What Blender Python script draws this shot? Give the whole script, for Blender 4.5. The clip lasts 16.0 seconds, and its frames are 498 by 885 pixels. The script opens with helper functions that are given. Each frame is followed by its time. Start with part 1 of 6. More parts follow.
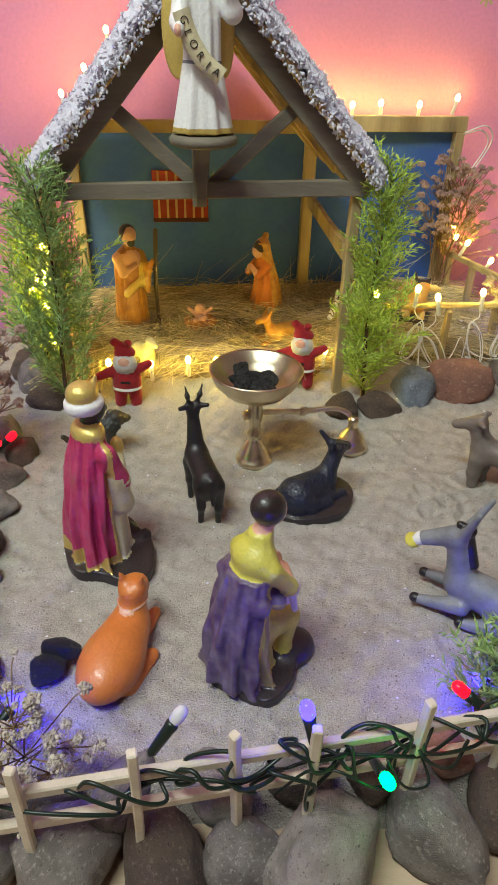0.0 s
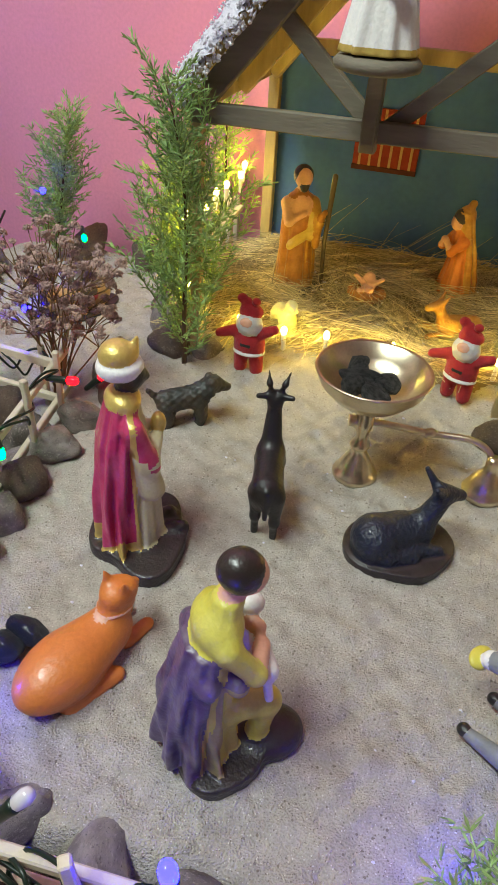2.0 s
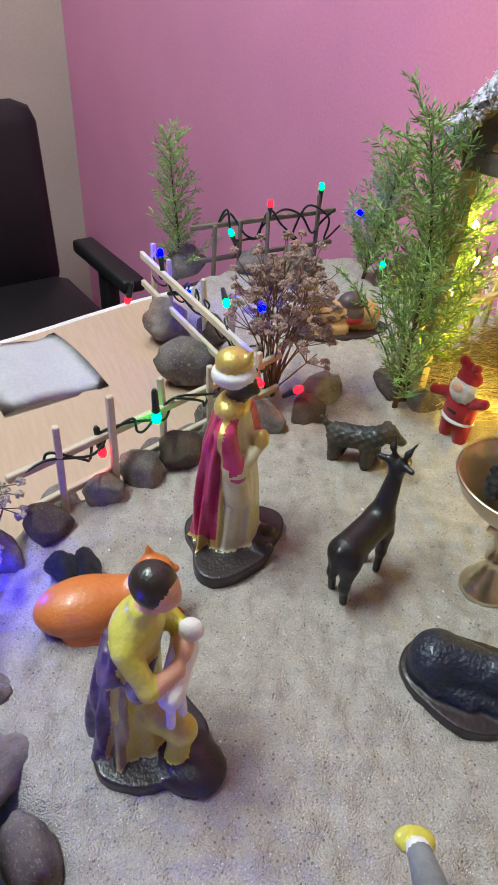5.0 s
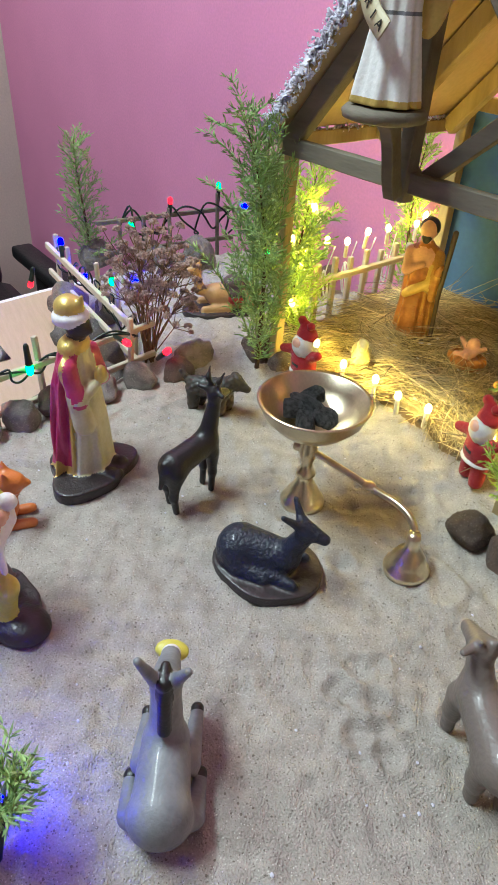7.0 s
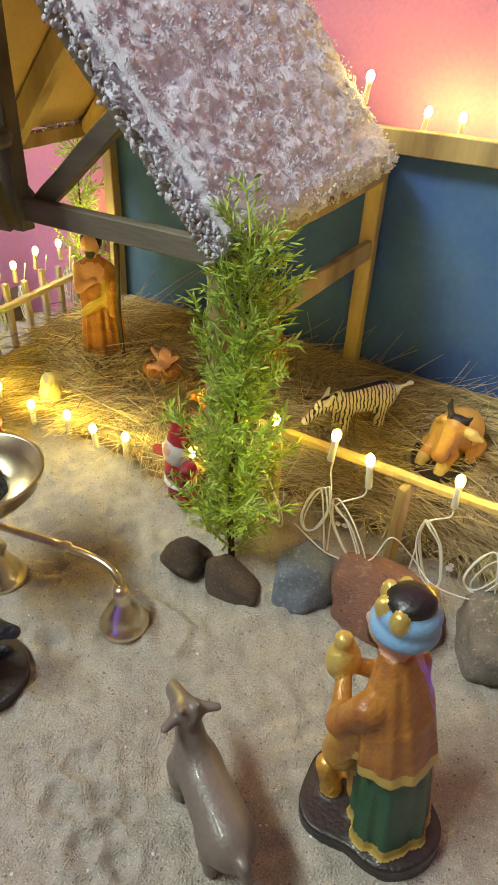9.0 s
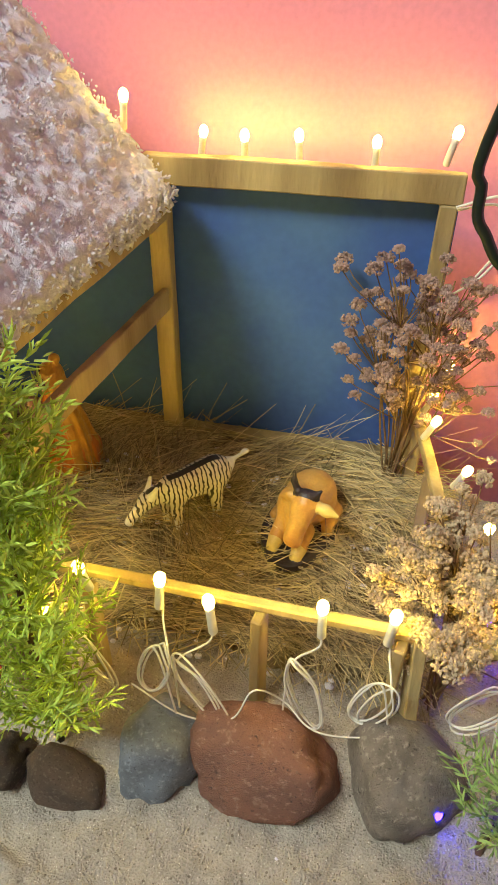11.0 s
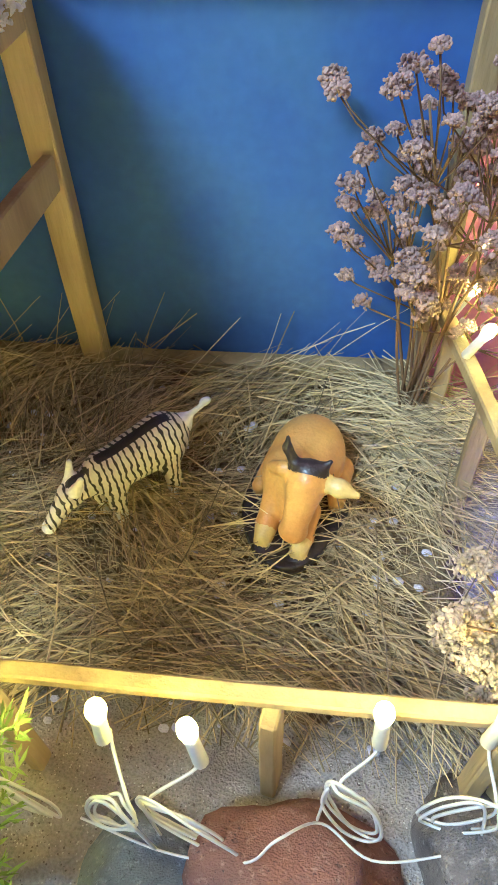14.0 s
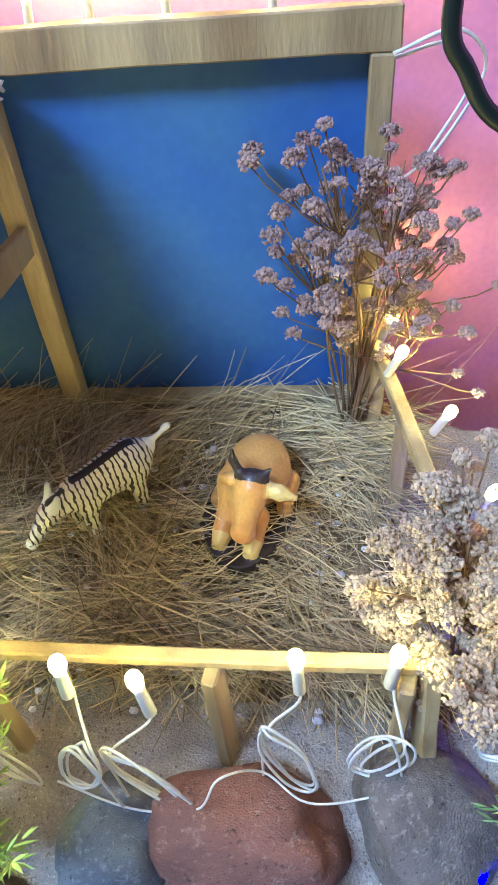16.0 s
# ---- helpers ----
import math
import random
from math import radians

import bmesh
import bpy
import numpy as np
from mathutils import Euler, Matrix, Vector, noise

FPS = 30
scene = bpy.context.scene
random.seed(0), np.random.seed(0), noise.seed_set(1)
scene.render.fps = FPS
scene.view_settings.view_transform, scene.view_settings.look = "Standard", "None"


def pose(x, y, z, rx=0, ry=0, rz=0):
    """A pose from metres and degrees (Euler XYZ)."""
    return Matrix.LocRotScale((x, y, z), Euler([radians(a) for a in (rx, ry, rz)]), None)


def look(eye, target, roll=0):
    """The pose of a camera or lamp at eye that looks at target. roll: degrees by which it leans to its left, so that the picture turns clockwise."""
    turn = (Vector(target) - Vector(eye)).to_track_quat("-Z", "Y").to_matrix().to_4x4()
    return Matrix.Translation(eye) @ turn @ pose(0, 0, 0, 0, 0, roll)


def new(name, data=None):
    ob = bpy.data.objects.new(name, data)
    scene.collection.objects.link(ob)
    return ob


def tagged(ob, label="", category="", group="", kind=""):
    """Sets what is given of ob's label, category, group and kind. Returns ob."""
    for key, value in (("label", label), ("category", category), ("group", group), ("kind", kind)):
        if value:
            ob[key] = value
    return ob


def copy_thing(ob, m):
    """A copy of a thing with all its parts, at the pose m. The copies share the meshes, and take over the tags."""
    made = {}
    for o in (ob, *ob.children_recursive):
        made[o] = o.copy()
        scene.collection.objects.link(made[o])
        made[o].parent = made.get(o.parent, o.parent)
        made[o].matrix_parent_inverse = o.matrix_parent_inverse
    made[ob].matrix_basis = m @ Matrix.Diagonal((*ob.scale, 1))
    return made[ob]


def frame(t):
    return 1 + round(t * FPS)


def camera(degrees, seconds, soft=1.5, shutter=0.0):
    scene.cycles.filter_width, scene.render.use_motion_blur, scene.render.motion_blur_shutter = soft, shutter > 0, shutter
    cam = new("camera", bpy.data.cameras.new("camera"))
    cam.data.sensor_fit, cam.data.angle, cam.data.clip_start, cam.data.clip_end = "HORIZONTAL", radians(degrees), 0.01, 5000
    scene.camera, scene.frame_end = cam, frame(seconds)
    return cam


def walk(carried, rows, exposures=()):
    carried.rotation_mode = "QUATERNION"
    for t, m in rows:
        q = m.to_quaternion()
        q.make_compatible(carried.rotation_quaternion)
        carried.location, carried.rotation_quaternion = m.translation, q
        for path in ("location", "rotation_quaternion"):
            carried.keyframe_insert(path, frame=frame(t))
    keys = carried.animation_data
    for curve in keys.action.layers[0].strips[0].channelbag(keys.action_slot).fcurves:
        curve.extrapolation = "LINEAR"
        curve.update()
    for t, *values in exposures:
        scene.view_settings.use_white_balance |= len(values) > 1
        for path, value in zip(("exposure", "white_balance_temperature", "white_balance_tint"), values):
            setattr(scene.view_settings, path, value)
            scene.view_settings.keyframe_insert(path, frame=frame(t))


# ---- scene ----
cam = camera(42.0, 16.0)
PATH = [
    (0, (0.0880, 0.0490, 0.348), (-0.0140, 1.7240, -0.739), 1.4),
    (0.5, (0.1110, 0.0930, 0.34), (-0.1010, 1.7270, -0.795), 1.3),
    (1, (0.1240, 0.1280, 0.328), (-0.1370, 1.7010, -0.879), 4.2),
    (1.5, (0.1340, 0.1470, 0.324), (-0.3050, 1.6390, -0.934), 2.6),
    (2, (0.1580, 0.1710, 0.326), (-0.5360, 1.5880, -0.903), 3.8),
    (2.5, (0.1980, 0.1990, 0.33), (-0.7290, 1.4960, -0.878), 1.7),
    (3, (0.2410, 0.2090, 0.337), (-0.8940, 1.3520, -0.849), 1.4),
    (3.5, (0.2610, 0.2290, 0.332), (-0.9430, 1.2830, -0.868), 1.0),
    (4, (0.2360, 0.2470, 0.321), (-1.0160, 1.2330, -0.887), 2.2),
    (4.2, (0.2310, 0.2550, 0.323), (-1.0690, 1.1560, -0.901), 2.1),
    (6.3, (0.3330, 0.3150, 0.34), (-1.1390, 0.9320, -0.866), 4.8),
    (6.5, (0.3470, 0.3200, 0.338), (-1.1160, 0.9600, -0.868), 4.2),
    (7, (0.3850, 0.3300, 0.336), (-1.0400, 1.1060, -0.834), 3.7),
    (7.5, (0.4100, 0.3430, 0.339), (-0.9510, 1.2240, -0.832), 2.9),
    (8, (0.4170, 0.3570, 0.342), (-0.8730, 1.3460, -0.822), 3.1),
    (8.5, (0.4120, 0.3850, 0.345), (-0.7760, 1.5060, -0.808), 3.8),
    (9, (0.3860, 0.4220, 0.348), (-0.6340, 1.6860, -0.819), 3.0),
    (9.5, (0.3570, 0.4530, 0.349), (-0.5510, 1.8070, -0.809), 2.7),
    (10, (0.3540, 0.4850, 0.352), (-0.4520, 1.9090, -0.798), 2.4),
    (10.2, (0.3540, 0.4950, 0.353), (-0.4080, 1.9580, -0.778), 2.6),
    (12.3, (0.3070, 0.6000, 0.343), (-0.2660, 1.9990, -0.966), -2.0),
    (12.5, (0.3030, 0.6060, 0.337), (-0.2650, 1.9980, -0.982), -2.3),
    (13, (0.2940, 0.6340, 0.338), (-0.2110, 2.0060, -1.027), -0.6),
    (13.5, (0.2840, 0.6520, 0.311), (-0.1650, 1.9560, -1.138), -0.3),
    (14, (0.2810, 0.6660, 0.293), (-0.1390, 1.9470, -1.184), -1.9),
    (14.5, (0.2860, 0.6710, 0.281), (-0.1160, 1.9610, -1.192), -2.7),
    (15, (0.2910, 0.6720, 0.282), (-0.1050, 1.9600, -1.197), -3.3),
    (15.5, (0.3010, 0.6710, 0.289), (-0.1340, 1.9820, -1.158), -4.3),
    (16, (0.3200, 0.6330, 0.312), (-0.1460, 2.0140, -1.057), -5.3),
]
EXPOSURES = [(0.0, 0.03, 6400, 5), (0.5, 0.05, 5600, 5), (0.9, 0.1, 5900, 3), (1.6, 0.08, 7400, 3), (2.1, 0.2, 6200, 3), (3.0, 0.3, 6300, 4), (6.5, 0.38, 5600, 4), (7.5, 0.48, 5900, 4), (8.5, 0.2, 6500, 2), (9.5, 0.15, 6500, 3), (12.5, 0.28, 7300, 6), (13.0, 0.35, 5900, 6), (13.5, 0.52, 4700, 6), (14.4, 0.55, 4700, 8), (15.0, 0.55, 4100, 10), (15.5, 0.5, 4100, 14), (16.0, 0.42, 4300, 14)]
walk(cam, [(t, look(eye, target, roll)) for t, eye, target, roll in PATH], EXPOSURES)

# ---- world and room light ----
world = bpy.data.worlds.new("world")
scene.world = world
world.use_nodes = True
world.node_tree.nodes["Background"].inputs[0].default_value = (0.95, 1.0, 0.98, 1)
world.node_tree.nodes["Background"].inputs[1].default_value = 0.10

YAW = 10.5
HUT = pose(0.005, 0.665, 0, 0, 0, YAW)   # room and hut share this frame; x along the wall, y to the wall


def hut(x, y, z=0.0):
    """A place given in the hut's frame, in the world."""
    return HUT @ Vector((x, y, z))


def area(name, m, sx, sy, watts, colour):
    d = bpy.data.lights.new(name, "AREA")
    d.shape, d.size, d.size_y, d.energy, d.color = "RECTANGLE", sx, sy, watts, colour
    ob = new(name, d)
    ob.matrix_world = m
    return ob


area("room_tube_light", look(hut(-0.60, -0.76, 1.70), hut(0.0, 0.0, 0.1)), 1.0, 0.22, 33.0, (0.92, 1.0, 0.95))

# ---- materials ----
def mat(name, colour, rough=0.6, metal=0.0, second=None, scale=60.0, amount=0.5, fine=900.0, bump=0.25, depth=0.0006,
        spec=0.5, vary=0.0, sheen=0.0, stretch=None, coat=0.0, grit=0.14):
    """A surface with variation at two scales, in metres of the object's own space."""
    m = bpy.data.materials.new(name)
    m.use_nodes = True
    nt = m.node_tree
    n, l = nt.nodes, nt.links
    b = n["Principled BSDF"]
    b.inputs["Roughness"].default_value, b.inputs["Metallic"].default_value = rough, metal
    b.inputs["Specular IOR Level"].default_value = spec
    b.inputs["Sheen Weight"].default_value = sheen
    b.inputs["Coat Weight"].default_value = coat
    tc = n.new("ShaderNodeTexCoord")
    src = tc.outputs["Object"]
    if stretch:
        mp = n.new("ShaderNodeMapping")
        mp.inputs["Scale"].default_value = stretch
        l.new(src, mp.inputs["Vector"])
        src = mp.outputs["Vector"]
    n1, n2 = n.new("ShaderNodeTexNoise"), n.new("ShaderNodeTexNoise")
    n1.inputs["Scale"].default_value, n2.inputs["Scale"].default_value = scale, fine
    n1.inputs["Detail"].default_value, n2.inputs["Detail"].default_value = 5, 3
    for q in (n1, n2):
        l.new(src, q.inputs["Vector"])
    ramp = n.new("ShaderNodeMapRange")
    ramp.inputs["From Min"].default_value, ramp.inputs["From Max"].default_value = 0.35, 0.68
    l.new(n1.outputs["Fac"], ramp.inputs["Value"])
    mul = n.new("ShaderNodeMath")
    mul.operation, mul.inputs[1].default_value = "MULTIPLY", amount
    l.new(ramp.outputs["Result"], mul.inputs[0])
    mix = n.new("ShaderNodeMix")
    mix.data_type = "RGBA"
    mix.inputs["A"].default_value = (*colour, 1)
    second = second or tuple(c * 0.6 for c in colour)
    mix.inputs["B"].default_value = (*second, 1)
    l.new(mul.outputs[0], mix.inputs["Factor"])
    hsv = n.new("ShaderNodeHueSaturation")
    l.new(mix.outputs["Result"], hsv.inputs["Color"])
    val = n.new("ShaderNodeMapRange")
    val.inputs["To Min"].default_value, val.inputs["To Max"].default_value = 1 - grit, 1 + grit
    l.new(n2.outputs["Fac"], val.inputs["Value"])
    out = val.outputs["Result"]
    if vary:
        info = n.new("ShaderNodeObjectInfo")
        r = n.new("ShaderNodeMapRange")
        r.inputs["To Min"].default_value, r.inputs["To Max"].default_value = 1 - vary, 1 + vary
        l.new(info.outputs["Random"], r.inputs["Value"])
        mm = n.new("ShaderNodeMath")
        mm.operation = "MULTIPLY"
        l.new(out, mm.inputs[0])
        l.new(r.outputs["Result"], mm.inputs[1])
        out = mm.outputs[0]
    l.new(out, hsv.inputs["Value"])
    l.new(hsv.outputs["Color"], b.inputs["Base Color"])
    if bump:
        add = n.new("ShaderNodeMath")
        l.new(n1.outputs["Fac"], add.inputs[0])
        l.new(n2.outputs["Fac"], add.inputs[1])
        bp = n.new("ShaderNodeBump")
        bp.inputs["Strength"].default_value, bp.inputs["Distance"].default_value = bump, depth
        l.new(add.outputs[0], bp.inputs["Height"])
        l.new(bp.outputs["Normal"], b.inputs["Normal"])
    return m


def glow(name, colour, strength):
    m = bpy.data.materials.new(name)
    m.use_nodes = True
    b = m.node_tree.nodes["Principled BSDF"]
    b.inputs["Base Color"].default_value = (*[min(1, c) for c in colour], 1)
    b.inputs["Emission Color"].default_value = (*colour, 1)
    b.inputs["Emission Strength"].default_value = strength
    b.inputs["Roughness"].default_value = 0.2
    return m


PINK = mat("pink_wall_paint", (0.70, 0.265, 0.45), 0.8, second=(0.62, 0.23, 0.40), scale=5, amount=0.7, fine=260, bump=0.12, depth=0.0008)
BEIGE = mat("beige_wall_paint", (0.62, 0.54, 0.46), 0.8, scale=4, amount=0.3, fine=200, bump=0.1)
FLOOR = mat("dark_floor_tile", (0.10, 0.085, 0.08), 0.4, scale=6, fine=80, bump=0.05)
CEIL = mat("white_ceiling_paint", (0.78, 0.76, 0.72), 0.9, scale=4, amount=0.2, fine=120, bump=0.05)
TABLE = mat("pale_beech_laminate", (0.52, 0.39, 0.27), 0.38, second=(0.45, 0.33, 0.22), scale=26, amount=0.7, fine=300, bump=0.03, stretch=(1, 9, 1))
EDGING = mat("white_edge_strip", (0.78, 0.76, 0.74), 0.4, scale=40, amount=0.15, fine=300, bump=0.02)
SAND = mat("pale_beach_sand", (0.49, 0.445, 0.39), 0.95, second=(0.36, 0.32, 0.28), scale=75, amount=0.7, fine=900, bump=1.0, depth=0.0022, spec=0.2, grit=0.42)
BLUE = mat("blue_painted_board", (0.05, 0.115, 0.42), 0.85, second=(0.09, 0.19, 0.42), scale=9, amount=0.9, fine=160, bump=0.08, spec=0.2)
WOOD = mat("raw_pine_batten", (0.52, 0.41, 0.20), 0.62, second=(0.17, 0.105, 0.045), scale=30, amount=0.85, fine=420, bump=0.5, depth=0.0012, stretch=(1, 1, 0.16), vary=0.1)
GREYWOOD = mat("weathered_grey_batten", (0.20, 0.175, 0.125), 0.75, second=(0.085, 0.072, 0.05), scale=40, amount=0.8, fine=420, bump=0.5, depth=0.001, stretch=(0.2, 1, 1), vary=0.1)
PLY = mat("tan_plywood", (0.60, 0.45, 0.24), 0.65, second=(0.50, 0.35, 0.17), scale=15, amount=0.7, fine=220, bump=0.2)
SNOW = mat("white_cotton_snow", (0.90, 0.88, 0.97), 1.0, second=(0.76, 0.73, 0.88), scale=160, amount=0.6, fine=1500, bump=1.0, depth=0.0016, spec=0.1, sheen=0.2)
PALEWOOD = mat("cream_stick", (0.62, 0.55, 0.43), 0.6, second=(0.48, 0.40, 0.28), scale=50, amount=0.6, fine=500, bump=0.4, depth=0.0007, vary=0.1)
GREENWIRE = mat("dark_green_wire", (0.008, 0.02, 0.013), 0.35, scale=80, fine=300, bump=0.0)
WHITEWIRE = mat("white_wire", (0.80, 0.79, 0.74), 0.35, scale=80, amount=0.1, fine=300, bump=0.0)
STONE = mat("grey_river_stone", (0.27, 0.235, 0.21), 0.8, second=(0.09, 0.075, 0.065), scale=55, amount=0.8, fine=520, bump=0.9, depth=0.0018, vary=0.35)
REDSTONE = mat("red_brown_stone", (0.30, 0.14, 0.095), 0.8, second=(0.17, 0.09, 0.07), scale=45, amount=0.8, fine=600, bump=0.9, depth=0.0015, vary=0.2)
BLUESTONE = mat("blue_grey_stone", (0.22, 0.255, 0.31), 0.75, second=(0.13, 0.14, 0.16), scale=60, amount=0.8, fine=700, bump=0.8, depth=0.0015)
HAY = mat("dry_hay", (0.60, 0.50, 0.27), 0.6, second=(0.34, 0.25, 0.13), scale=24, amount=0.8, fine=300, bump=0.0)
HAYBED = mat("brown_hay_litter", (0.30, 0.22, 0.11), 0.9, second=(0.12, 0.08, 0.04), scale=70, amount=0.8, fine=600, bump=1.0, depth=0.003)
BRASS = mat("worn_brass", (0.76, 0.67, 0.48), 0.28, 1.0, second=(0.55, 0.46, 0.30), scale=60, amount=0.6, fine=500, bump=0.08)
WARM = glow("warm_filament_bulb", (1.0, 0.70, 0.10), 165.0)


def speckle(m, dark, light):
    """Sparse dark and bright grains over a sand material."""
    nt = m.node_tree
    n, l = nt.nodes, nt.links
    b = n["Principled BSDF"]
    tc = n.new("ShaderNodeTexCoord")
    last = b.inputs["Base Color"].links[0].from_socket
    for sc, lim, colour in ((420.0, 0.09, dark), (800.0, 0.18, dark), (850.0, 0.16, light)):
        v = n.new("ShaderNodeTexVoronoi")
        v.inputs["Scale"].default_value = sc
        l.new(tc.outputs["Object"], v.inputs["Vector"])
        sep = n.new("ShaderNodeSeparateColor")
        l.new(v.outputs["Color"], sep.inputs[0])
        near, rare = n.new("ShaderNodeMath"), n.new("ShaderNodeMath")
        near.operation, near.inputs[1].default_value = "LESS_THAN", 0.30
        rare.operation, rare.inputs[1].default_value = "LESS_THAN", lim
        l.new(v.outputs["Distance"], near.inputs[0])
        l.new(sep.outputs[0], rare.inputs[0])
        both = n.new("ShaderNodeMath")
        both.operation = "MULTIPLY"
        l.new(near.outputs[0], both.inputs[0])
        l.new(rare.outputs[0], both.inputs[1])
        mx = n.new("ShaderNodeMix")
        mx.data_type = "RGBA"
        mx.inputs["B"].default_value = (*colour, 1)
        l.new(last, mx.inputs["A"])
        l.new(both.outputs[0], mx.inputs["Factor"])
        last = mx.outputs["Result"]
    l.new(last, b.inputs["Base Color"])


speckle(SAND, (0.24, 0.205, 0.17), (0.70, 0.66, 0.60))

# ---- mesh helpers ----
def link(name, bm, material, parent=None, label="", smooth=True):
    me = bpy.data.meshes.new(name)
    bm.to_mesh(me)
    bm.free()
    for mtl in material if isinstance(material, (list, tuple)) else (material,):
        me.materials.append(mtl)
    if smooth:
        me.polygons.foreach_set("use_smooth", [True] * len(me.polygons))
    ob = new(name, me)
    if parent:
        ob.parent = parent
    if label:
        ob["label"] = label
    return ob


def part(name, bm, material, parent, label="", smooth=True):
    """One mesh under a thing or a part, built in the thing's own space."""
    return link(name, bm, material, parent, label, smooth)


def thing(name, m, label, category, group="", kind=""):
    ob = new(name)
    ob.empty_display_size = 0.01
    ob.matrix_world = m
    return tagged(ob, label, category, group, kind)


def boxes(*items, bevel=0.0):
    """Boxes as (centre, size[, turn matrix]) in one bmesh."""
    bm = bmesh.new()
    for it in items:
        c, s = it[0], it[1]
        turn = it[2] if len(it) > 2 else Matrix()
        bmesh.ops.create_cube(bm, size=1, matrix=Matrix.Translation(c) @ turn @ Matrix.Diagonal((*s, 1)))
    if bevel:
        bmesh.ops.bevel(bm, geom=bm.edges[:], offset=bevel, segments=2, affect="EDGES", profile=0.5)
    return bm


def batten(a, b, w, h, wobble=0.0, bevel=0.0008, seed=0):
    """A bar of rectangular section from a to b; w across, h high."""
    a, b = Vector(a), Vector(b)
    d = b - a
    q = d.to_track_quat("X", "Z").to_matrix().to_4x4()
    bm = bmesh.new()
    bmesh.ops.create_cube(bm, size=1, matrix=Matrix.Translation((a + b) / 2) @ q @ Matrix.Diagonal((d.length, w, h, 1)))
    long = [e for e in bm.edges if e.calc_length() > d.length * 0.9]
    bmesh.ops.subdivide_edges(bm, edges=long, cuts=6)
    bmesh.ops.bevel(bm, geom=[e for e in bm.edges if len(e.link_faces) == 2 and e.calc_face_angle() > 0.5], offset=bevel, segments=1, affect="EDGES")
    if wobble:
        for v in bm.verts:
            v.co += wobble * Vector(noise.noise_vector(v.co * 45 + Vector((seed, 0, 0))))
    return bm


def tube(points, radius, sides=6, cyclic=False):
    """A tube along points; radius may be a list."""
    bm = bmesh.new()
    pts = [Vector(p) for p in points]
    rad = radius if isinstance(radius, (list, tuple)) else [radius] * len(pts)
    up = Vector((0.13, 0.21, 0.97))
    rings = []
    for i, p in enumerate(pts):
        t = (pts[min(i + 1, len(pts) - 1)] - pts[max(i - 1, 0)]).normalized()
        u = up - t * up.dot(t)
        u = u.normalized() if u.length > 1e-4 else t.orthogonal().normalized()
        up = u
        v = t.cross(u)
        rings.append([bm.verts.new(p + rad[i] * (math.cos(a) * u + math.sin(a) * v)) for a in [2 * math.pi * k / sides for k in range(sides)]])
    for r0, r1 in zip(rings, rings[1:]):
        for k in range(sides):
            bm.faces.new((r0[k], r0[(k + 1) % sides], r1[(k + 1) % sides], r1[k]))
    bm.faces.new(rings[0][::-1])
    bm.faces.new(rings[-1])
    return bm


def spline(points, n=8):
    """Points along a smooth curve through the given ones."""
    p = [Vector(q) for q in points]
    p = [2 * p[0] - p[1]] + p + [2 * p[-1] - p[-2]]
    out = []
    for i in range(1, len(p) - 2):
        for k in range(n):
            t = k / n
            out.append(0.5 * (2 * p[i] + (p[i + 1] - p[i - 1]) * t + (2 * p[i - 1] - 5 * p[i] + 4 * p[i + 1] - p[i + 2]) * t * t
                              + (3 * p[i] - p[i - 1] - 3 * p[i + 1] + p[i + 2]) * t ** 3))
    return out + [p[-2]]


def lathe(profile, sides=32, cap=True):
    """A turned body from (radius, height) pairs."""
    bm = bmesh.new()
    rings = [[bm.verts.new((r * math.cos(2 * math.pi * k / sides), r * math.sin(2 * math.pi * k / sides), z)) for k in range(sides)] for r, z in profile]
    for r0, r1 in zip(rings, rings[1:]):
        for k in range(sides):
            bm.faces.new((r0[k], r0[(k + 1) % sides], r1[(k + 1) % sides], r1[k]))
    if cap:
        bm.faces.new(rings[0][::-1])
        bm.faces.new(rings[-1])
    return bm


def move(bm, m):
    bmesh.ops.transform(bm, matrix=m, verts=bm.verts)
    return bm


def join(*bms):
    """Several bmeshes into the first."""
    base = bms[0]
    for o in bms[1:]:
        me = bpy.data.meshes.new("tmp")
        o.to_mesh(me)
        o.free()
        base.from_mesh(me)
        bpy.data.meshes.remove(me)
    return base


def ease(a, b, x):
    t = np.clip((x - a) / (b - a), 0, 1)
    return t * t * (3 - 2 * t)


ICO = bmesh.new()
bmesh.ops.create_icosphere(ICO, subdivisions=1, radius=1)
ICOV, ICOF = [v.co.copy() for v in ICO.verts], [[v.index for v in f.verts] for f in ICO.faces]
ICO.free()


# ---- room ----
def room_wall(name, centre, size, material, label):
    ob = link(name, boxes((centre, size)), material, smooth=False)
    ob.matrix_world = HUT
    return tagged(ob, label, "wall", kind="structure")


LX0, LX1, LY0, LY1, FZ, CZ = -1.67, 2.2, -2.6, 0.292, -0.78, 1.95
room_wall("wall_north", ((LX0 + LX1) / 2, LY1 + 0.05, (FZ + CZ) / 2), (LX1 - LX0, 0.1, CZ - FZ), PINK, "pink painted plaster wall behind the crib")
room_wall("wall_west", (LX0 - 0.05, (LY0 + LY1) / 2, (FZ + CZ) / 2), (0.1, LY1 - LY0 + 0.2, CZ - FZ), BEIGE, "dull beige painted wall")
room_wall("wall_east", (LX1 + 0.05, (LY0 + LY1) / 2, (FZ + CZ) / 2), (0.1, LY1 - LY0 + 0.2, CZ - FZ), BEIGE, "dull beige painted wall")
room_wall("wall_south", ((LX0 + LX1) / 2, LY0 - 0.05, (FZ + CZ) / 2), (LX1 - LX0, 0.1, CZ - FZ), BEIGE, "dull beige painted wall")
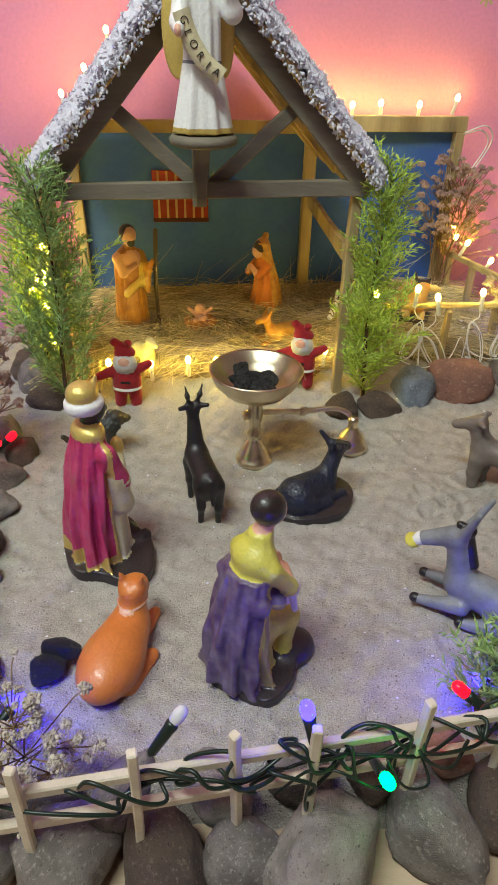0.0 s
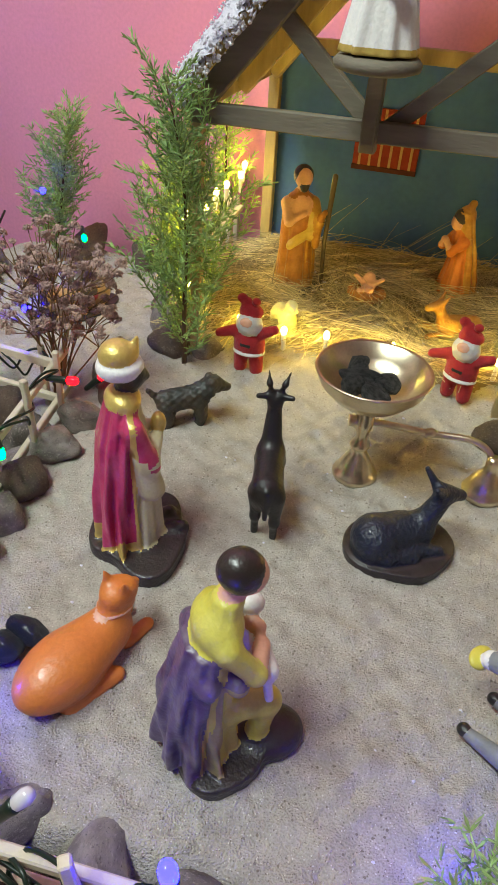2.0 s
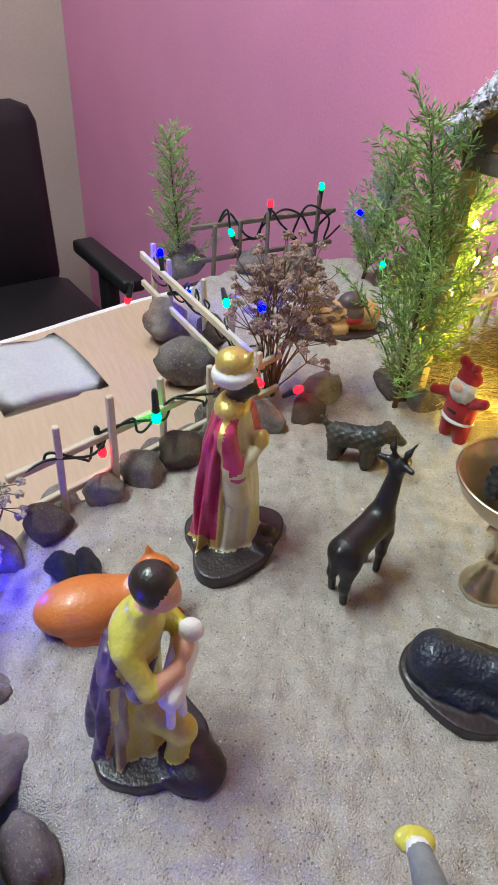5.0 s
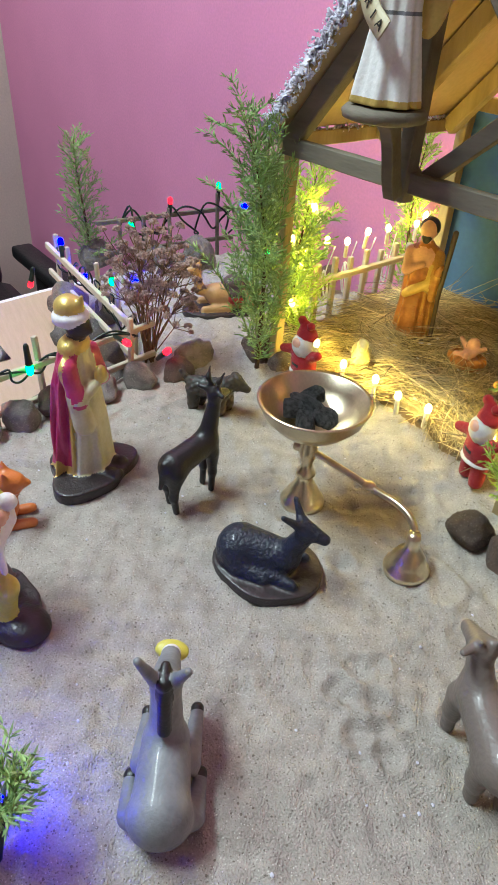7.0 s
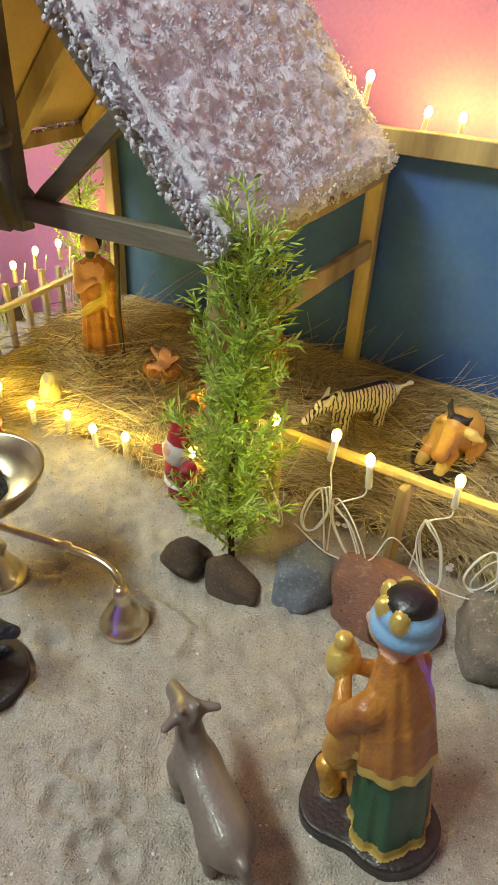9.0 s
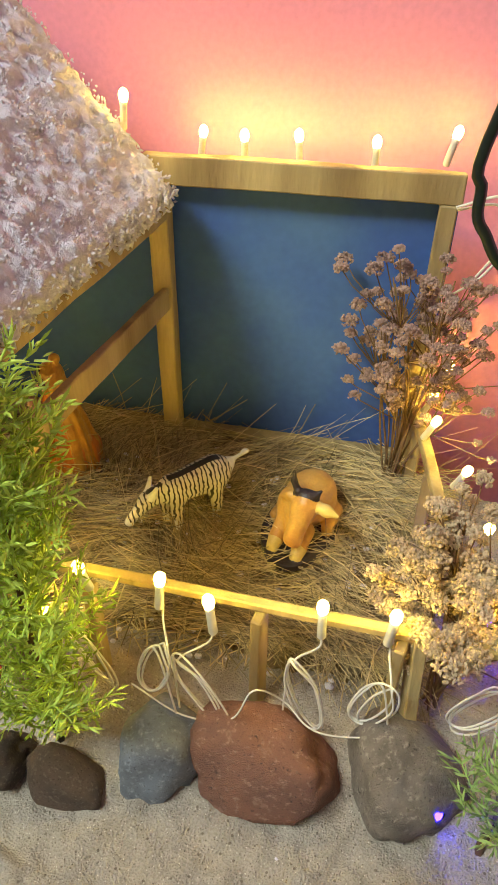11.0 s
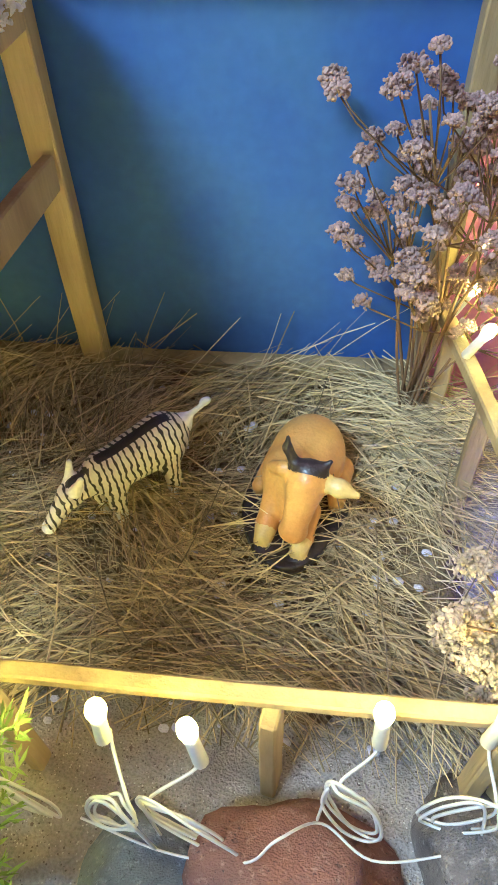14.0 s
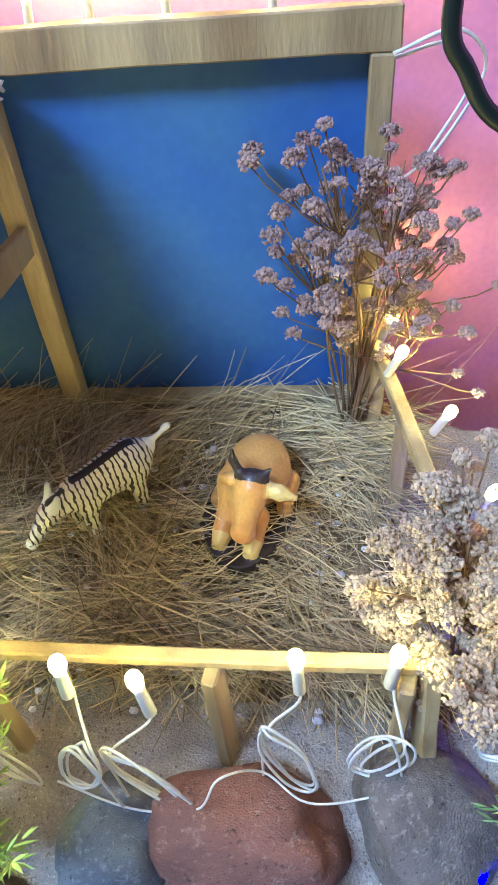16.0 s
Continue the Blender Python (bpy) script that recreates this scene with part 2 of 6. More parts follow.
tagged(room_wall("floor", ((LX0 + LX1) / 2, (LY0 + LY1) / 2, FZ - 0.05), (LX1 - LX0 + 0.2, LY1 - LY0 + 0.2, 0.1), FLOOR, "dark tiled floor"), category="floor")
tagged(room_wall("ceiling", ((LX0 + LX1) / 2, (LY0 + LY1) / 2, CZ + 0.05), (LX1 - LX0 + 0.2, LY1 - LY0 + 0.2, 0.1), CEIL, "plain white ceiling"), category="ceiling")

# ---- table ----
table = thing("table", pose(0, 0, 0), "pale beech-topped table with a white edge strip", "table")
outline = [(0.95, -0.12), (-0.20, -0.12), (-0.33, 0.02), (-0.40, 0.17), (-0.444, 0.33), (-0.474, 0.42), (-0.497, 0.50), (-0.522, 0.65), (-0.53, 0.80), (0.0, 0.87), (0.95, 1.04)]


def slab(pts, z0, z1):
    bm = bmesh.new()
    f = bm.faces.new([bm.verts.new((x, y, z0)) for x, y in pts])
    up = bmesh.ops.extrude_face_region(bm, geom=[f])["geom"]
    for v in up:
        if isinstance(v, bmesh.types.BMVert):
            v.co.z = z1
    bmesh.ops.recalc_face_normals(bm, faces=bm.faces[:])
    return bm


TZ = -0.032
part("tabletop", slab(outline, TZ - 0.022, TZ), TABLE, table, smooth=False)
part("edge_strip", tube([Vector((p.x, p.y, TZ - 0.005)) for p in spline([(*q, 0) for q in outline[1:9]], 6)], 0.0065, 8), EDGING, table, "white rounded edge strip")
for x, y in ((-0.15, 0.1), (-0.38, 0.7), (0.85, 0.0), (0.85, 0.9)):
    part("leg", boxes(((x, y, (FZ + TZ - 0.022) / 2), (0.05, 0.05, TZ - 0.022 - FZ)), bevel=0.004), TABLE, table)

# ---- sand ----
EDGE = [(-0.075, 0.225), (-0.13, 0.33), (-0.165, 0.42), (-0.185, 0.50), (-0.26, 0.525), (-0.40, 0.515), (-0.505, 0.56), (-0.515, 0.66), (-0.505, 0.80),
        (0.0, 0.93), (0.45, 1.0), (0.52, 0.6), (0.45, 0.30), (0.28, 0.27), (0.10, 0.255)]


def inside(xs, ys, poly):
    """Distance to the outline, positive inside."""
    d = np.full(xs.shape, 9.0)
    odd = np.zeros(xs.shape, bool)
    for (x0, y0), (x1, y1) in zip(poly, poly[1:] + poly[:1]):
        ex, ey = x1 - x0, y1 - y0
        t = np.clip(((xs - x0) * ex + (ys - y0) * ey) / (ex * ex + ey * ey), 0, 1)
        d = np.minimum(d, np.hypot(xs - x0 - t * ex, ys - y0 - t * ey))
        odd ^= ((y0 > ys) != (y1 > ys)) & (xs < ex * (ys - y0) / (ey + 1e-12) + x0)
    return np.where(odd, d, -d)


def ground(x, y):
    """Height of the sand's smooth form."""
    x, y = np.asarray(x, float), np.asarray(y, float)
    z = 0.014 * ease(0.58, 0.70, y - 0.185 * x) * ease(-0.24, -0.12, x)
    return z - 0.012 * ease(-0.12, -0.40, x)


def wave(x, y, f, a, seed):
    r = np.random.RandomState(seed)
    out = 0
    for k in range(7):
        th, ph = r.rand() * 6.28, r.rand() * 6.28
        ff = f * (0.6 + r.rand())
        out = out + a * np.sin(ff * (x * math.cos(th) + y * math.sin(th)) + ph) / 2.4
    return out


DENTS = [(0.210, 0.510, 0.007, 0.0045), (0.214, 0.522, 0.006, 0.0040), (0.216, 0.491, 0.007, 0.0045), (0.225, 0.495, 0.006, 0.0040), (0.233, 0.506, 0.007, 0.0045),
         (0.245, 0.485, 0.007, 0.0040), (0.248, 0.497, 0.006, 0.0040), (0.260, 0.479, 0.006, 0.0035), (0.262, 0.493, 0.007, 0.0040), (0.246, 0.513, 0.006, 0.0035),
         (0.262, 0.545, 0.010, 0.005), (0.100, 0.535, 0.007, 0.003), (0.131, 0.548, 0.008, 0.003), (0.155, 0.60, 0.010, 0.003)]
drnd = random.Random(44)
for _ in range(420):
    DENTS.append((drnd.uniform(-0.14, 0.40), drnd.uniform(0.27, 0.68), drnd.uniform(0.0025, 0.0060), drnd.uniform(0.0004, 0.0015)))
RIDGES = [((0.180, 0.597), 0.018, 0.0024), ((0.172, 0.588), 0.028, 0.0022), ((0.31, 0.49), 0.05, 0.0022), ((0.235, 0.36), 0.04, 0.002), ((-0.06, 0.53), 0.05, 0.002), ((-0.055, 0.50), 0.07, 0.002), ((0.25, 0.40), 0.03, 0.002)]


def sand_height(x, y):
    z = ground(x, y) + wave(x, y, 28, 0.0018, 3) + wave(x, y, 90, 0.0011, 4) + wave(x, y, 300, 0.0008, 5)
    for cx, cy, r, d in DENTS:
        q = ((x - cx) ** 2 + (y - cy) ** 2) / (r * r)
        z = z - 1.15 * d * np.exp(-q) + 0.5 * d * np.exp(-(q - 2.2) ** 2)
    for (cx, cy), r, d in RIDGES:
        q = np.hypot(x - cx, y - cy)
        a = np.arctan2(y - cy, x - cx)
        z = z + d * np.exp(-((q - r) / 0.0035) ** 2) * (0.5 + 0.5 * np.sin(a + cx * 40))
    return z


NX, NY = 620, 460
gx, gy = np.meshgrid(np.linspace(-0.58, 0.56, NX), np.linspace(0.21, 1.02, NY))
dist = inside(gx, gy, EDGE) + wave(gx, gy, 70, 0.006, 9)
gz = sand_height(gx, gy)
gz = gz + np.random.RandomState(6).normal(0, 0.00040, gz.shape)
gz = TZ - 0.006 + (gz - TZ + 0.006) * ease(-0.022, 0.012, dist)
me = bpy.data.meshes.new("sand")
idx = np.arange(NX * NY).reshape(NY, NX)
quads = np.stack([idx[:-1, :-1], idx[:-1, 1:], idx[1:, 1:], idx[1:, :-1]], -1).reshape(-1, 4)
keep = (dist[:-1, :-1] > -0.03).reshape(-1)
lyq = (-(gx - 0.005) * math.sin(radians(YAW)) + (gy - 0.665) * math.cos(radians(YAW)))[:-1, :-1].reshape(-1)
keep &= lyq < 0.284
me.from_pydata(np.stack([gx, gy, gz], -1).reshape(-1, 3).tolist(), [], quads[keep].tolist())
me.polygons.foreach_set("use_smooth", [True] * len(me.polygons))
me.materials.append(SAND)
tagged(new("sand_ground", me), "pale sand spread over the table, with dents and ridges", "sand", kind="structure")

# ---- painted board with its frame ----
BY = 0.243
board = thing("backdrop_board", HUT.copy(), "blue painted board in a pine batten frame", "backdrop board")
part("panel", boxes(((0.095, BY + 0.008, 0.128), (0.488, 0.004, 0.236)), bevel=0.0008), BLUE, board, "blue painted panel", smooth=False)
for nm, a, b, w, h in (("top_rail", (0.132, BY, 0.246), (0.340, BY, 0.246), 0.012, 0.018), ("bottom_rail", (-0.14, BY, 0.036), (0.33, BY, 0.040), 0.012, 0.010),
                       ("right_post", (0.332, BY - 0.0005, 0.0), (0.332, BY - 0.0005, 0.237), 0.014, 0.011), ("middle_post", (0.143, BY - 0.004, 0.0), (0.143, BY - 0.004, 0.235), 0.012, 0.014),
                       ("left_post", (-0.147, BY - 0.002, 0.0), (-0.147, BY - 0.002, 0.245), 0.012, 0.012)):
    part(nm, batten(a, b, w, h, 0.0012, seed=len(nm)), WOOD, board, smooth=False)

# ---- hut ----
stable = thing("stable_hut", HUT.copy(), "open wooden stable hut with a snow-covered gable roof", "stable")
EAVE, EZ, AZ, F0, F1 = {-1: 0.145, 1: 0.152}, 0.226, 0.388, -0.026, 0.222
for s in (-1, 1):
    EX = EAVE[s]
    for y in (-0.008, 0.105, 0.205):
        part("rafter", batten((s * (EX - 0.004), y, EZ - 0.006), (0, y, AZ - 0.010), 0.012, 0.016, 0.0008, seed=y), GREYWOOD if y < 0 else WOOD, stable, smooth=False)
    part("roof_board", batten((s * (EX + 0.003), (F0 + F1) / 2, EZ + 0.006), (0, (F0 + F1) / 2, AZ + 0.006), F1 - F0, 0.005), PLY, stable, "tan plywood roof board", smooth=False)
    part("front_post", batten((s * 0.140, -0.004, 0.0), (s * 0.140, -0.004, 0.215), 0.010, 0.010, 0.001, seed=s), WOOD, stable, smooth=False)
    part("strut", batten((s * 0.004, -0.004, 0.222), (s * 0.085, -0.002, 0.292), 0.008, 0.012, 0.0005, seed=s), GREYWOOD, stable, smooth=False)
    part("purlin", batten((s * 0.147, -0.01, 0.222), (s * 0.147, 0.23, 0.222), 0.010, 0.012, 0.0008), WOOD, stable, smooth=False)
part("tie_beam", batten((-0.142, -0.010, 0.220), (0.142, -0.010, 0.223), 0.008, 0.014, 0.0008), GREYWOOD, stable, smooth=False)
part("back_tie_beam", batten((-0.147, 0.232, 0.243), (0.137, 0.232, 0.243), 0.010, 0.014, 0.0008), WOOD, stable, smooth=False)
part("king_post", batten((-0.006, -0.012, 0.208), (-0.006, -0.012, 0.374), 0.012, 0.012, 0.0008), GREYWOOD, stable, smooth=False)
part("brace", batten((0.137, 0.004, 0.160), (0.146, 0.232, 0.158), 0.006, 0.017, 0.0006), WOOD, stable, "slanting pine brace", smooth=False)
part("pedestal", move(lathe([(0.021, 0.0), (0.027, 0.002), (0.028, 0.006), (0.025, 0.009)], 28), pose(-0.003, -0.048, 0.263)), GREYWOOD, stable, "round grey bark pedestal")
part("bracket", batten((-0.006, -0.022, 0.212), (-0.003, -0.042, 0.264), 0.010, 0.012, 0.0015), GREYWOOD, stable, "dark twig bracket", smooth=False)


def snow_sheet(s):
    """Fluffy cotton snow over one roof slope: soft clumps, with a crumbly fringe along the free edges."""
    rnd = random.Random(5 + s)
    ex = EAVE[s]
    tilt = math.atan2(AZ - EZ, ex)
    a, b = Vector((s * (ex + 0.005), 0, EZ + 0.003)), Vector((0, 0, AZ + 0.012))
    nrm = Vector((s * math.sin(tilt), 0, math.cos(tilt)))
    nu, nv = 190, 220
    bm = bmesh.new()
    bv = []
    for i in range(nu + 1):
        for j in range(nv + 1):
            u, v = i / nu, j / nv
            edge = min(u, v, 1 - v) * 30
            q = a.lerp(b, u) + Vector((0, F0 - 0.004 + (F1 - F0 + 0.008) * v, 0))
            clump = 1 - min(1.0, noise.voronoi(q * 95)[0][0] * 1.5)
            h = 0.0034 + 0.0030 * clump + 0.0030 * noise.noise(q * 42) + 0.0014 * noise.noise(q * 170) + 0.0006 * noise.noise(q * 330)
            p = q + nrm * (0.0078 + max(0.0004, h)) * min(1, edge) + Vector(noise.noise_vector(q * 120)) * 0.0012
            if u < 0.03 or v < 0.015 or v > 0.985:
                p = p + Vector(noise.noise_vector(q * 150)) * 0.005
            bv.append(bm.verts.new(p))
    for i in range(nu):
        for j in range(nv):
            k = i * (nv + 1) + j
            bm.faces.new((bv[k], bv[k + nv + 1], bv[k + nv + 2], bv[k + 1]))
    bmesh.ops.recalc_face_normals(bm, faces=bm.faces[:])

    def crumb(q, r0):
        turn = Euler((rnd.random() * 6, rnd.random() * 6, rnd.random() * 6)).to_matrix() @ Matrix.Diagonal((rnd.uniform(0.6, 1.9), rnd.uniform(0.6, 1.2), rnd.uniform(0.5, 1.0)))
        nv_ = [bm.verts.new(q + turn @ w * r0 * rnd.uniform(0.55, 1.35)) for w in ICOV]
        for f in ICOF:
            bm.faces.new([nv_[i] for i in f])

    for k in range(1500):
        e = rnd.random()
        if e < 0.55:
            p = a.lerp(b, rnd.random()) + Vector((0, F0 - 0.004 + rnd.uniform(-0.003, 0.004), 0))
        elif e < 0.88:
            p = a + Vector((0, rnd.uniform(F0, F1), 0)) + (b - a) * rnd.uniform(-0.012, 0.03)
        else:
            p = a.lerp(b, rnd.random()) + Vector((0, F1 + rnd.uniform(-0.003, 0.006), 0))
        crumb(p + nrm * rnd.uniform(-0.008, 0.008), rnd.uniform(0.0007, 0.0020))
    for k in range(6000):
        q = a.lerp(b, rnd.random()) + Vector((0, F0 + (F1 - F0) * rnd.random(), 0))
        crumb(q + nrm * (0.0122 + 0.003 * noise.noise(q * 42) + rnd.uniform(-0.0015, 0.002)), rnd.uniform(0.0004, 0.0012))
    return bm


for s in (-1, 1):
    part("snow_cover", snow_sheet(s), SNOW, stable, "lumpy white cotton snow")

# ---- sculpting: smooth bodies blended from simple volumes ----
def ell(c, r, slot=0, k=0.004, rot=(0, 0, 0)):
    """An ellipsoid."""
    m = np.array(Euler([radians(a) for a in rot]).to_matrix())
    r = np.array(r, float)

    def f(p):
        q = (p - np.array(c)) @ m / r
        n = np.sqrt((q * q).sum(-1))
        g = np.sqrt(((q / r) ** 2).sum(-1)) + 1e-9
        return n * (n - 1) / g
    return f, slot, k


def cap(a, b, ra, rb=None, slot=0, k=0.004):
    """A rounded limb from a to b."""
    a, b = np.array(a, float), np.array(b, float)
    rb = ra if rb is None else rb
    d = b - a

    def f(p):
        t = np.clip(((p - a) @ d) / (d @ d), 0, 1)
        return np.sqrt(((p - a - t[..., None] * d) ** 2).sum(-1)) - (ra + (rb - ra) * t)
    return f, slot, k


def robe(rows, slot=0, k=0.003, folds=9, deep=0.0, phase=0.0, twist=0.0):
    """A hanging garment: rows of (z, cx, cy, rx, ry), lowest first; folds deepen towards the hem."""
    rows = np.array(rows, float)

    def f(p):
        z = p[..., 2]
        cx, cy, rx, ry = (np.interp(z, rows[:, 0], rows[:, i]) for i in (1, 2, 3, 4))
        x, y = p[..., 0] - cx, p[..., 1] - cy
        a = np.arctan2(y / ry, x / rx)
        low = np.clip((rows[-1, 0] - z) / (rows[-1, 0] - rows[0, 0]), 0, 1)
        w = np.sin(folds * a + phase + twist * low * 6) + 0.55 * np.sin(folds * 1.7 * a + 1.3 + phase - twist * low * 9)
        d = (np.hypot(x / rx, y / ry) - 1) * np.minimum(rx, ry) - deep * (0.25 + low) * w
        return np.maximum(d * 0.85, np.maximum(rows[0, 0] - z, z - rows[-1, 0]))
    return f, slot, k


def plate(c, rx, ry, h, slot=0, k=0.001, seed=0.0, wob=0.10):
    """A low irregular base."""
    def f(p):
        x, y = p[..., 0] - c[0], p[..., 1] - c[1]
        a = np.arctan2(y, x)
        r = 1 + wob * (np.sin(3 * a + seed) + 0.6 * np.sin(5 * a + 2 * seed))
        d = (np.hypot(x / rx, y / ry) / r - 1) * min(rx, ry)
        q = np.maximum(d, np.abs(p[..., 2] - c[2] - h / 2) - h / 2 + 0.0015)
        return q - 0.0015
    return f, slot, k


def sculpt(name, volumes, step, materials, paint=None, grain=0.0, gs=120.0):
    """One closed mesh over the smooth union of the volumes; every face takes its nearest volume's slot."""
    probe = np.mgrid[-0.12:0.12:31j, -0.12:0.12:31j, -0.02:0.22:31j].reshape(3, -1).T
    fld = np.min([f(probe) for f, _, _ in volumes], 0)
    near = probe[fld < 0.011]
    lo, hi = near.min(0) - 0.006, near.max(0) + 0.006
    n = np.ceil((hi - lo) / step).astype(int) + 1
    ax = [lo[i] + step * np.arange(n[i]) for i in range(3)]
    p = np.stack(np.meshgrid(*ax, indexing="ij"), -1).astype(np.float32)
    d = None
    for f, _, k in volumes:
        e = f(p)
        if d is None:
            d = e
        else:
            h = np.clip(0.5 + 0.5 * (d - e) / k, 0, 1)
            d = d + (e - d) * h - k * h * (1 - h)
    if grain:
        d = d + grain * np.sin(gs * 7 * p[..., 0]) * np.sin(gs * 6.1 * p[..., 1] + 1) * np.sin(gs * 6.7 * p[..., 2] + 2)
    s = d < 0
    nx, ny, nz = n - 1
    acc, cnt = np.zeros((nx, ny, nz, 3)), np.zeros((nx, ny, nz))
    corner = {(i, j, k): (slice(i, i + nx), slice(j, j + ny), slice(k, k + nz)) for i in (0, 1) for j in (0, 1) for k in (0, 1)}
    for a in corner:
        for axis in range(3):
            if a[axis]:
                continue
            b = tuple(1 if i == axis else a[i] for i in range(3))
            da, db = d[corner[a]], d[corner[b]]
            cut = (da < 0) != (db < 0)
            t = np.where(cut, da / np.where(cut, da - db, 1), 0)
            pt = np.broadcast_to(np.array(a, float), (nx, ny, nz, 3)).copy()
            pt[..., axis] += t
            acc += np.where(cut[..., None], pt, 0)
            cnt += cut
    live = cnt > 0
    ids = np.full((nx, ny, nz), -1)
    ids[live] = np.arange(live.sum())
    where = np.argwhere(live)
    verts = lo + step * (where + acc[live] / cnt[live][:, None])
    faces = []
    for axis in range(3):
        o = [i for i in range(3) if i != axis]
        sl0 = [slice(1, -1)] * 3
        sl0[axis] = slice(0, -1)
        sl1 = list(sl0)
        sl1[axis] = slice(1, None)
        a, b = s[tuple(sl0)], s[tuple(sl1)]
        for sign in (0, 1):
            at = np.argwhere(a & ~b if sign == 0 else ~a & b)
            if not len(at):
                continue
            base = at.copy()
            base[:, o[0]] += 1
            base[:, o[1]] += 1
            q = []
            for u, v in ((1, 1), (0, 1), (0, 0), (1, 0)):
                c = base.copy()
                c[:, o[0]] -= u
                c[:, o[1]] -= v
                q.append(ids[c[:, 0], c[:, 1], c[:, 2]])
            q = np.stack(q, -1)
            flip = (sign == 0) == (axis == 1)
            faces.append(q[:, ::-1] if flip else q)
    faces = np.concatenate(faces)
    faces = faces[(faces >= 0).all(-1)]
    me = bpy.data.meshes.new(name)
    me.from_pydata(verts.tolist(), [], faces.tolist())
    mid = verts[faces].mean(1)
    near = np.argmin([f(mid) for f, _, _ in volumes], 0)
    slot = np.array([v[1] for v in volumes])[near]
    if paint:
        slot = paint(mid, slot)
    for m in materials:
        me.materials.append(m)
    me.polygons.foreach_set("material_index", slot.astype(int).tolist())
    me.polygons.foreach_set("use_smooth", [True] * len(faces))
    me.update()
    return me


def statue(name, me, m, label, category, group="", size=1.0):
    ob = new(name, me)
    ob.matrix_world = m @ (Matrix.Diagonal((*size, 1)) if isinstance(size, tuple) else Matrix.Scale(size, 4))
    return tagged(ob, label, category, group)


def gloss(name, colour, rough=0.38, **kw):
    """Painted resin."""
    kw = {"scale": 70, "amount": 0.35, "fine": 420, "bump": 0.4, "depth": 0.0010, "coat": 0.15, **kw}
    return mat(name, colour, rough, **kw)


CRIMSON = gloss("crimson_resin_paint", (0.42, 0.02, 0.09), second=(0.60, 0.10, 0.22), amount=0.6)
CREAM = gloss("cream_gold_resin_paint", (0.56, 0.52, 0.26), second=(0.66, 0.63, 0.45), amount=0.6)
GOLD = gloss("gold_paint", (0.66, 0.50, 0.14), 0.36, metal=0.45, second=(0.50, 0.34, 0.08))
WHITE = gloss("white_resin_paint", (0.80, 0.79, 0.76), 0.42, second=(0.68, 0.67, 0.66))
SKIN_DARK = gloss("black_brown_resin_paint", (0.02, 0.014, 0.012), 0.35, second=(0.04, 0.028, 0.022))
SKIN = gloss("peach_resin_paint", (0.66, 0.36, 0.24), 0.42, second=(0.72, 0.44, 0.32))
BASE = gloss("dark_umber_resin", (0.022, 0.016, 0.016), 0.42, second=(0.045, 0.032, 0.03), bump=0.5, depth=0.0012)
PURPLE = gloss("purple_resin_paint", (0.075, 0.04, 0.10), second=(0.20, 0.16, 0.21), amount=0.7, scale=100)
BEIGE_ROBE = gloss("beige_olive_resin_paint", (0.36, 0.29, 0.13), second=(0.20, 0.15, 0.10), amount=0.7, scale=90)
LIME = gloss("yellow_green_resin_paint", (0.58, 0.52, 0.06), second=(0.62, 0.58, 0.20))
GREEN = gloss("dark_green_resin_paint", (0.015, 0.07, 0.035), second=(0.03, 0.13, 0.06))
ORANGE = gloss("orange_gold_resin_paint", (0.60, 0.34, 0.07), 0.30, metal=0.2, second=(0.34, 0.13, 0.025), amount=0.75, scale=85, depth=0.002)
AMBER = gloss("amber_resin_paint", (0.46, 0.20, 0.04), 0.32, second=(0.25, 0.08, 0.02), amount=0.75, scale=85, depth=0.002)
SKYBLUE = gloss("pale_blue_resin_paint", (0.20, 0.38, 0.60), second=(0.30, 0.46, 0.66))
TERRA = gloss("orange_clay_paint", (0.60, 0.19, 0.035), 0.40, second=(0.52, 0.15, 0.03), amount=0.7)
BLACK = gloss("black_plastic", (0.010, 0.009, 0.009), 0.42, second=(0.02, 0.018, 0.016))
NAVY = gloss("dark_blue_resin", (0.010, 0.014, 0.028), 0.45, second=(0.018, 0.022, 0.036), scale=110, bump=0.7, depth=0.002)
GREY = gloss("grey_rubber", (0.23, 0.24, 0.25), 0.5, second=(0.12, 0.125, 0.14), amount=0.7, scale=60)
TAUPE = gloss("grey_brown_rubber", (0.17, 0.14, 0.12), 0.40, second=(0.12, 0.10, 0.085))
DOG = gloss("dark_dog_paint", (0.018, 0.022, 0.020), 0.55, second=(0.08, 0.05, 0.025), scale=45, amount=0.8, bump=0.5, depth=0.001)
CAMEL = gloss("tan_camel_paint", (0.42, 0.24, 0.09), 0.45, second=(0.50, 0.32, 0.14))
SADDLE = gloss("brown_saddle_paint", (0.07, 0.045, 0.035), 0.5, second=(0.11, 0.07, 0.05))
REDPAINT = gloss("red_trim_paint", (0.45, 0.03, 0.02), 0.4)
OX = gloss("yellow_ochre_ox_paint", (0.66, 0.40, 0.10), 0.4, second=(0.62, 0.26, 0.05), scale=35, amount=0.7)
FLOCK = mat("red_flock", (0.36, 0.012, 0.018), 0.95, second=(0.22, 0.006, 0.012), scale=90, amount=0.6, fine=1600, bump=0.6, depth=0.001, sheen=0.15)
FLUFF = mat("white_fluff", (0.80, 0.78, 0.76), 0.95, second=(0.62, 0.60, 0.60), scale=160, amount=0.6, fine=1500, bump=1.0, depth=0.0015)
STAFF = gloss("dark_staff_paint", (0.05, 0.03, 0.018), 0.5)


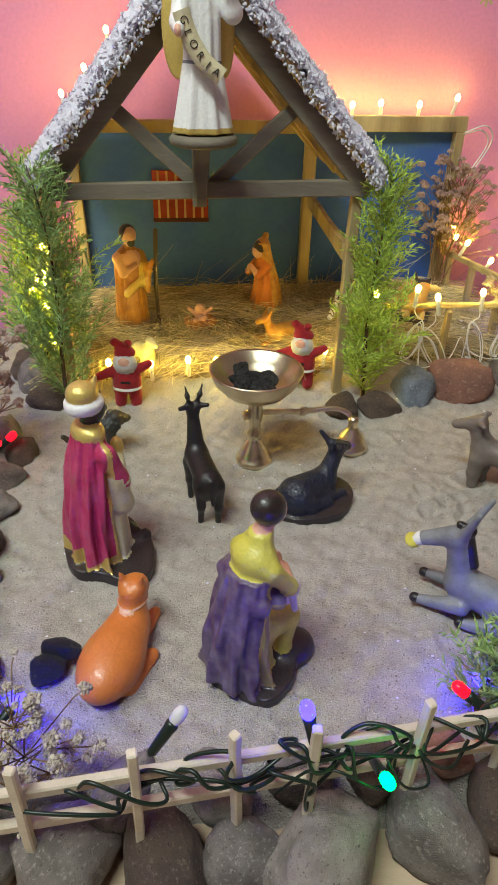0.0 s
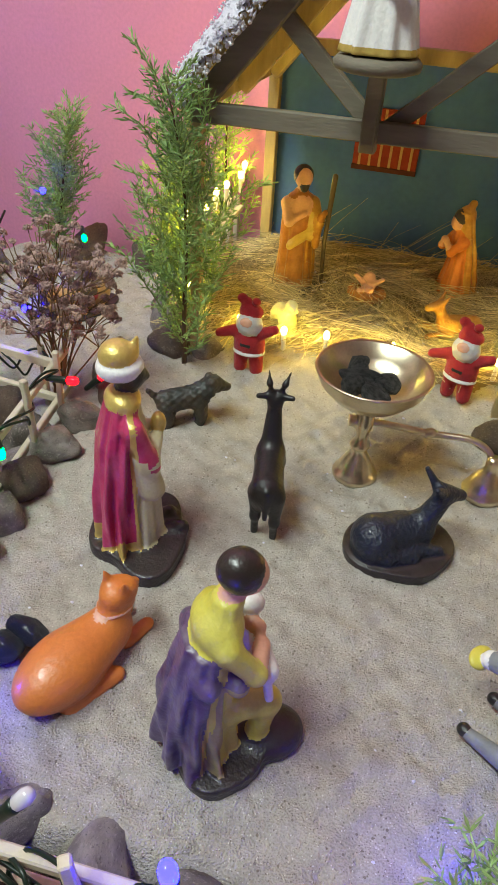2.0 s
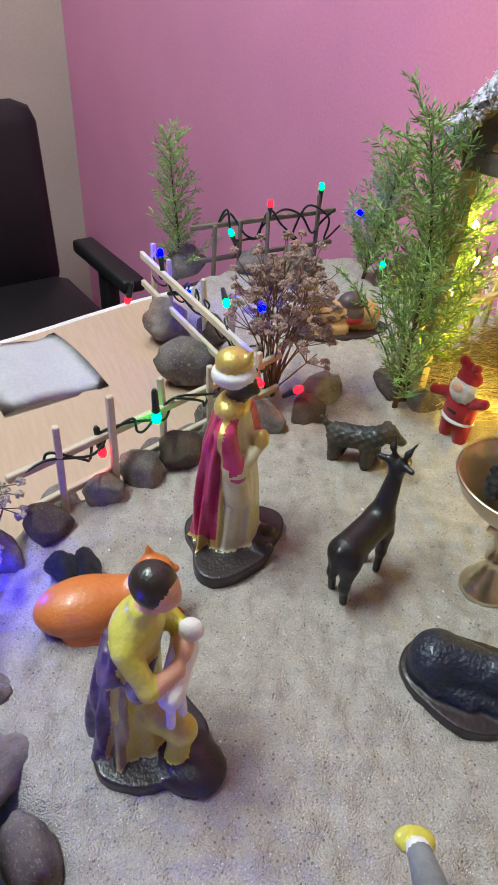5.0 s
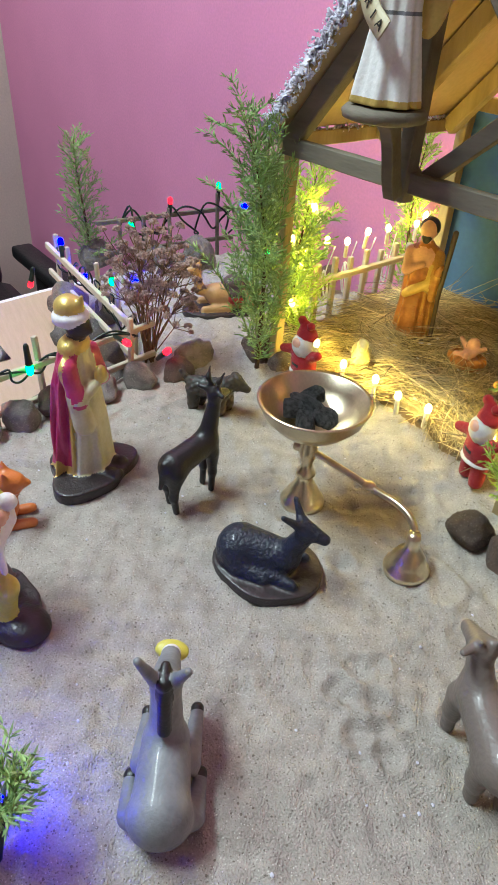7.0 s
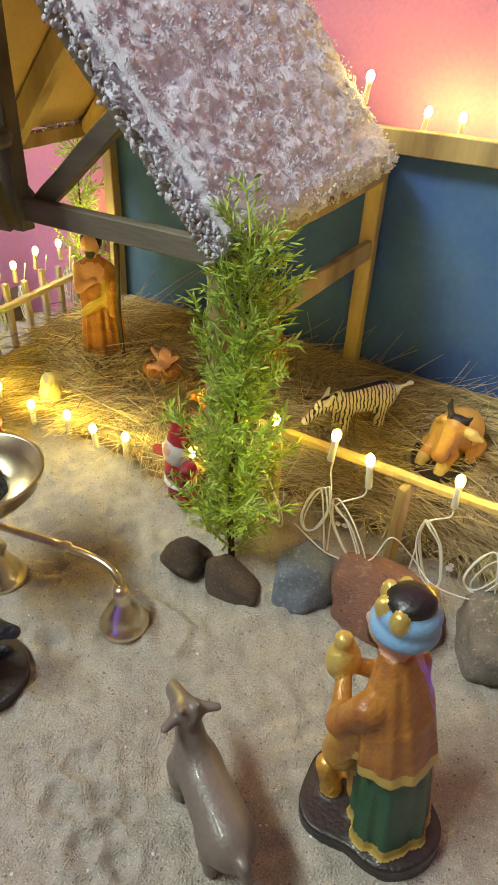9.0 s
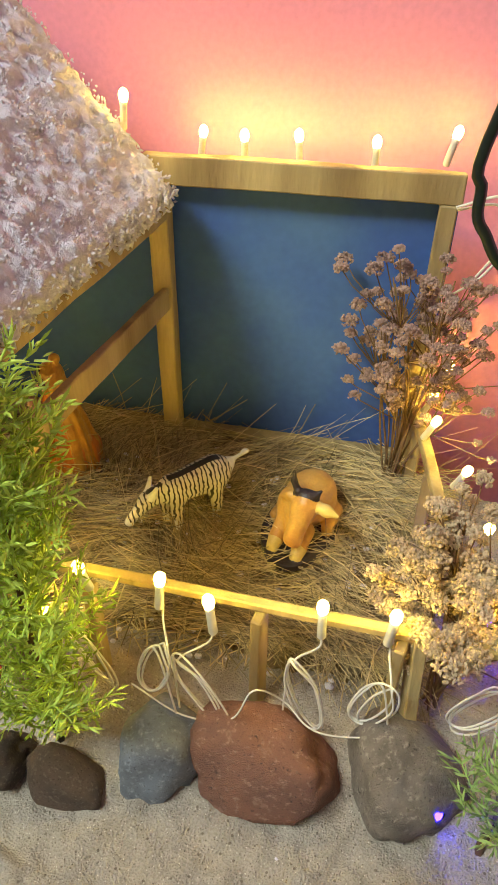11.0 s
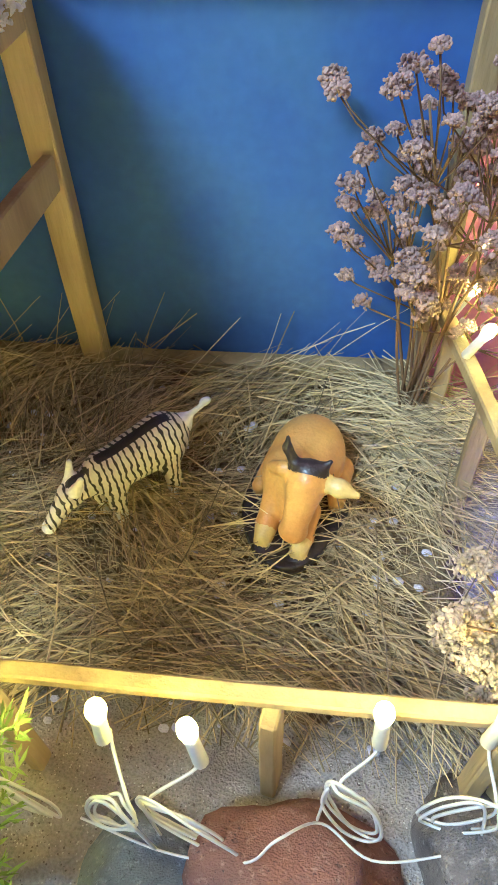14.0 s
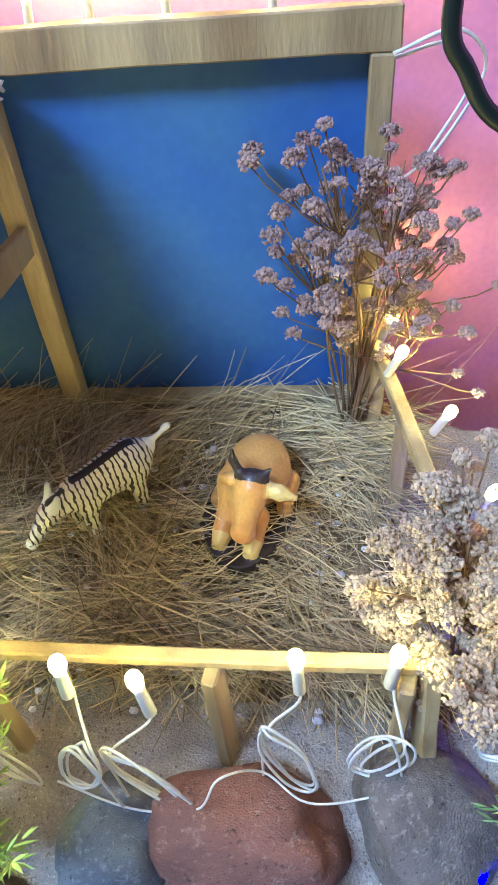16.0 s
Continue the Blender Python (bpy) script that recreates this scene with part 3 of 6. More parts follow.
def zebra_material():
    m = gloss("zebra_plastic", (0.74, 0.68, 0.58), 0.42)
    nt = m.node_tree
    n, l = nt.nodes, nt.links
    tc = n.new("ShaderNodeTexCoord")
    wv = n.new("ShaderNodeTexWave")
    wv.bands_direction = "Y"
    wv.inputs["Scale"].default_value, wv.inputs["Distortion"].default_value = 84.0, 4.5
    wv.inputs["Detail Scale"].default_value = 2.0
    l.new(tc.outputs["Object"], wv.inputs["Vector"])
    r = n.new("ShaderNodeMapRange")
    r.inputs["From Min"].default_value, r.inputs["From Max"].default_value = 0.22, 0.32
    l.new(wv.outputs["Fac"], r.inputs["Value"])
    mx = n.new("ShaderNodeMix")
    mx.data_type = "RGBA"
    mx.inputs["A"].default_value = (0.02, 0.018, 0.016, 1)
    old = n["Principled BSDF"].inputs["Base Color"].links[0].from_socket
    l.new(old, mx.inputs["B"])
    l.new(r.outputs["Result"], mx.inputs["Factor"])
    l.new(mx.outputs["Result"], n["Principled BSDF"].inputs["Base Color"])
    return m


ZEBRA = zebra_material()


def head(c, r, skin, hair, face=(0, 1)):
    """A plain head: skull, jaw and a cap of hair."""
    c = Vector(c)
    f = Vector((face[0], face[1], 0)).normalized()
    return [ell(c + f * r * 0.15, (r * 0.86, r * 0.92, r * 1.08), skin, 0.002),
            cap(c + f * r * 0.75 + Vector((0, 0, -r * 0.15)), c + f * r * 0.85 + Vector((0, 0, -r * 0.2)), r * 0.22, r * 0.2, skin, 0.003),
            ell(c - f * r * 0.20 + Vector((0, 0, r * 0.20)), (r * 1.04, r * 1.04, r * 1.04), hair, 0.0015)]


# ---- figures, each facing +y in its own space ----
def king_with_red_cloak():
    v = [plate((0.004, 0.006, 0), 0.040, 0.033, 0.011, 0, seed=1.0),
         robe([(0.008, 0, 0.006, 0.024, 0.017), (0.06, 0, 0.007, 0.017, 0.014), (0.105, 0, 0.004, 0.015, 0.011), (0.128, 0, 0.002, 0.010, 0.008)], 2, folds=7, deep=0.0010),
         robe([(0.012, -0.001, -0.008, 0.027, 0.016), (0.05, -0.002, -0.008, 0.024, 0.0145), (0.095, -0.001, -0.004, 0.022, 0.013), (0.122, 0, 0.0, 0.016, 0.010), (0.13, 0, 0.001, 0.009, 0.007)], 1, folds=9, deep=0.0020, twist=0.45),
         ell((0, 0.001, 0.125), (0.016, 0.0115, 0.008), 3, 0.002),
         cap((0.019, 0.004, 0.112), (0.021, 0.013, 0.085), 0.0075, 0.006, 1), cap((0.021, 0.013, 0.086), (0.006, 0.021, 0.096), 0.006, 0.004, 2),
         cap((0.020, 0.010, 0.090), (0.018, 0.014, 0.062), 0.007, 0.009, 2),
         cap((-0.018, 0.004, 0.112), (-0.019, 0.012, 0.088), 0.007, 0.006, 1), cap((-0.019, 0.012, 0.088), (-0.004, 0.020, 0.098), 0.005, 0.004, 2),
         ell((0.001, 0.023, 0.103), (0.006, 0.005, 0.008), 3, 0.001),
         cap((0, 0.003, 0.126), (0, 0.004, 0.138), 0.0065, 0.006, 4)]
    v += [ell((0, 0.006, 0.142), (0.0095, 0.0105, 0.012), 4, 0.002), cap((0, 0.016, 0.140), (0, 0.017, 0.139), 0.002, 0.002, 4),
          ell((0, 0.001, 0.149), (0.0145, 0.0145, 0.0065), 5, 0.0015), ell((0, 0.0, 0.146), (0.0135, 0.0135, 0.006), 5, 0.0015), ell((0, 0.0, 0.156), (0.0115, 0.0115, 0.0095), 3, 0.001),
          cap((0.008, 0.028, 0.008), (0.01, 0.036, 0.012), 0.006, 0.005, 0), cap((-0.008, 0.024, 0.008), (-0.008, 0.03, 0.012), 0.006, 0.005, 0),
          cap((0.0, 0.010, 0.157), (0.0, 0.012, 0.166), 0.003, 0.0015, 3)]

    def paint(p, s):
        hem = (s == 1) & ((p[:, 2] < 0.020 + 0.006 * np.sin(p[:, 0] * 260)) | (np.abs(p[:, 1] - 0.003) < 0.0022))
        return np.where(hem, 3, s)
    return sculpt("king_figure", v, 0.00125, [BASE, CRIMSON, CREAM, GOLD, SKIN_DARK, WHITE], paint)


def shepherd_with_lamb():
    v = [plate((0, 0.008, 0), 0.033, 0.030, 0.012, 0, seed=2.2, wob=0.07), ell((0.006, 0.038, 0.007), (0.018, 0.022, 0.011), 0, 0.004),
         robe([(0.010, 0, 0.0, 0.022, 0.020), (0.05, 0, -0.002, 0.0185, 0.018), (0.085, 0, 0.000, 0.017, 0.014), (0.118, 0, 0.007, 0.015, 0.011), (0.134, 0, 0.011, 0.008, 0.007)], 2, folds=8, deep=0.0009),
         robe([(0.011, -0.002, -0.006, 0.0275, 0.021), (0.05, -0.002, -0.007, 0.0235, 0.0175), (0.085, -0.001, -0.003, 0.0205, 0.0135), (0.106, 0, 0.0, 0.0175, 0.011)], 1, folds=9, deep=0.0024, twist=0.7),
         cap((-0.02, 0.004, 0.098), (0.017, 0.014, 0.082), 0.0055, 0.006, 1, 0.004), cap((-0.018, -0.004, 0.098), (0.019, -0.002, 0.088), 0.0055, 0.006, 1, 0.004),
         ell((0, 0.006, 0.116), (0.018, 0.013, 0.012), 2, 0.003),
         cap((0.016, 0.008, 0.112), (0.019, 0.022, 0.092), 0.007, 0.0055, 2), cap((0.019, 0.022, 0.092), (0.004, 0.030, 0.094), 0.005, 0.004, 4),
         cap((-0.016, 0.008, 0.112), (-0.019, 0.022, 0.094), 0.007, 0.0055, 2), cap((-0.019, 0.022, 0.094), (-0.004, 0.030, 0.098), 0.005, 0.004, 4),
         cap((0.004, 0.016, 0.045), (0.008, 0.034, 0.046), 0.011, 0.008, 2, 0.006), cap((0.008, 0.034, 0.046), (0.008, 0.030, 0.015), 0.008, 0.006, 2, 0.004),
         cap((-0.012, 0.026, 0.090), (0.012, 0.030, 0.082), 0.008, 0.007, 3), ell((-0.015, 0.029, 0.104), (0.006, 0.007, 0.006), 3, 0.002),
         cap((0.012, 0.030, 0.082), (0.016, 0.032, 0.062), 0.003, 0.0025, 3), cap((0.004, 0.031, 0.082), (0.006, 0.034, 0.060), 0.003, 0.0025, 3)]
    v += [cap((0, 0.012, 0.13), (0, 0.015, 0.14), 0.006, 0.006, 4)] + head((0, 0.019, 0.147), 0.0106, 4, 5) + [ell((0, 0.0165, 0.1510), (0.0108, 0.0118, 0.0108), 5, 0.001)]

    def paint(p, s):
        seam = np.where(p[:, 0] > 0, p[:, 1] + 0.003 - 0.10 * (p[:, 2] - 0.045), -1.0)
        open_side = (s == 1) & (p[:, 2] < 0.084) & (seam > 0.0)
        hem = (s == 1) & (p[:, 2] < 0.088) & (np.abs(seam) < 0.0011)
        return np.where(hem, 7, np.where(open_side, 6, s))
    return sculpt("shepherd_figure", v, 0.00125, [BASE, PURPLE, LIME, WHITE, SKIN, SKIN_DARK, BEIGE_ROBE, GOLD], paint)


def king_with_blue_turban():
    v = [plate((0, 0.010, 0), 0.031, 0.037, 0.012, 0, seed=0.4, wob=0.08),
         robe([(0.010, 0, -0.004, 0.024, 0.019), (0.06, 0, -0.004, 0.020, 0.016), (0.10, 0, -0.001, 0.018, 0.013)], 1, folds=7, deep=0.0008),
         robe([(0.070, 0, -0.002, 0.023, 0.0185), (0.10, 0, 0.0, 0.021, 0.015), (0.124, 0, 0.002, 0.014, 0.010), (0.134, 0, 0.003, 0.008, 0.007)], 2, folds=9, deep=0.0009),
         robe([(0.022, 0.004, 0.012, 0.015, 0.012), (0.06, 0.002, 0.013, 0.015, 0.010), (0.095, 0, 0.010, 0.013, 0.008)], 3, folds=7, deep=0.0010),
         cap((0.019, 0.004, 0.112), (0.020, 0.018, 0.090), 0.0075, 0.006, 2), cap((0.020, 0.018, 0.090), (0.005, 0.028, 0.100), 0.0055, 0.004, 3),
         cap((-0.019, 0.004, 0.112), (-0.020, 0.018, 0.090), 0.0075, 0.006, 2), cap((-0.020, 0.018, 0.090), (-0.005, 0.028, 0.100), 0.0055, 0.004, 3),
         cap((0.016, 0.014, 0.092), (0.014, 0.02, 0.06), 0.007, 0.010, 3), cap((-0.016, 0.014, 0.092), (-0.014, 0.02, 0.06), 0.007, 0.010, 3),
         ell((0, 0.033, 0.105), (0.010, 0.008, 0.011), 4, 0.001), ell((0, 0.033, 0.118), (0.005, 0.005, 0.005), 4, 0.002),
         cap((0, 0.004, 0.13), (0, 0.006, 0.142), 0.0065, 0.0065, 5),
         ell((0, 0.008, 0.147), (0.0095, 0.0105, 0.012), 5, 0.002), ell((0, 0.015, 0.138), (0.005, 0.005, 0.007), 7, 0.002), cap((0, 0.018, 0.146), (0, 0.0195, 0.145), 0.002, 0.002, 5),
         ell((0, 0.002, 0.153), (0.0150, 0.0155, 0.0085), 6, 0.002), ell((0, 0.0, 0.161), (0.0135, 0.0135, 0.008), 6, 0.002),
         ell((0, 0.0, 0.168), (0.0105, 0.0105, 0.0055), 8, 0.001), ell((-0.008, 0.008, 0.164), (0.004, 0.004, 0.006), 4, 0.001), ell((0.008, 0.008, 0.164), (0.004, 0.004, 0.006), 4, 0.001),
         ell((0, 0.011, 0.165), (0.004, 0.004, 0.007), 4, 0.001), ell((-0.011, -0.002, 0.164), (0.004, 0.004, 0.006), 4, 0.001), ell((0.011, -0.002, 0.164), (0.004, 0.004, 0.006), 4, 0.001),
         cap((0.010, 0.030, 0.012), (0.010, 0.040, 0.014), 0.006, 0.005, 0), cap((-0.010, 0.028, 0.016), (-0.010, 0.032, 0.030), 0.006, 0.006, 3)]

    def paint(p, s):
        hem = ((s == 1) & (p[:, 2] < 0.020)) | ((s == 2) & (p[:, 2] < 0.077))
        return np.where(hem, 4, s)
    return sculpt("king_figure", v, 0.00125, [BASE, GREEN, AMBER, ORANGE, GOLD, SKIN, SKYBLUE, SKIN_DARK, BLACK], paint)


def standing_father():
    v = [plate((0.0, 0.002, 0), 0.026, 0.022, 0.008, 0, seed=3.0),
         robe([(0.006, 0, 0, 0.019, 0.015), (0.05, 0, -0.001, 0.0155, 0.012), (0.085, 0, 0, 0.0155, 0.0105), (0.102, 0, 0.001, 0.011, 0.008), (0.108, 0, 0.001, 0.006, 0.005)], 1, folds=8, deep=0.0010),
         robe([(0.010, -0.002, -0.004, 0.0205, 0.0145), (0.05, -0.002, -0.004, 0.018, 0.012), (0.095, -0.001, -0.002, 0.0165, 0.010), (0.103, 0, 0, 0.010, 0.007)], 2, folds=10, deep=0.0011, twist=0.4),
         cap((-0.014, 0.002, 0.095), (-0.018, 0.012, 0.078), 0.006, 0.005, 2), cap((-0.018, 0.012, 0.079), (-0.022, 0.018, 0.090), 0.004, 0.003, 1),
         cap((-0.018, 0.011, 0.080), (-0.017, 0.012, 0.055), 0.005, 0.004, 2),
         cap((0.014, 0.002, 0.095), (0.013, 0.013, 0.080), 0.006, 0.005, 3), cap((0.013, 0.013, 0.080), (-0.002, 0.015, 0.088), 0.004, 0.003, 3),
         cap((-0.012, 0.010, 0.07), (0.010, 0.013, 0.055), 0.004, 0.004, 4), cap((-0.013, 0.008, 0.085), (-0.012, 0.010, 0.064), 0.004, 0.004, 4),
         ell((0, 0.004, 0.092), (0.012, 0.009, 0.013), 3, 0.003), cap((0, 0.002, 0.106), (0, 0.003, 0.112), 0.0045, 0.0045, 5)]
    v += head((0, 0.005, 0.120), 0.0095, 5, 6) + [ell((0, 0.0115, 0.1135), (0.0045, 0.0035, 0.006), 6, 0.0015)]
    v += [cap((-0.026, 0.020, 0.004), (-0.024, 0.019, 0.06), 0.0022, 0.0022, 7, 0.0005), cap((-0.024, 0.019, 0.06), (-0.027, 0.020, 0.125), 0.0022, 0.0028, 7, 0.0005)]
    return sculpt("father_figure", v, 0.0011, [BASE, AMBER, ORANGE, SKIN, GOLD, SKIN, BLACK, STAFF])


def kneeling_mother():
    v = [plate((0, 0, 0), 0.024, 0.024, 0.006, 0, seed=1.5),
         robe([(0.004, 0, -0.004, 0.021, 0.021), (0.025, 0, -0.006, 0.017, 0.018), (0.045, 0, -0.003, 0.0135, 0.012), (0.066, 0, 0.002, 0.012, 0.009), (0.075, 0, 0.004, 0.007, 0.006)], 1, folds=8, deep=0.0012),
         robe([(0.010, 0, -0.012, 0.020, 0.013), (0.045, 0, -0.008, 0.0165, 0.010), (0.075, 0, -0.001, 0.012, 0.008), (0.092, 0, 0.003, 0.0095, 0.0085)], 2, folds=7, deep=0.0011),
         ell((0, 0.008, 0.082), (0.0072, 0.0075, 0.009), 3, 0.0015), ell((0, 0.002, 0.087), (0.0095, 0.009, 0.0105), 2, 0.0015), ell((0, 0.008, 0.085), (0.0079, 0.0066, 0.0090), 4, 0.001),
         ell((0, 0.010, 0.081), (0.006, 0.0062, 0.0078), 3, 0.001), ell((0.0, -0.002, 0.099), (0.004, 0.004, 0.004), 2, 0.003),
         cap((0.012, 0.004, 0.064), (0.011, 0.015, 0.054), 0.005, 0.004, 1), cap((0.011, 0.015, 0.054), (0.002, 0.019, 0.064), 0.0035, 0.003, 3),
         cap((-0.012, 0.004, 0.064), (-0.011, 0.015, 0.054), 0.005, 0.004, 1), cap((-0.011, 0.015, 0.054), (-0.002, 0.019, 0.064), 0.0035, 0.003, 3)]
    return sculpt("mother_figure", v, 0.0011, [BASE, TERRA, ORANGE, SKIN, SKIN_DARK])


def child_in_crib():
    rnd = random.Random(4)
    v = [ell((0, 0, 0.006), (0.018, 0.014, 0.008), 0, 0.002)]
    for k in range(16):
        a = k * 2 * math.pi / 16
        v.append(ell((0.0165 * math.cos(a), 0.013 * math.sin(a), 0.010 + 0.002 * rnd.random()), (0.0042, 0.0036, 0.005), 0, 0.001))
    v += [ell((0, 0.0, 0.014), (0.006, 0.010, 0.006), 1, 0.002), ell((0, 0.006, 0.024), (0.0062, 0.0058, 0.0068), 1, 0.002),
          cap((0.005, 0.004, 0.018), (0.014, 0.004, 0.026), 0.0026, 0.0022, 1), cap((-0.005, 0.004, 0.018), (-0.014, 0.004, 0.026), 0.0026, 0.0022, 1),
          cap((0.003, -0.006, 0.015), (0.006, -0.011, 0.020), 0.003, 0.0025, 1), cap((-0.003, -0.006, 0.015), (-0.006, -0.011, 0.017), 0.003, 0.0025, 1)]
    return sculpt("child_figure", v, 0.0009, [AMBER, SKIN])


def angel():
    v = [ell((0, 0, 0.004), (0.014, 0.012, 0.005), 0, 0.002),
         robe([(0.003, 0, 0, 0.0265, 0.020), (0.03, 0, 0, 0.021, 0.016), (0.058, 0, 0, 0.0155, 0.0125), (0.085, 0, 0, 0.0155, 0.011), (0.112, 0, 0, 0.011, 0.009), (0.118, 0, 0, 0.006, 0.006)], 1, folds=8, deep=0.0010),
         cap((0.015, 0.0, 0.105), (0.020, 0.010, 0.083), 0.0075, 0.0075, 1), cap((0.020, 0.010, 0.083), (0.022, 0.020, 0.078), 0.007, 0.0045, 1),
         cap((-0.015, 0.0, 0.105), (-0.023, 0.010, 0.090), 0.0075, 0.0075, 1), cap((-0.023, 0.010, 0.090), (-0.018, 0.018, 0.105), 0.007, 0.0045, 1),
         ell((0.023, 0.022, 0.078), (0.003, 0.003, 0.004), 2, 0.002), ell((-0.017, 0.019, 0.108), (0.003, 0.003, 0.004), 2, 0.002),
         ell((-0.018, -0.014, 0.082), (0.013, 0.004, 0.040), 3, 0.001, (8, 0, 14)), ell((0.018, -0.014, 0.082), (0.013, 0.004, 0.040), 3, 0.001, (8, 0, -14)),
         cap((0, 0, 0.115), (0, 0.001, 0.123), 0.005, 0.005, 2)]
    v += head((0, 0.002, 0.132), 0.0105, 2, 3)

    def paint(p, s):
        hem = (s == 1) & (p[:, 2] < 0.0075)
        belt = (s == 1) & (np.abs(p[:, 2] - 0.056) < 0.0011)
        return np.where(hem, 3, np.where(belt, 4, s))
    return sculpt("angel_figure", v, 0.00115, [BASE, WHITE, SKIN, GOLD, GREY], paint)


def santa():
    v = [cap((0.008, 0, 0.003), (0.007, 0, 0.022), 0.006, 0.007, 0, 0.003), cap((-0.008, 0, 0.003), (-0.007, 0, 0.022), 0.006, 0.007, 0, 0.003),
         ell((0, 0, 0.030), (0.0145, 0.011, 0.014), 0, 0.004), ell((0, 0, 0.021), (0.0155, 0.012, 0.0022), 1, 0.0006),
         cap((0.010, 0, 0.040), (0.028, 0.004, 0.034), 0.0055, 0.004, 0), cap((-0.010, 0, 0.040), (-0.024, 0.004, 0.049), 0.0055, 0.004, 0),
         ell((0, 0.003, 0.049), (0.0122, 0.0095, 0.0115), 1, 0.001), ell((0, 0.0100, 0.0525), (0.0058, 0.003, 0.0048), 2, 0.0006),
         ell((0, -0.001, 0.059), (0.0108, 0.0092, 0.0065), 0, 0.001), cap((0.002, -0.002, 0.060), (0.005, -0.002, 0.066), 0.007, 0.005, 0), ell((0.009, -0.001, 0.070), (0.0048, 0.004, 0.0042), 0, 0.001), ell((-0.004, -0.001, 0.069), (0.004, 0.004, 0.0035), 0, 0.001)]

    def paint(p, s):
        belt = (s == 0) & (np.abs(p[:, 2] - 0.0305) < 0.0016) & (np.abs(p[:, 0]) < 0.0052) & (p[:, 1] > 0)
        return np.where(belt, 3, s)
    return sculpt("santa_doll", v, 0.0009, [FLOCK, FLUFF, SKIN, BLACK], paint, grain=0.00015)


# ---- animals, each heading +y ----
def leg(x, y, top, r0, r1, slot, bend=0.004):
    return [cap((x, y, top), (x, y + bend, top * 0.5), r0, r1 * 1.25, slot), cap((x, y + bend, top * 0.5), (x, y, 0.002), r1 * 1.1, r1, slot)]


def dark_antelope():
    v = [cap((0, -0.020, 0.044), (0, 0.016, 0.048), 0.0115, 0.0105, 0, 0.006), cap((0, 0.018, 0.050), (0, 0.027, 0.086), 0.0085, 0.0048, 0, 0.006),
         cap((0, 0.026, 0.089), (0, 0.039, 0.086), 0.0058, 0.0035, 0, 0.004), cap((0.004, 0.025, 0.093), (0.012, 0.022, 0.094), 0.0026, 0.002, 0), cap((-0.004, 0.025, 0.093), (-0.012, 0.022, 0.094), 0.0026, 0.002, 0),
         cap((0.003, 0.027, 0.094), (0.006, 0.024, 0.104), 0.0019, 0.0015, 0), cap((0.006, 0.024, 0.104), (0.009, 0.027, 0.112), 0.0015, 0.0008, 0),
         cap((-0.003, 0.027, 0.094), (-0.005, 0.024, 0.104), 0.0019, 0.0015, 0), cap((-0.005, 0.024, 0.104), (-0.006, 0.027, 0.112), 0.0015, 0.0008, 0),
         cap((0, -0.029, 0.050), (0, -0.034, 0.030), 0.003, 0.0018, 0), ell((0, -0.020, 0.040), (0.0115, 0.011, 0.014), 0, 0.004)]
    for x, y in ((0.006, 0.018), (-0.006, 0.020), (0.007, -0.024), (-0.007, -0.018)):
        v += leg(x, y, 0.040, 0.0062, 0.0027, 0, -0.003 if y < 0 else 0.001)
    return sculpt("antelope_figure", v, 0.0010, [BLACK])


def lying_donkey_on_base():
    v = [plate((0, 0, 0), 0.029, 0.037, 0.008, 1, seed=0.7, wob=0.03), cap((0.0, -0.020, 0.018), (0, 0.010, 0.019), 0.0155, 0.012, 0, 0.006),
         ell((0.004, -0.022, 0.018), (0.015, 0.014, 0.0145), 0, 0.005), cap((0, 0.012, 0.022), (0, 0.024, 0.046), 0.0085, 0.0062, 0, 0.005),
         cap((0, 0.022, 0.050), (0.0, 0.036, 0.045), 0.0062, 0.0040, 0, 0.004), cap((0.004, 0.018, 0.054), (0.010, 0.010, 0.062), 0.0030, 0.0018, 0), cap((-0.004, 0.018, 0.054), (-0.009, 0.012, 0.064), 0.0030, 0.0018, 0),
         cap((0.012, 0.0, 0.012), (0.014, 0.022, 0.010), 0.005, 0.0035, 0), cap((-0.012, 0.0, 0.012), (-0.014, 0.022, 0.010), 0.005, 0.0035, 0), cap((0.015, -0.016, 0.012), (0.017, 0.002, 0.010), 0.006, 0.0035, 0)]
    return sculpt("donkey_figure", v, 0.0011, [NAVY, BASE])


def orange_cat():
    v = [ell((0, -0.012, 0.021), (0.021, 0.028, 0.0215), 0, 0.006), ell((0.0, 0.012, 0.020), (0.015, 0.018, 0.018), 0, 0.008), cap((0, 0.018, 0.026), (0, 0.024, 0.042), 0.0100, 0.0095, 0, 0.005),
         ell((0, 0.026, 0.050), (0.0105, 0.0105, 0.0095), 0, 0.003), cap((0, 0.036, 0.046), (0, 0.037, 0.046), 0.004, 0.003, 0),
         cap((0.006, 0.025, 0.056), (0.008, 0.024, 0.067), 0.0035, 0.0008, 0), cap((-0.006, 0.025, 0.056), (-0.008, 0.024, 0.067), 0.0035, 0.0008, 0),
         ell((0, 0.0235, 0.0405), (0.0108, 0.0108, 0.0015), 1, 0.0005), cap((0.008, 0.022, 0.004), (0.009, 0.036, 0.005), 0.005, 0.0045, 0), cap((-0.008, 0.022, 0.004), (-0.009, 0.036, 0.005), 0.005, 0.0045, 0),
         cap((0.014, -0.020, 0.005), (0.020, 0.004, 0.006), 0.006, 0.005, 0)]
    return sculpt("cat_figure", v, 0.0011, [TERRA, SKIN])


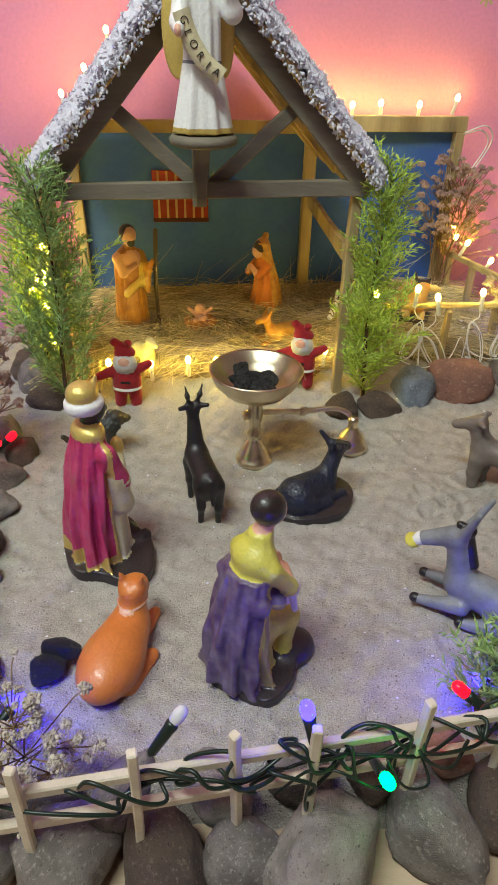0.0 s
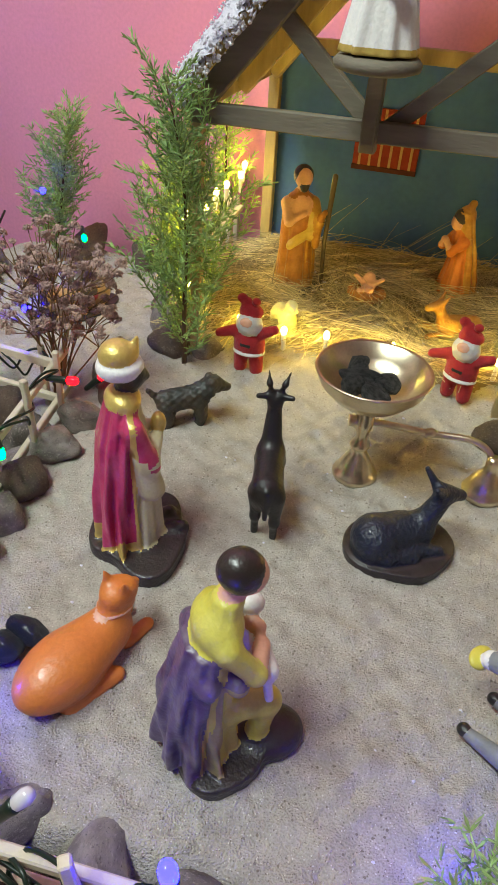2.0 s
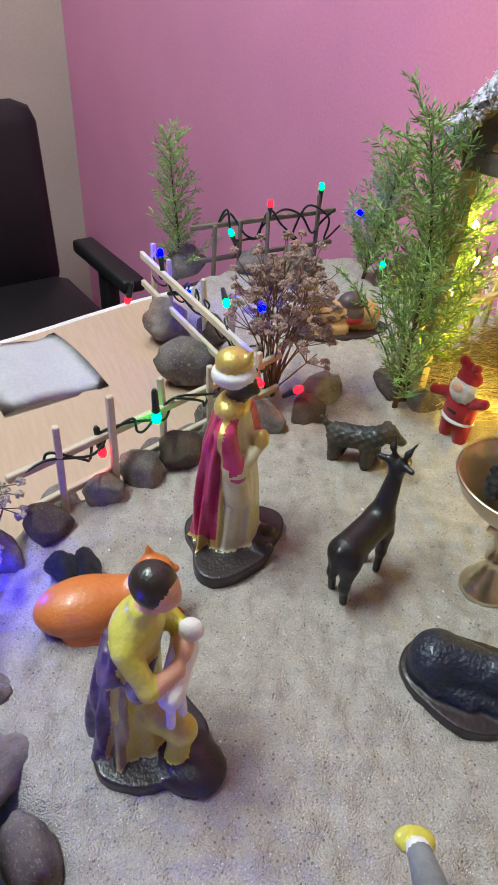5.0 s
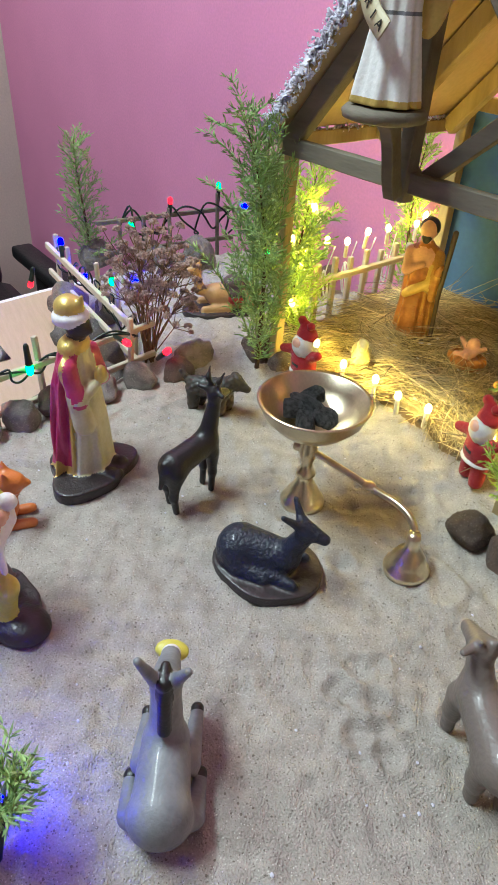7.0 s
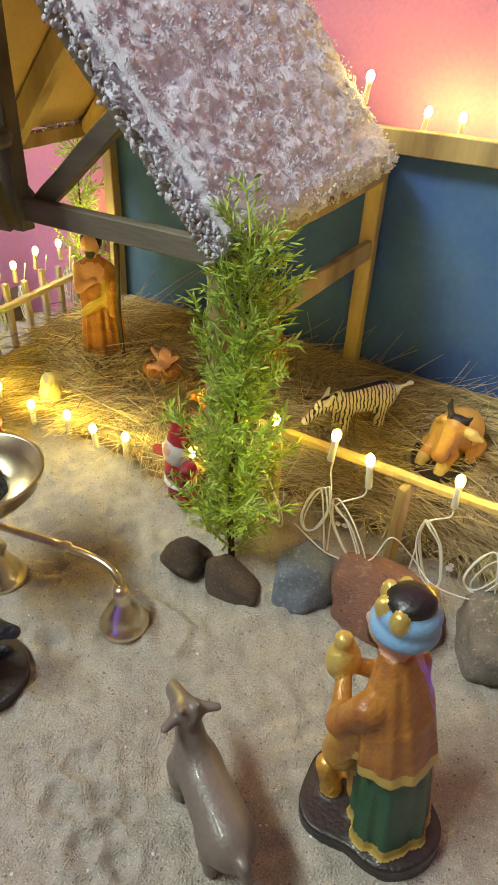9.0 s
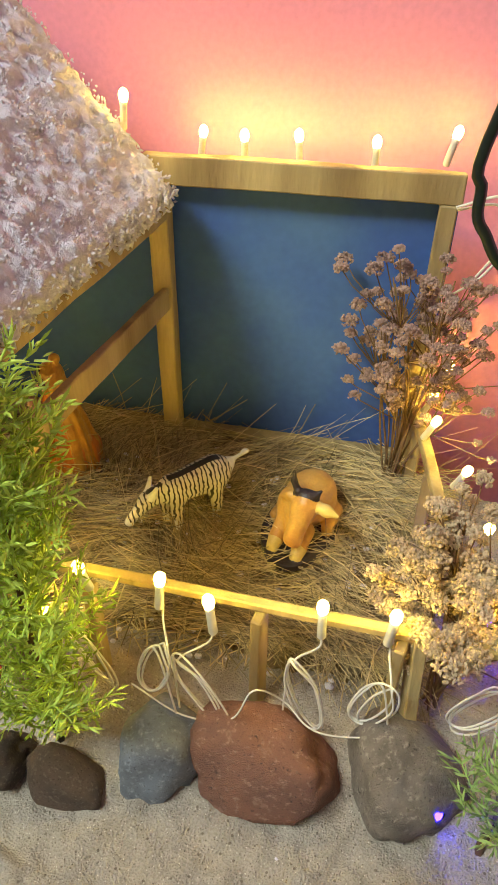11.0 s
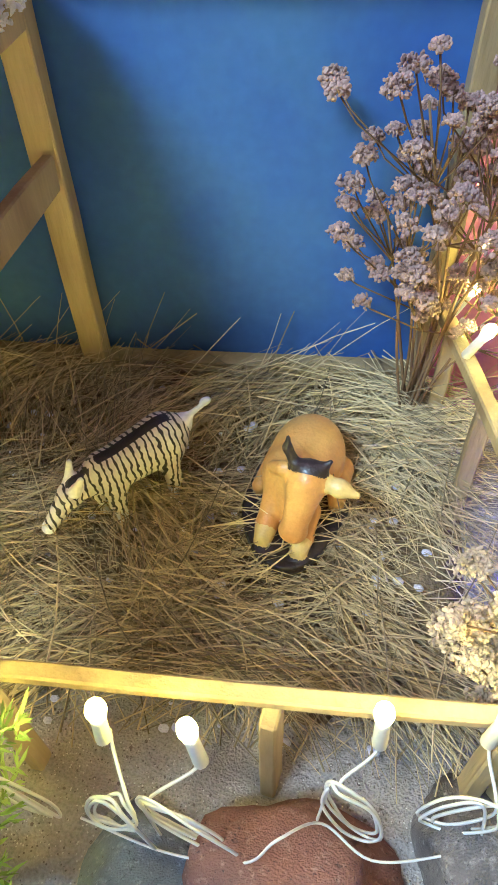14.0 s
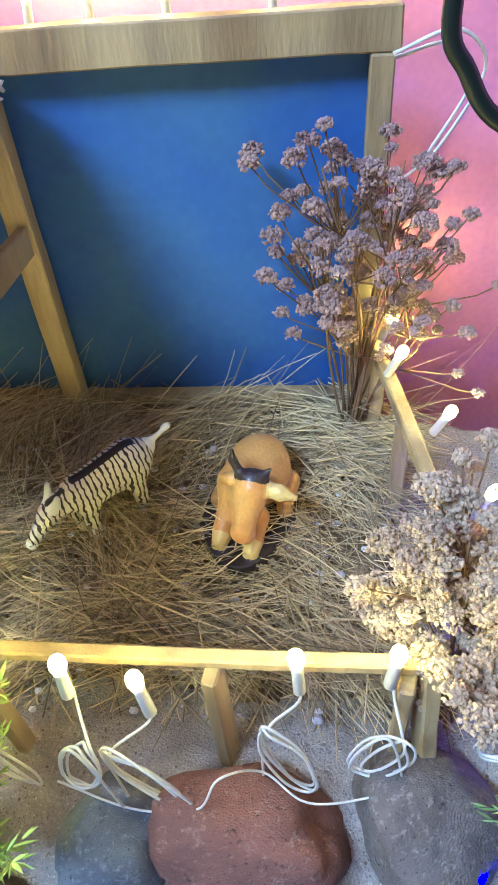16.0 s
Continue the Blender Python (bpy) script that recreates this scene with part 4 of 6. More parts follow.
def grey_donkey():
    v = [cap((0.0, -0.030, 0.022), (0, 0.006, 0.030), 0.0175, 0.0145, 0, 0.008), ell((0, -0.034, 0.018), (0.018, 0.014, 0.018), 0, 0.006), cap((0, 0.008, 0.034), (0, 0.016, 0.070), 0.011, 0.0088, 0, 0.006),
         cap((0, 0.016, 0.076), (0, 0.042, 0.062), 0.0092, 0.0062, 0, 0.005), ell((0, 0.046, 0.060), (0.0062, 0.006, 0.0056), 2, 0.002),
         cap((0.006, 0.012, 0.083), (0.014, 0.0, 0.108), 0.0042, 0.0024, 0), cap((-0.006, 0.012, 0.083), (-0.013, 0.004, 0.110), 0.0042, 0.0024, 0),
         cap((0, 0.000, 0.052), (0, 0.010, 0.082), 0.0042, 0.0042, 1, 0.002), cap((0, 0.008, 0.084), (0, 0.018, 0.087), 0.0042, 0.0030, 1, 0.002),
         cap((0.014, 0.0, 0.016), (0.017, 0.036, 0.010), 0.0075, 0.0042, 0), cap((-0.014, 0.0, 0.016), (-0.015, 0.034, 0.008), 0.0075, 0.0042, 0),
         ell((0.017, 0.040, 0.010), (0.0045, 0.0045, 0.0045), 1, 0.001), ell((-0.015, 0.038, 0.008), (0.0045, 0.0045, 0.0045), 1, 0.001),
         cap((0.018, -0.028, 0.010), (0.021, -0.006, 0.006), 0.0075, 0.0045, 0), ell((0.021, -0.001, 0.006), (0.0045, 0.005, 0.0045), 1, 0.001),
         cap((-0.018, -0.028, 0.010), (-0.021, -0.008, 0.006), 0.0075, 0.0045, 0), ell((-0.021, -0.003, 0.006), (0.0045, 0.005, 0.0045), 1, 0.001), ell((0.0, 0.052, 0.055), (0.011, 0.007, 0.0035), 3, 0.0005, (25, 10, 0))]
    return sculpt("donkey_figure", v, 0.00115, [GREY, BLACK, WHITE, LIME])


def standing_calf():
    v = [cap((0, -0.018, 0.040), (0, 0.014, 0.041), 0.0145, 0.0125, 0, 0.007), cap((0, 0.016, 0.044), (0, 0.026, 0.068), 0.0098, 0.0068, 0, 0.007), cap((0, 0.025, 0.072), (0, 0.041, 0.064), 0.0072, 0.0048, 0, 0.005),
         cap((0.006, 0.024, 0.075), (0.015, 0.020, 0.076), 0.0032, 0.002, 0), cap((-0.006, 0.024, 0.075), (-0.015, 0.020, 0.076), 0.0032, 0.002, 0),
         cap((0.003, 0.024, 0.077), (0.005, 0.021, 0.083), 0.0019, 0.001, 0), cap((-0.003, 0.024, 0.077), (-0.005, 0.021, 0.083), 0.0019, 0.001, 0), cap((0, -0.033, 0.046), (0.002, -0.036, 0.026), 0.003, 0.0022, 0)]
    for x, y in ((0.008, 0.014), (-0.008, 0.019), (0.008, -0.021), (-0.008, -0.016)):
        v += leg(x, y, 0.034, 0.0072, 0.0042, 0, 0.001)
    return sculpt("calf_figure", v, 0.0011, [TAUPE])


def standing_dog():
    v = [cap((0, -0.016, 0.024), (0, 0.010, 0.026), 0.0095, 0.0095, 0, 0.006), cap((0, 0.012, 0.030), (0, 0.022, 0.036), 0.0078, 0.0075, 0, 0.005), cap((0, 0.024, 0.036), (0, 0.034, 0.032), 0.006, 0.0038, 0, 0.004),
         cap((0.006, 0.020, 0.040), (0.009, 0.019, 0.031), 0.003, 0.002, 0), cap((-0.006, 0.020, 0.040), (-0.009, 0.019, 0.031), 0.003, 0.002, 0), cap((0, -0.024, 0.028), (0, -0.031, 0.036), 0.003, 0.002, 0)]
    for x, y in ((0.006, 0.010), (-0.006, 0.013), (0.006, -0.017), (-0.006, -0.014)):
        v += leg(x, y, 0.020, 0.0058, 0.0040, 0, 0.001)
    return sculpt("dog_figure", v, 0.0010, [DOG], grain=0.0009)


def lying_camel():
    v = [plate((0, 0.004, 0), 0.026, 0.052, 0.008, 2, seed=1.1, wob=0.04), cap((0, -0.026, 0.022), (0, 0.014, 0.024), 0.0165, 0.0145, 0, 0.006), ell((0, -0.008, 0.036), (0.013, 0.017, 0.013), 1, 0.003),
         ell((0, -0.008, 0.026), (0.0178, 0.018, 0.013), 1, 0.002), ell((0, -0.008, 0.024), (0.0180, 0.0195, 0.012), 3, 0.001),
         cap((0, 0.016, 0.026), (0, 0.036, 0.032), 0.0085, 0.0060, 0, 0.006), cap((0, 0.036, 0.032), (0, 0.040, 0.055), 0.0060, 0.0050, 0, 0.004), cap((0, 0.040, 0.058), (0, 0.055, 0.054), 0.0056, 0.0040, 0, 0.003),
         cap((0.004, 0.037, 0.062), (0.006, 0.035, 0.066), 0.002, 0.001, 0), cap((-0.004, 0.037, 0.062), (-0.006, 0.035, 0.066), 0.002, 0.001, 0),
         cap((0.014, 0.004, 0.012), (0.014, 0.032, 0.011), 0.006, 0.0045, 0), cap((-0.014, 0.004, 0.012), (-0.014, 0.032, 0.011), 0.006, 0.0045, 0), cap((0.015, -0.034, 0.012), (0.017, -0.008, 0.011), 0.007, 0.005, 0)]
    return sculpt("camel_figure", v, 0.0011, [CAMEL, SADDLE, BASE, REDPAINT])


def grazing_zebra():
    v = [cap((0, -0.022, 0.046), (0, 0.014, 0.040), 0.0158, 0.0128, 0, 0.007), cap((0, 0.018, 0.042), (0, 0.038, 0.036), 0.0095, 0.0065, 0, 0.007), cap((0, 0.040, 0.035), (0, 0.054, 0.020), 0.0066, 0.0042, 0, 0.005),
         cap((0.005, 0.036, 0.042), (0.008, 0.032, 0.052), 0.0028, 0.0018, 1), cap((-0.005, 0.036, 0.042), (-0.008, 0.032, 0.052), 0.0028, 0.0018, 1), ell((0, 0.056, 0.018), (0.0042, 0.0042, 0.0042), 1, 0.001),
         cap((0, -0.034, 0.052), (0.0, -0.050, 0.057), 0.0024, 0.0015, 1), ell((0.001, -0.053, 0.058), (0.0026, 0.004, 0.0026), 1, 0.001), cap((0, -0.036, 0.050), (0, -0.028, 0.050), 0.006, 0.008, 1, 0.004), cap((0, 0.000, 0.052), (0, 0.036, 0.044), 0.0025, 0.0025, 2, 0.001)]
    for x, y in ((0.007, 0.020), (-0.007, 0.014), (0.008, -0.026), (-0.008, -0.020)):
        v += leg(x, y, 0.036, 0.0078, 0.0038, 0, -0.002 if y < 0 else 0.001)

    def paint(p, s):
        return np.where((p[:, 2] < 0.012), 1, np.where((np.abs(p[:, 0]) < 0.0035) & (p[:, 2] > 0.046) & (p[:, 1] < 0.02) & (p[:, 1] > -0.028), 2, s))
    return sculpt("zebra_figure", v, 0.0010, [ZEBRA, WHITE, BLACK], paint)


OXPALE = gloss("pale_yellow_resin_paint", (0.72, 0.56, 0.20), 0.4, second=(0.66, 0.44, 0.12))


def lying_ox():
    v = [plate((0.003, 0.002, 0), 0.029, 0.043, 0.007, 1, seed=2.6, wob=0.04), ell((0.002, -0.016, 0.026), (0.0215, 0.027, 0.022), 0, 0.006), ell((0.006, 0.004, 0.031), (0.0165, 0.015, 0.018), 0, 0.006),
         ell((0.001, 0.018, 0.026), (0.009, 0.010, 0.017), 0, 0.006), cap((0.0, 0.012, 0.042), (-0.006, 0.019, 0.047), 0.0105, 0.0105, 0, 0.005),
         cap((-0.007, 0.021, 0.050), (-0.004, 0.036, 0.027), 0.0100, 0.0066, 0, 0.004), ell((-0.004, 0.036, 0.025), (0.0078, 0.0065, 0.0065), 0, 0.003), ell((-0.007, 0.019, 0.0575), (0.0088, 0.0058, 0.0048), 1, 0.002),
         cap((0.001, 0.018, 0.058), (0.006, 0.015, 0.065), 0.0030, 0.0024, 1, 0.002), cap((0.006, 0.015, 0.065), (0.006, 0.014, 0.072), 0.0024, 0.0010, 1, 0.002), cap((-0.013, 0.018, 0.058), (-0.017, 0.016, 0.063), 0.0026, 0.0012, 1),
         cap((-0.015, 0.020, 0.051), (-0.024, 0.021, 0.050), 0.0040, 0.0048, 2), cap((-0.024, 0.021, 0.050), (-0.033, 0.022, 0.049), 0.0048, 0.0018, 2, 0.002), cap((0.007, 0.018, 0.052), (0.015, 0.013, 0.045), 0.0042, 0.0028, 0),
         cap((0.012, 0.012, 0.026), (0.013, 0.028, 0.013), 0.0072, 0.0058, 0, 0.004), cap((-0.008, 0.016, 0.018), (-0.008, 0.030, 0.013), 0.0066, 0.0056, 0), cap((0.013, 0.028, 0.013), (0.013, 0.035, 0.011), 0.0054, 0.0050, 2), cap((-0.008, 0.030, 0.013), (-0.008, 0.037, 0.011), 0.0054, 0.0050, 2),
         cap((0.020, -0.022, 0.014), (0.025, 0.002, 0.012), 0.008, 0.005, 0), cap((-0.017, -0.022, 0.014), (-0.020, 0.0, 0.012), 0.008, 0.005, 0)]
    return sculpt("ox_figure", v, 0.0010, [OX, BASE, OXPALE])


def lying_deer():
    v = [cap((0, -0.016, 0.012), (0, 0.010, 0.013), 0.0105, 0.009, 0, 0.006), cap((0, 0.012, 0.016), (0, 0.020, 0.030), 0.006, 0.005, 0, 0.004), cap((0, 0.020, 0.032), (0, 0.030, 0.029), 0.0052, 0.0035, 0, 0.003),
         cap((0.004, 0.018, 0.036), (0.007, 0.015, 0.043), 0.0024, 0.001, 0), cap((-0.004, 0.018, 0.036), (-0.007, 0.015, 0.043), 0.0024, 0.001, 0),
         cap((0.008, 0.006, 0.006), (0.010, 0.030, 0.004), 0.0045, 0.003, 0), cap((-0.008, 0.006, 0.006), (-0.010, 0.028, 0.004), 0.0045, 0.003, 0), cap((0.010, -0.018, 0.007), (0.013, 0.002, 0.004), 0.005, 0.003, 0)]
    return sculpt("deer_figure", v, 0.0011, [ORANGE])


def small_lamb():
    v = [cap((0, -0.008, 0.015), (0, 0.006, 0.016), 0.0085, 0.008, 0, 0.004), cap((0, 0.008, 0.020), (0, 0.012, 0.028), 0.0055, 0.005, 0, 0.003), cap((0, 0.012, 0.030), (0, 0.019, 0.028), 0.005, 0.0035, 0, 0.003)]
    for x, y in ((0.005, 0.007), (-0.005, 0.007), (0.005, -0.010), (-0.005, -0.010)):
        v += leg(x, y, 0.012, 0.0045, 0.0032, 0, 0.0)
    return sculpt("lamb_figure", v, 0.0009, [CREAM], grain=0.0003)


def place(x, y, z, heading):
    """Pose of a figure that looks along the heading (dx, dy)."""
    return pose(x, y, z, 0, 0, math.degrees(math.atan2(-heading[0], heading[1])))


statue("king_statue", king_with_red_cloak(), place(-0.045, 0.414, -0.002, (0.70, 0.71)), "resin king statue in a crimson cloak and white turban", "statue", "wise men", 0.92)
statue("shepherd_statue", shepherd_with_lamb(), place(0.072, 0.316, -0.002, (0.72, 0.69)), "resin shepherd statue in yellow with a purple cloak, carrying a lamb", "statue", "", 0.86)
statue("king_statue", king_with_blue_turban(), place(0.347, 0.595, -0.003, (-0.99, 0.1)) @ pose(0, 0, 0, -6, 0, 0), "resin king statue with pale blue turban and green robe", "statue", "wise men", 0.94)
statue("father_statue", standing_father(), place(-0.102, 0.782, 0.024, (0.62, -0.78)), "gold and amber resin statue of a bearded man with a staff", "statue")
statue("mother_statue", kneeling_mother(), place(0.052, 0.850, 0.031, (-0.75, -0.55)), "orange and yellow resin statue of a kneeling woman", "statue")
statue("child_statue", child_in_crib(), place(-0.020, 0.788, 0.030, (-0.15, 1.0)), "small resin child lying in an amber crib on the hay", "statue")
statue("angel_statue", angel(), HUT @ pose(-0.003, -0.050, 0.2705, 0, 0, 188), "white resin angel with golden wings on the pedestal", "statue", "", 0.92)
doll = santa()
statue("santa_doll", doll, place(-0.075, 0.634, 0.008, (0.10, -1)), "red flocked doll with a white beard standing in the sand", "doll", "red dolls")
statue("santa_doll", doll, place(0.104, 0.690, 0.012, (-0.25, -0.97)), "red flocked doll with a white beard beside the green sprig", "doll", "red dolls")
statue("antelope_figurine", dark_antelope(), place(0.024, 0.478, 0.0, (-0.40, 0.92)), "black plastic antelope with upright horns standing on the sand", "figurine", "animals", 0.94)
statue("donkey_figurine", lying_donkey_on_base(), place(0.117, 0.497, -0.001, (0.74, 0.67)), "dark blue resin donkey lying on an oval base", "figurine", "animals")
statue("cat_figurine", orange_cat(), place(-0.008, 0.321, -0.003, (0.14, 0.99)), "orange painted cat lying on the sand, with a pink collar", "figurine", "animals", (0.95, 1.10, 0.76))
statue("donkey_figurine", grey_donkey(), place(0.222, 0.383, 0.0, (-0.90, 0.44)), "grey rubber donkey lying with long ears and a black mane", "figurine", "animals", 0.83)
statue("calf_figurine", standing_calf(), place(0.283, 0.534, -0.001, (-0.92, 0.39)), "grey-brown rubber calf standing on the sand", "figurine", "animals", (0.90, 1.10, 0.86))
statue("dog_figurine", standing_dog(), place(-0.084, 0.543, 0.0, (0.72, 0.69)), "dark shaggy dog standing on the sand", "figurine", "animals")
statue("camel_figurine", lying_camel(), place(-0.300, 0.660, -0.011, (-0.22, -0.97)), "tan camel lying down under a brown saddle with red trim", "figurine", "animals")
statue("zebra_figurine", grazing_zebra(), place(0.166, 0.838, 0.033, (-0.64, -0.77)), "striped plastic zebra grazing on the hay", "figurine", "animals", 0.8)
statue("ox_figurine", lying_ox(), place(0.245, 0.856, 0.036, (-0.03, -1)), "yellow-ochre ox lying on a dark base in the hay", "figurine", "animals", 0.83)
statue("lamb_figurine", small_lamb(), place(-0.071, 0.698, 0.024, (0.8, -0.6)), "small cream lamb beside the low light rail", "figurine", "animals")
statue("deer_figurine", lying_deer(), place(0.078, 0.768, 0.029, (-0.85, -0.5)), "orange painted deer lying on the hay behind the batten", "figurine", "animals")

# ---- stones ----
def stone_mesh(seed, sub=4):
    bm = bmesh.new()
    bmesh.ops.create_icosphere(bm, subdivisions=sub, radius=1)
    off = Vector((seed * 7.3, seed * 3.1, seed * 1.7))
    cuts = [(Vector(noise.random_unit_vector()), random.Random(seed * 31 + k).uniform(0.62, 0.9)) for k in range(7)]
    for v in bm.verts:
        d = v.co.normalized()
        r = 1 + 0.22 * noise.noise(d * 1.3 + off) + 0.10 * noise.noise(d * 3.1 + off) + 0.05 * noise.noise(d * 7 + off)
        for nrm, lim in cuts:
            q = d.dot(nrm) * r
            if q > lim:
                r *= 1 - 0.75 * (q - lim) / q
        v.co = d * r + d * 0.012 * noise.noise(d * 22 + off)
    me = bpy.data.meshes.new("stone")
    bm.to_mesh(me)
    bm.free()
    me.polygons.foreach_set("use_smooth", [True] * len(me.polygons))
    return me


STONES = [stone_mesh(k + 1) for k in range(7)]


def stone(i, x, y, z, rx, ry, rz, turn=0, material=None, label="rough grey river stone edging the sand", tilt=0):
    me = STONES[i % 7].copy()
    me.materials.append(material or STONE)
    ob = new("stone", me)
    ob.matrix_world = pose(x, y, z, tilt, tilt * 0.5, turn) @ Matrix.Diagonal((rx, ry, rz, 1))
    return tagged(ob, label, "stone", "edging stones")


BROWNSTONE = mat("brown_stone", (0.24, 0.165, 0.12), 0.8, second=(0.13, 0.095, 0.075), scale=1.9, amount=0.8, fine=42, bump=0.9, depth=0.010, vary=0.25)
for m_, sc, fi, dp in ((STONE, 1.9, 42.0, 0.010), (REDSTONE, 1.7, 42.0, 0.008), (BLUESTONE, 1.8, 42.0, 0.009)):
    tex = [q for q in m_.node_tree.nodes if q.bl_idname == "ShaderNodeTexNoise"]
    tex[0].inputs["Scale"].default_value, tex[1].inputs["Scale"].default_value = sc, fi
    [q for q in m_.node_tree.nodes if q.bl_idname == "ShaderNodeBump"][0].inputs["Distance"].default_value = dp
    [q for q in m_.node_tree.nodes if q.bl_idname == "ShaderNodeBump"][0].inputs["Strength"].default_value = 0.5


def grains(m, grades):
    """Mineral flecks on a stone, in units of its radius."""
    nt = m.node_tree
    b = nt.nodes["Principled BSDF"]
    tc = nt.nodes.new("ShaderNodeTexCoord")
    for sc, low, high, colour in grades:
        t = nt.nodes.new("ShaderNodeTexNoise")
        t.inputs["Scale"].default_value, t.inputs["Detail"].default_value, t.inputs["Roughness"].default_value = sc, 4, 0.65
        nt.links.new(tc.outputs["Object"], t.inputs["Vector"])
        r = nt.nodes.new("ShaderNodeMapRange")
        r.inputs["From Min"].default_value, r.inputs["From Max"].default_value = low, high
        nt.links.new(t.outputs["Fac"], r.inputs["Value"])
        mx = nt.nodes.new("ShaderNodeMix")
        mx.data_type = "RGBA"
        mx.inputs["B"].default_value = (*colour, 1)
        nt.links.new(b.inputs["Base Color"].links[0].from_socket, mx.inputs["A"])
        nt.links.new(r.outputs["Result"], mx.inputs["Factor"])
        nt.links.new(mx.outputs["Result"], b.inputs["Base Color"])


for m_, lightgrain, darkgrain in ((STONE, (0.38, 0.34, 0.30), (0.05, 0.042, 0.038)), (BROWNSTONE, (0.36, 0.28, 0.21), (0.055, 0.04, 0.033)), (REDSTONE, (0.40, 0.24, 0.18), (0.08, 0.045, 0.036)), (BLUESTONE, (0.36, 0.40, 0.46), (0.07, 0.075, 0.09))):
    grains(m_, ((11.0, 0.56, 0.70, lightgrain), (16.0, 0.58, 0.70, darkgrain), (4.0, 0.60, 0.74, lightgrain)))

stone(0, 0.150, 0.650, 0.008, 0.018, 0.017, 0.017, 20, BROWNSTONE, "small brown stone by the green sprig")
stone(1, 0.187, 0.658, 0.008, 0.023, 0.018, 0.017, -10, BROWNSTONE, "small brown stone by the green sprig")
stone(2, 0.227, 0.693, 0.012, 0.030, 0.026, 0.029, 35, BLUESTONE, "blue-grey flat-sided stone below the light rail")
stone(3, 0.279, 0.704, 0.014, 0.040, 0.031, 0.034, 5, REDSTONE, "large red-brown stone below the light rail")
stone(4, 0.348, 0.731, 0.012, 0.036, 0.032, 0.034, 50, STONE, "large dark grey stone below the light rail")
stone(5, 0.420, 0.735, 0.010, 0.034, 0.03, 0.03, 10)
for k, (x, y, z, rx, ry, rz) in enumerate([(-0.158, 0.634, 0.008, 0.026, 0.022, 0.022), (-0.122, 0.640, 0.008, 0.016, 0.014, 0.016), (-0.186, 0.668, 0.010, 0.024, 0.02, 0.03), (-0.205, 0.70, 0.01, 0.022, 0.02, 0.024),
                                           (-0.118, 0.345, 0.004, 0.017, 0.015, 0.014), (-0.128, 0.378, 0.006, 0.019, 0.017, 0.016), (-0.140, 0.415, 0.006, 0.020, 0.018, 0.016), (-0.150, 0.455, 0.006, 0.019, 0.02, 0.016), (-0.158, 0.498, 0.006, 0.020, 0.016, 0.015),
                                           (-0.157, 0.540, 0.004, 0.019, 0.016, 0.017), (-0.180, 0.565, 0.004, 0.024, 0.018, 0.02), (-0.196, 0.470, -0.014, 0.024, 0.022, 0.022), (-0.232, 0.487, -0.010, 0.020, 0.02, 0.022), (-0.292, 0.475, -0.010, 0.032, 0.024, 0.026),
                                           (-0.388, 0.480, -0.010, 0.029, 0.022, 0.026), (-0.345, 0.522, -0.008, 0.026, 0.02, 0.018), (-0.166, 0.405, -0.016, 0.02, 0.016, 0.016), (-0.172, 0.440, -0.016, 0.02, 0.02, 0.018),
                                           (-0.098, 0.300, 0.002, 0.019, 0.018, 0.018), (-0.128, 0.312, -0.014, 0.018, 0.018, 0.018), (-0.082, 0.262, -0.004, 0.022, 0.018, 0.02)]):
    stone(k, x, y, z, rx, ry, rz, k * 47, BROWNSTONE if k % 3 == 0 else STONE)
for k, (x, y, z, rx, ry, rz) in enumerate([(-0.462, 0.690, 0.0, 0.028, 0.022, 0.030), (-0.445, 0.660, -0.004, 0.022, 0.018, 0.018), (-0.492, 0.640, -0.006, 0.03, 0.02, 0.018), (-0.400, 0.800, 0.0, 0.046, 0.02, 0.024), (-0.320, 0.815, 0.0, 0.036, 0.018, 0.022), (-0.540, 0.56, -0.012, 0.03, 0.03, 0.022)]):
    stone(k + 2, x, y, z, rx, ry, rz, k * 33, BROWNSTONE if k in (3, 4) else STONE, "dark stone at the back edge of the sand")
for k, (x, y, z, rx, ry, rz) in enumerate([(-0.062, 0.205, -0.016, 0.030, 0.024, 0.024), (-0.012, 0.208, -0.014, 0.034, 0.026, 0.025), (0.040, 0.206, -0.014, 0.032, 0.024, 0.022), (0.082, 0.213, -0.016, 0.022, 0.02, 0.02), (0.122, 0.211, -0.012, 0.040, 0.028, 0.028), (0.182, 0.236, -0.012, 0.030, 0.026, 0.026), (0.226, 0.255, -0.010, 0.03, 0.026, 0.026),
                                           (0.012, 0.236, -0.004, 0.026, 0.015, 0.016), (0.062, 0.244, -0.004, 0.028, 0.015, 0.016), (0.110, 0.253, -0.004, 0.022, 0.015, 0.017), (0.150, 0.264, -0.004, 0.022, 0.016, 0.017), (0.190, 0.276, -0.004, 0.020, 0.015, 0.016), (-0.036, 0.230, -0.006, 0.024, 0.016, 0.014), (0.262, 0.290, -0.006, 0.03, 0.024, 0.024)]):
    stone(k + 3, x, y, z, rx, ry, rz, k * 61, REDSTONE if k == 11 else (BROWNSTONE if k % 4 == 2 else STONE))

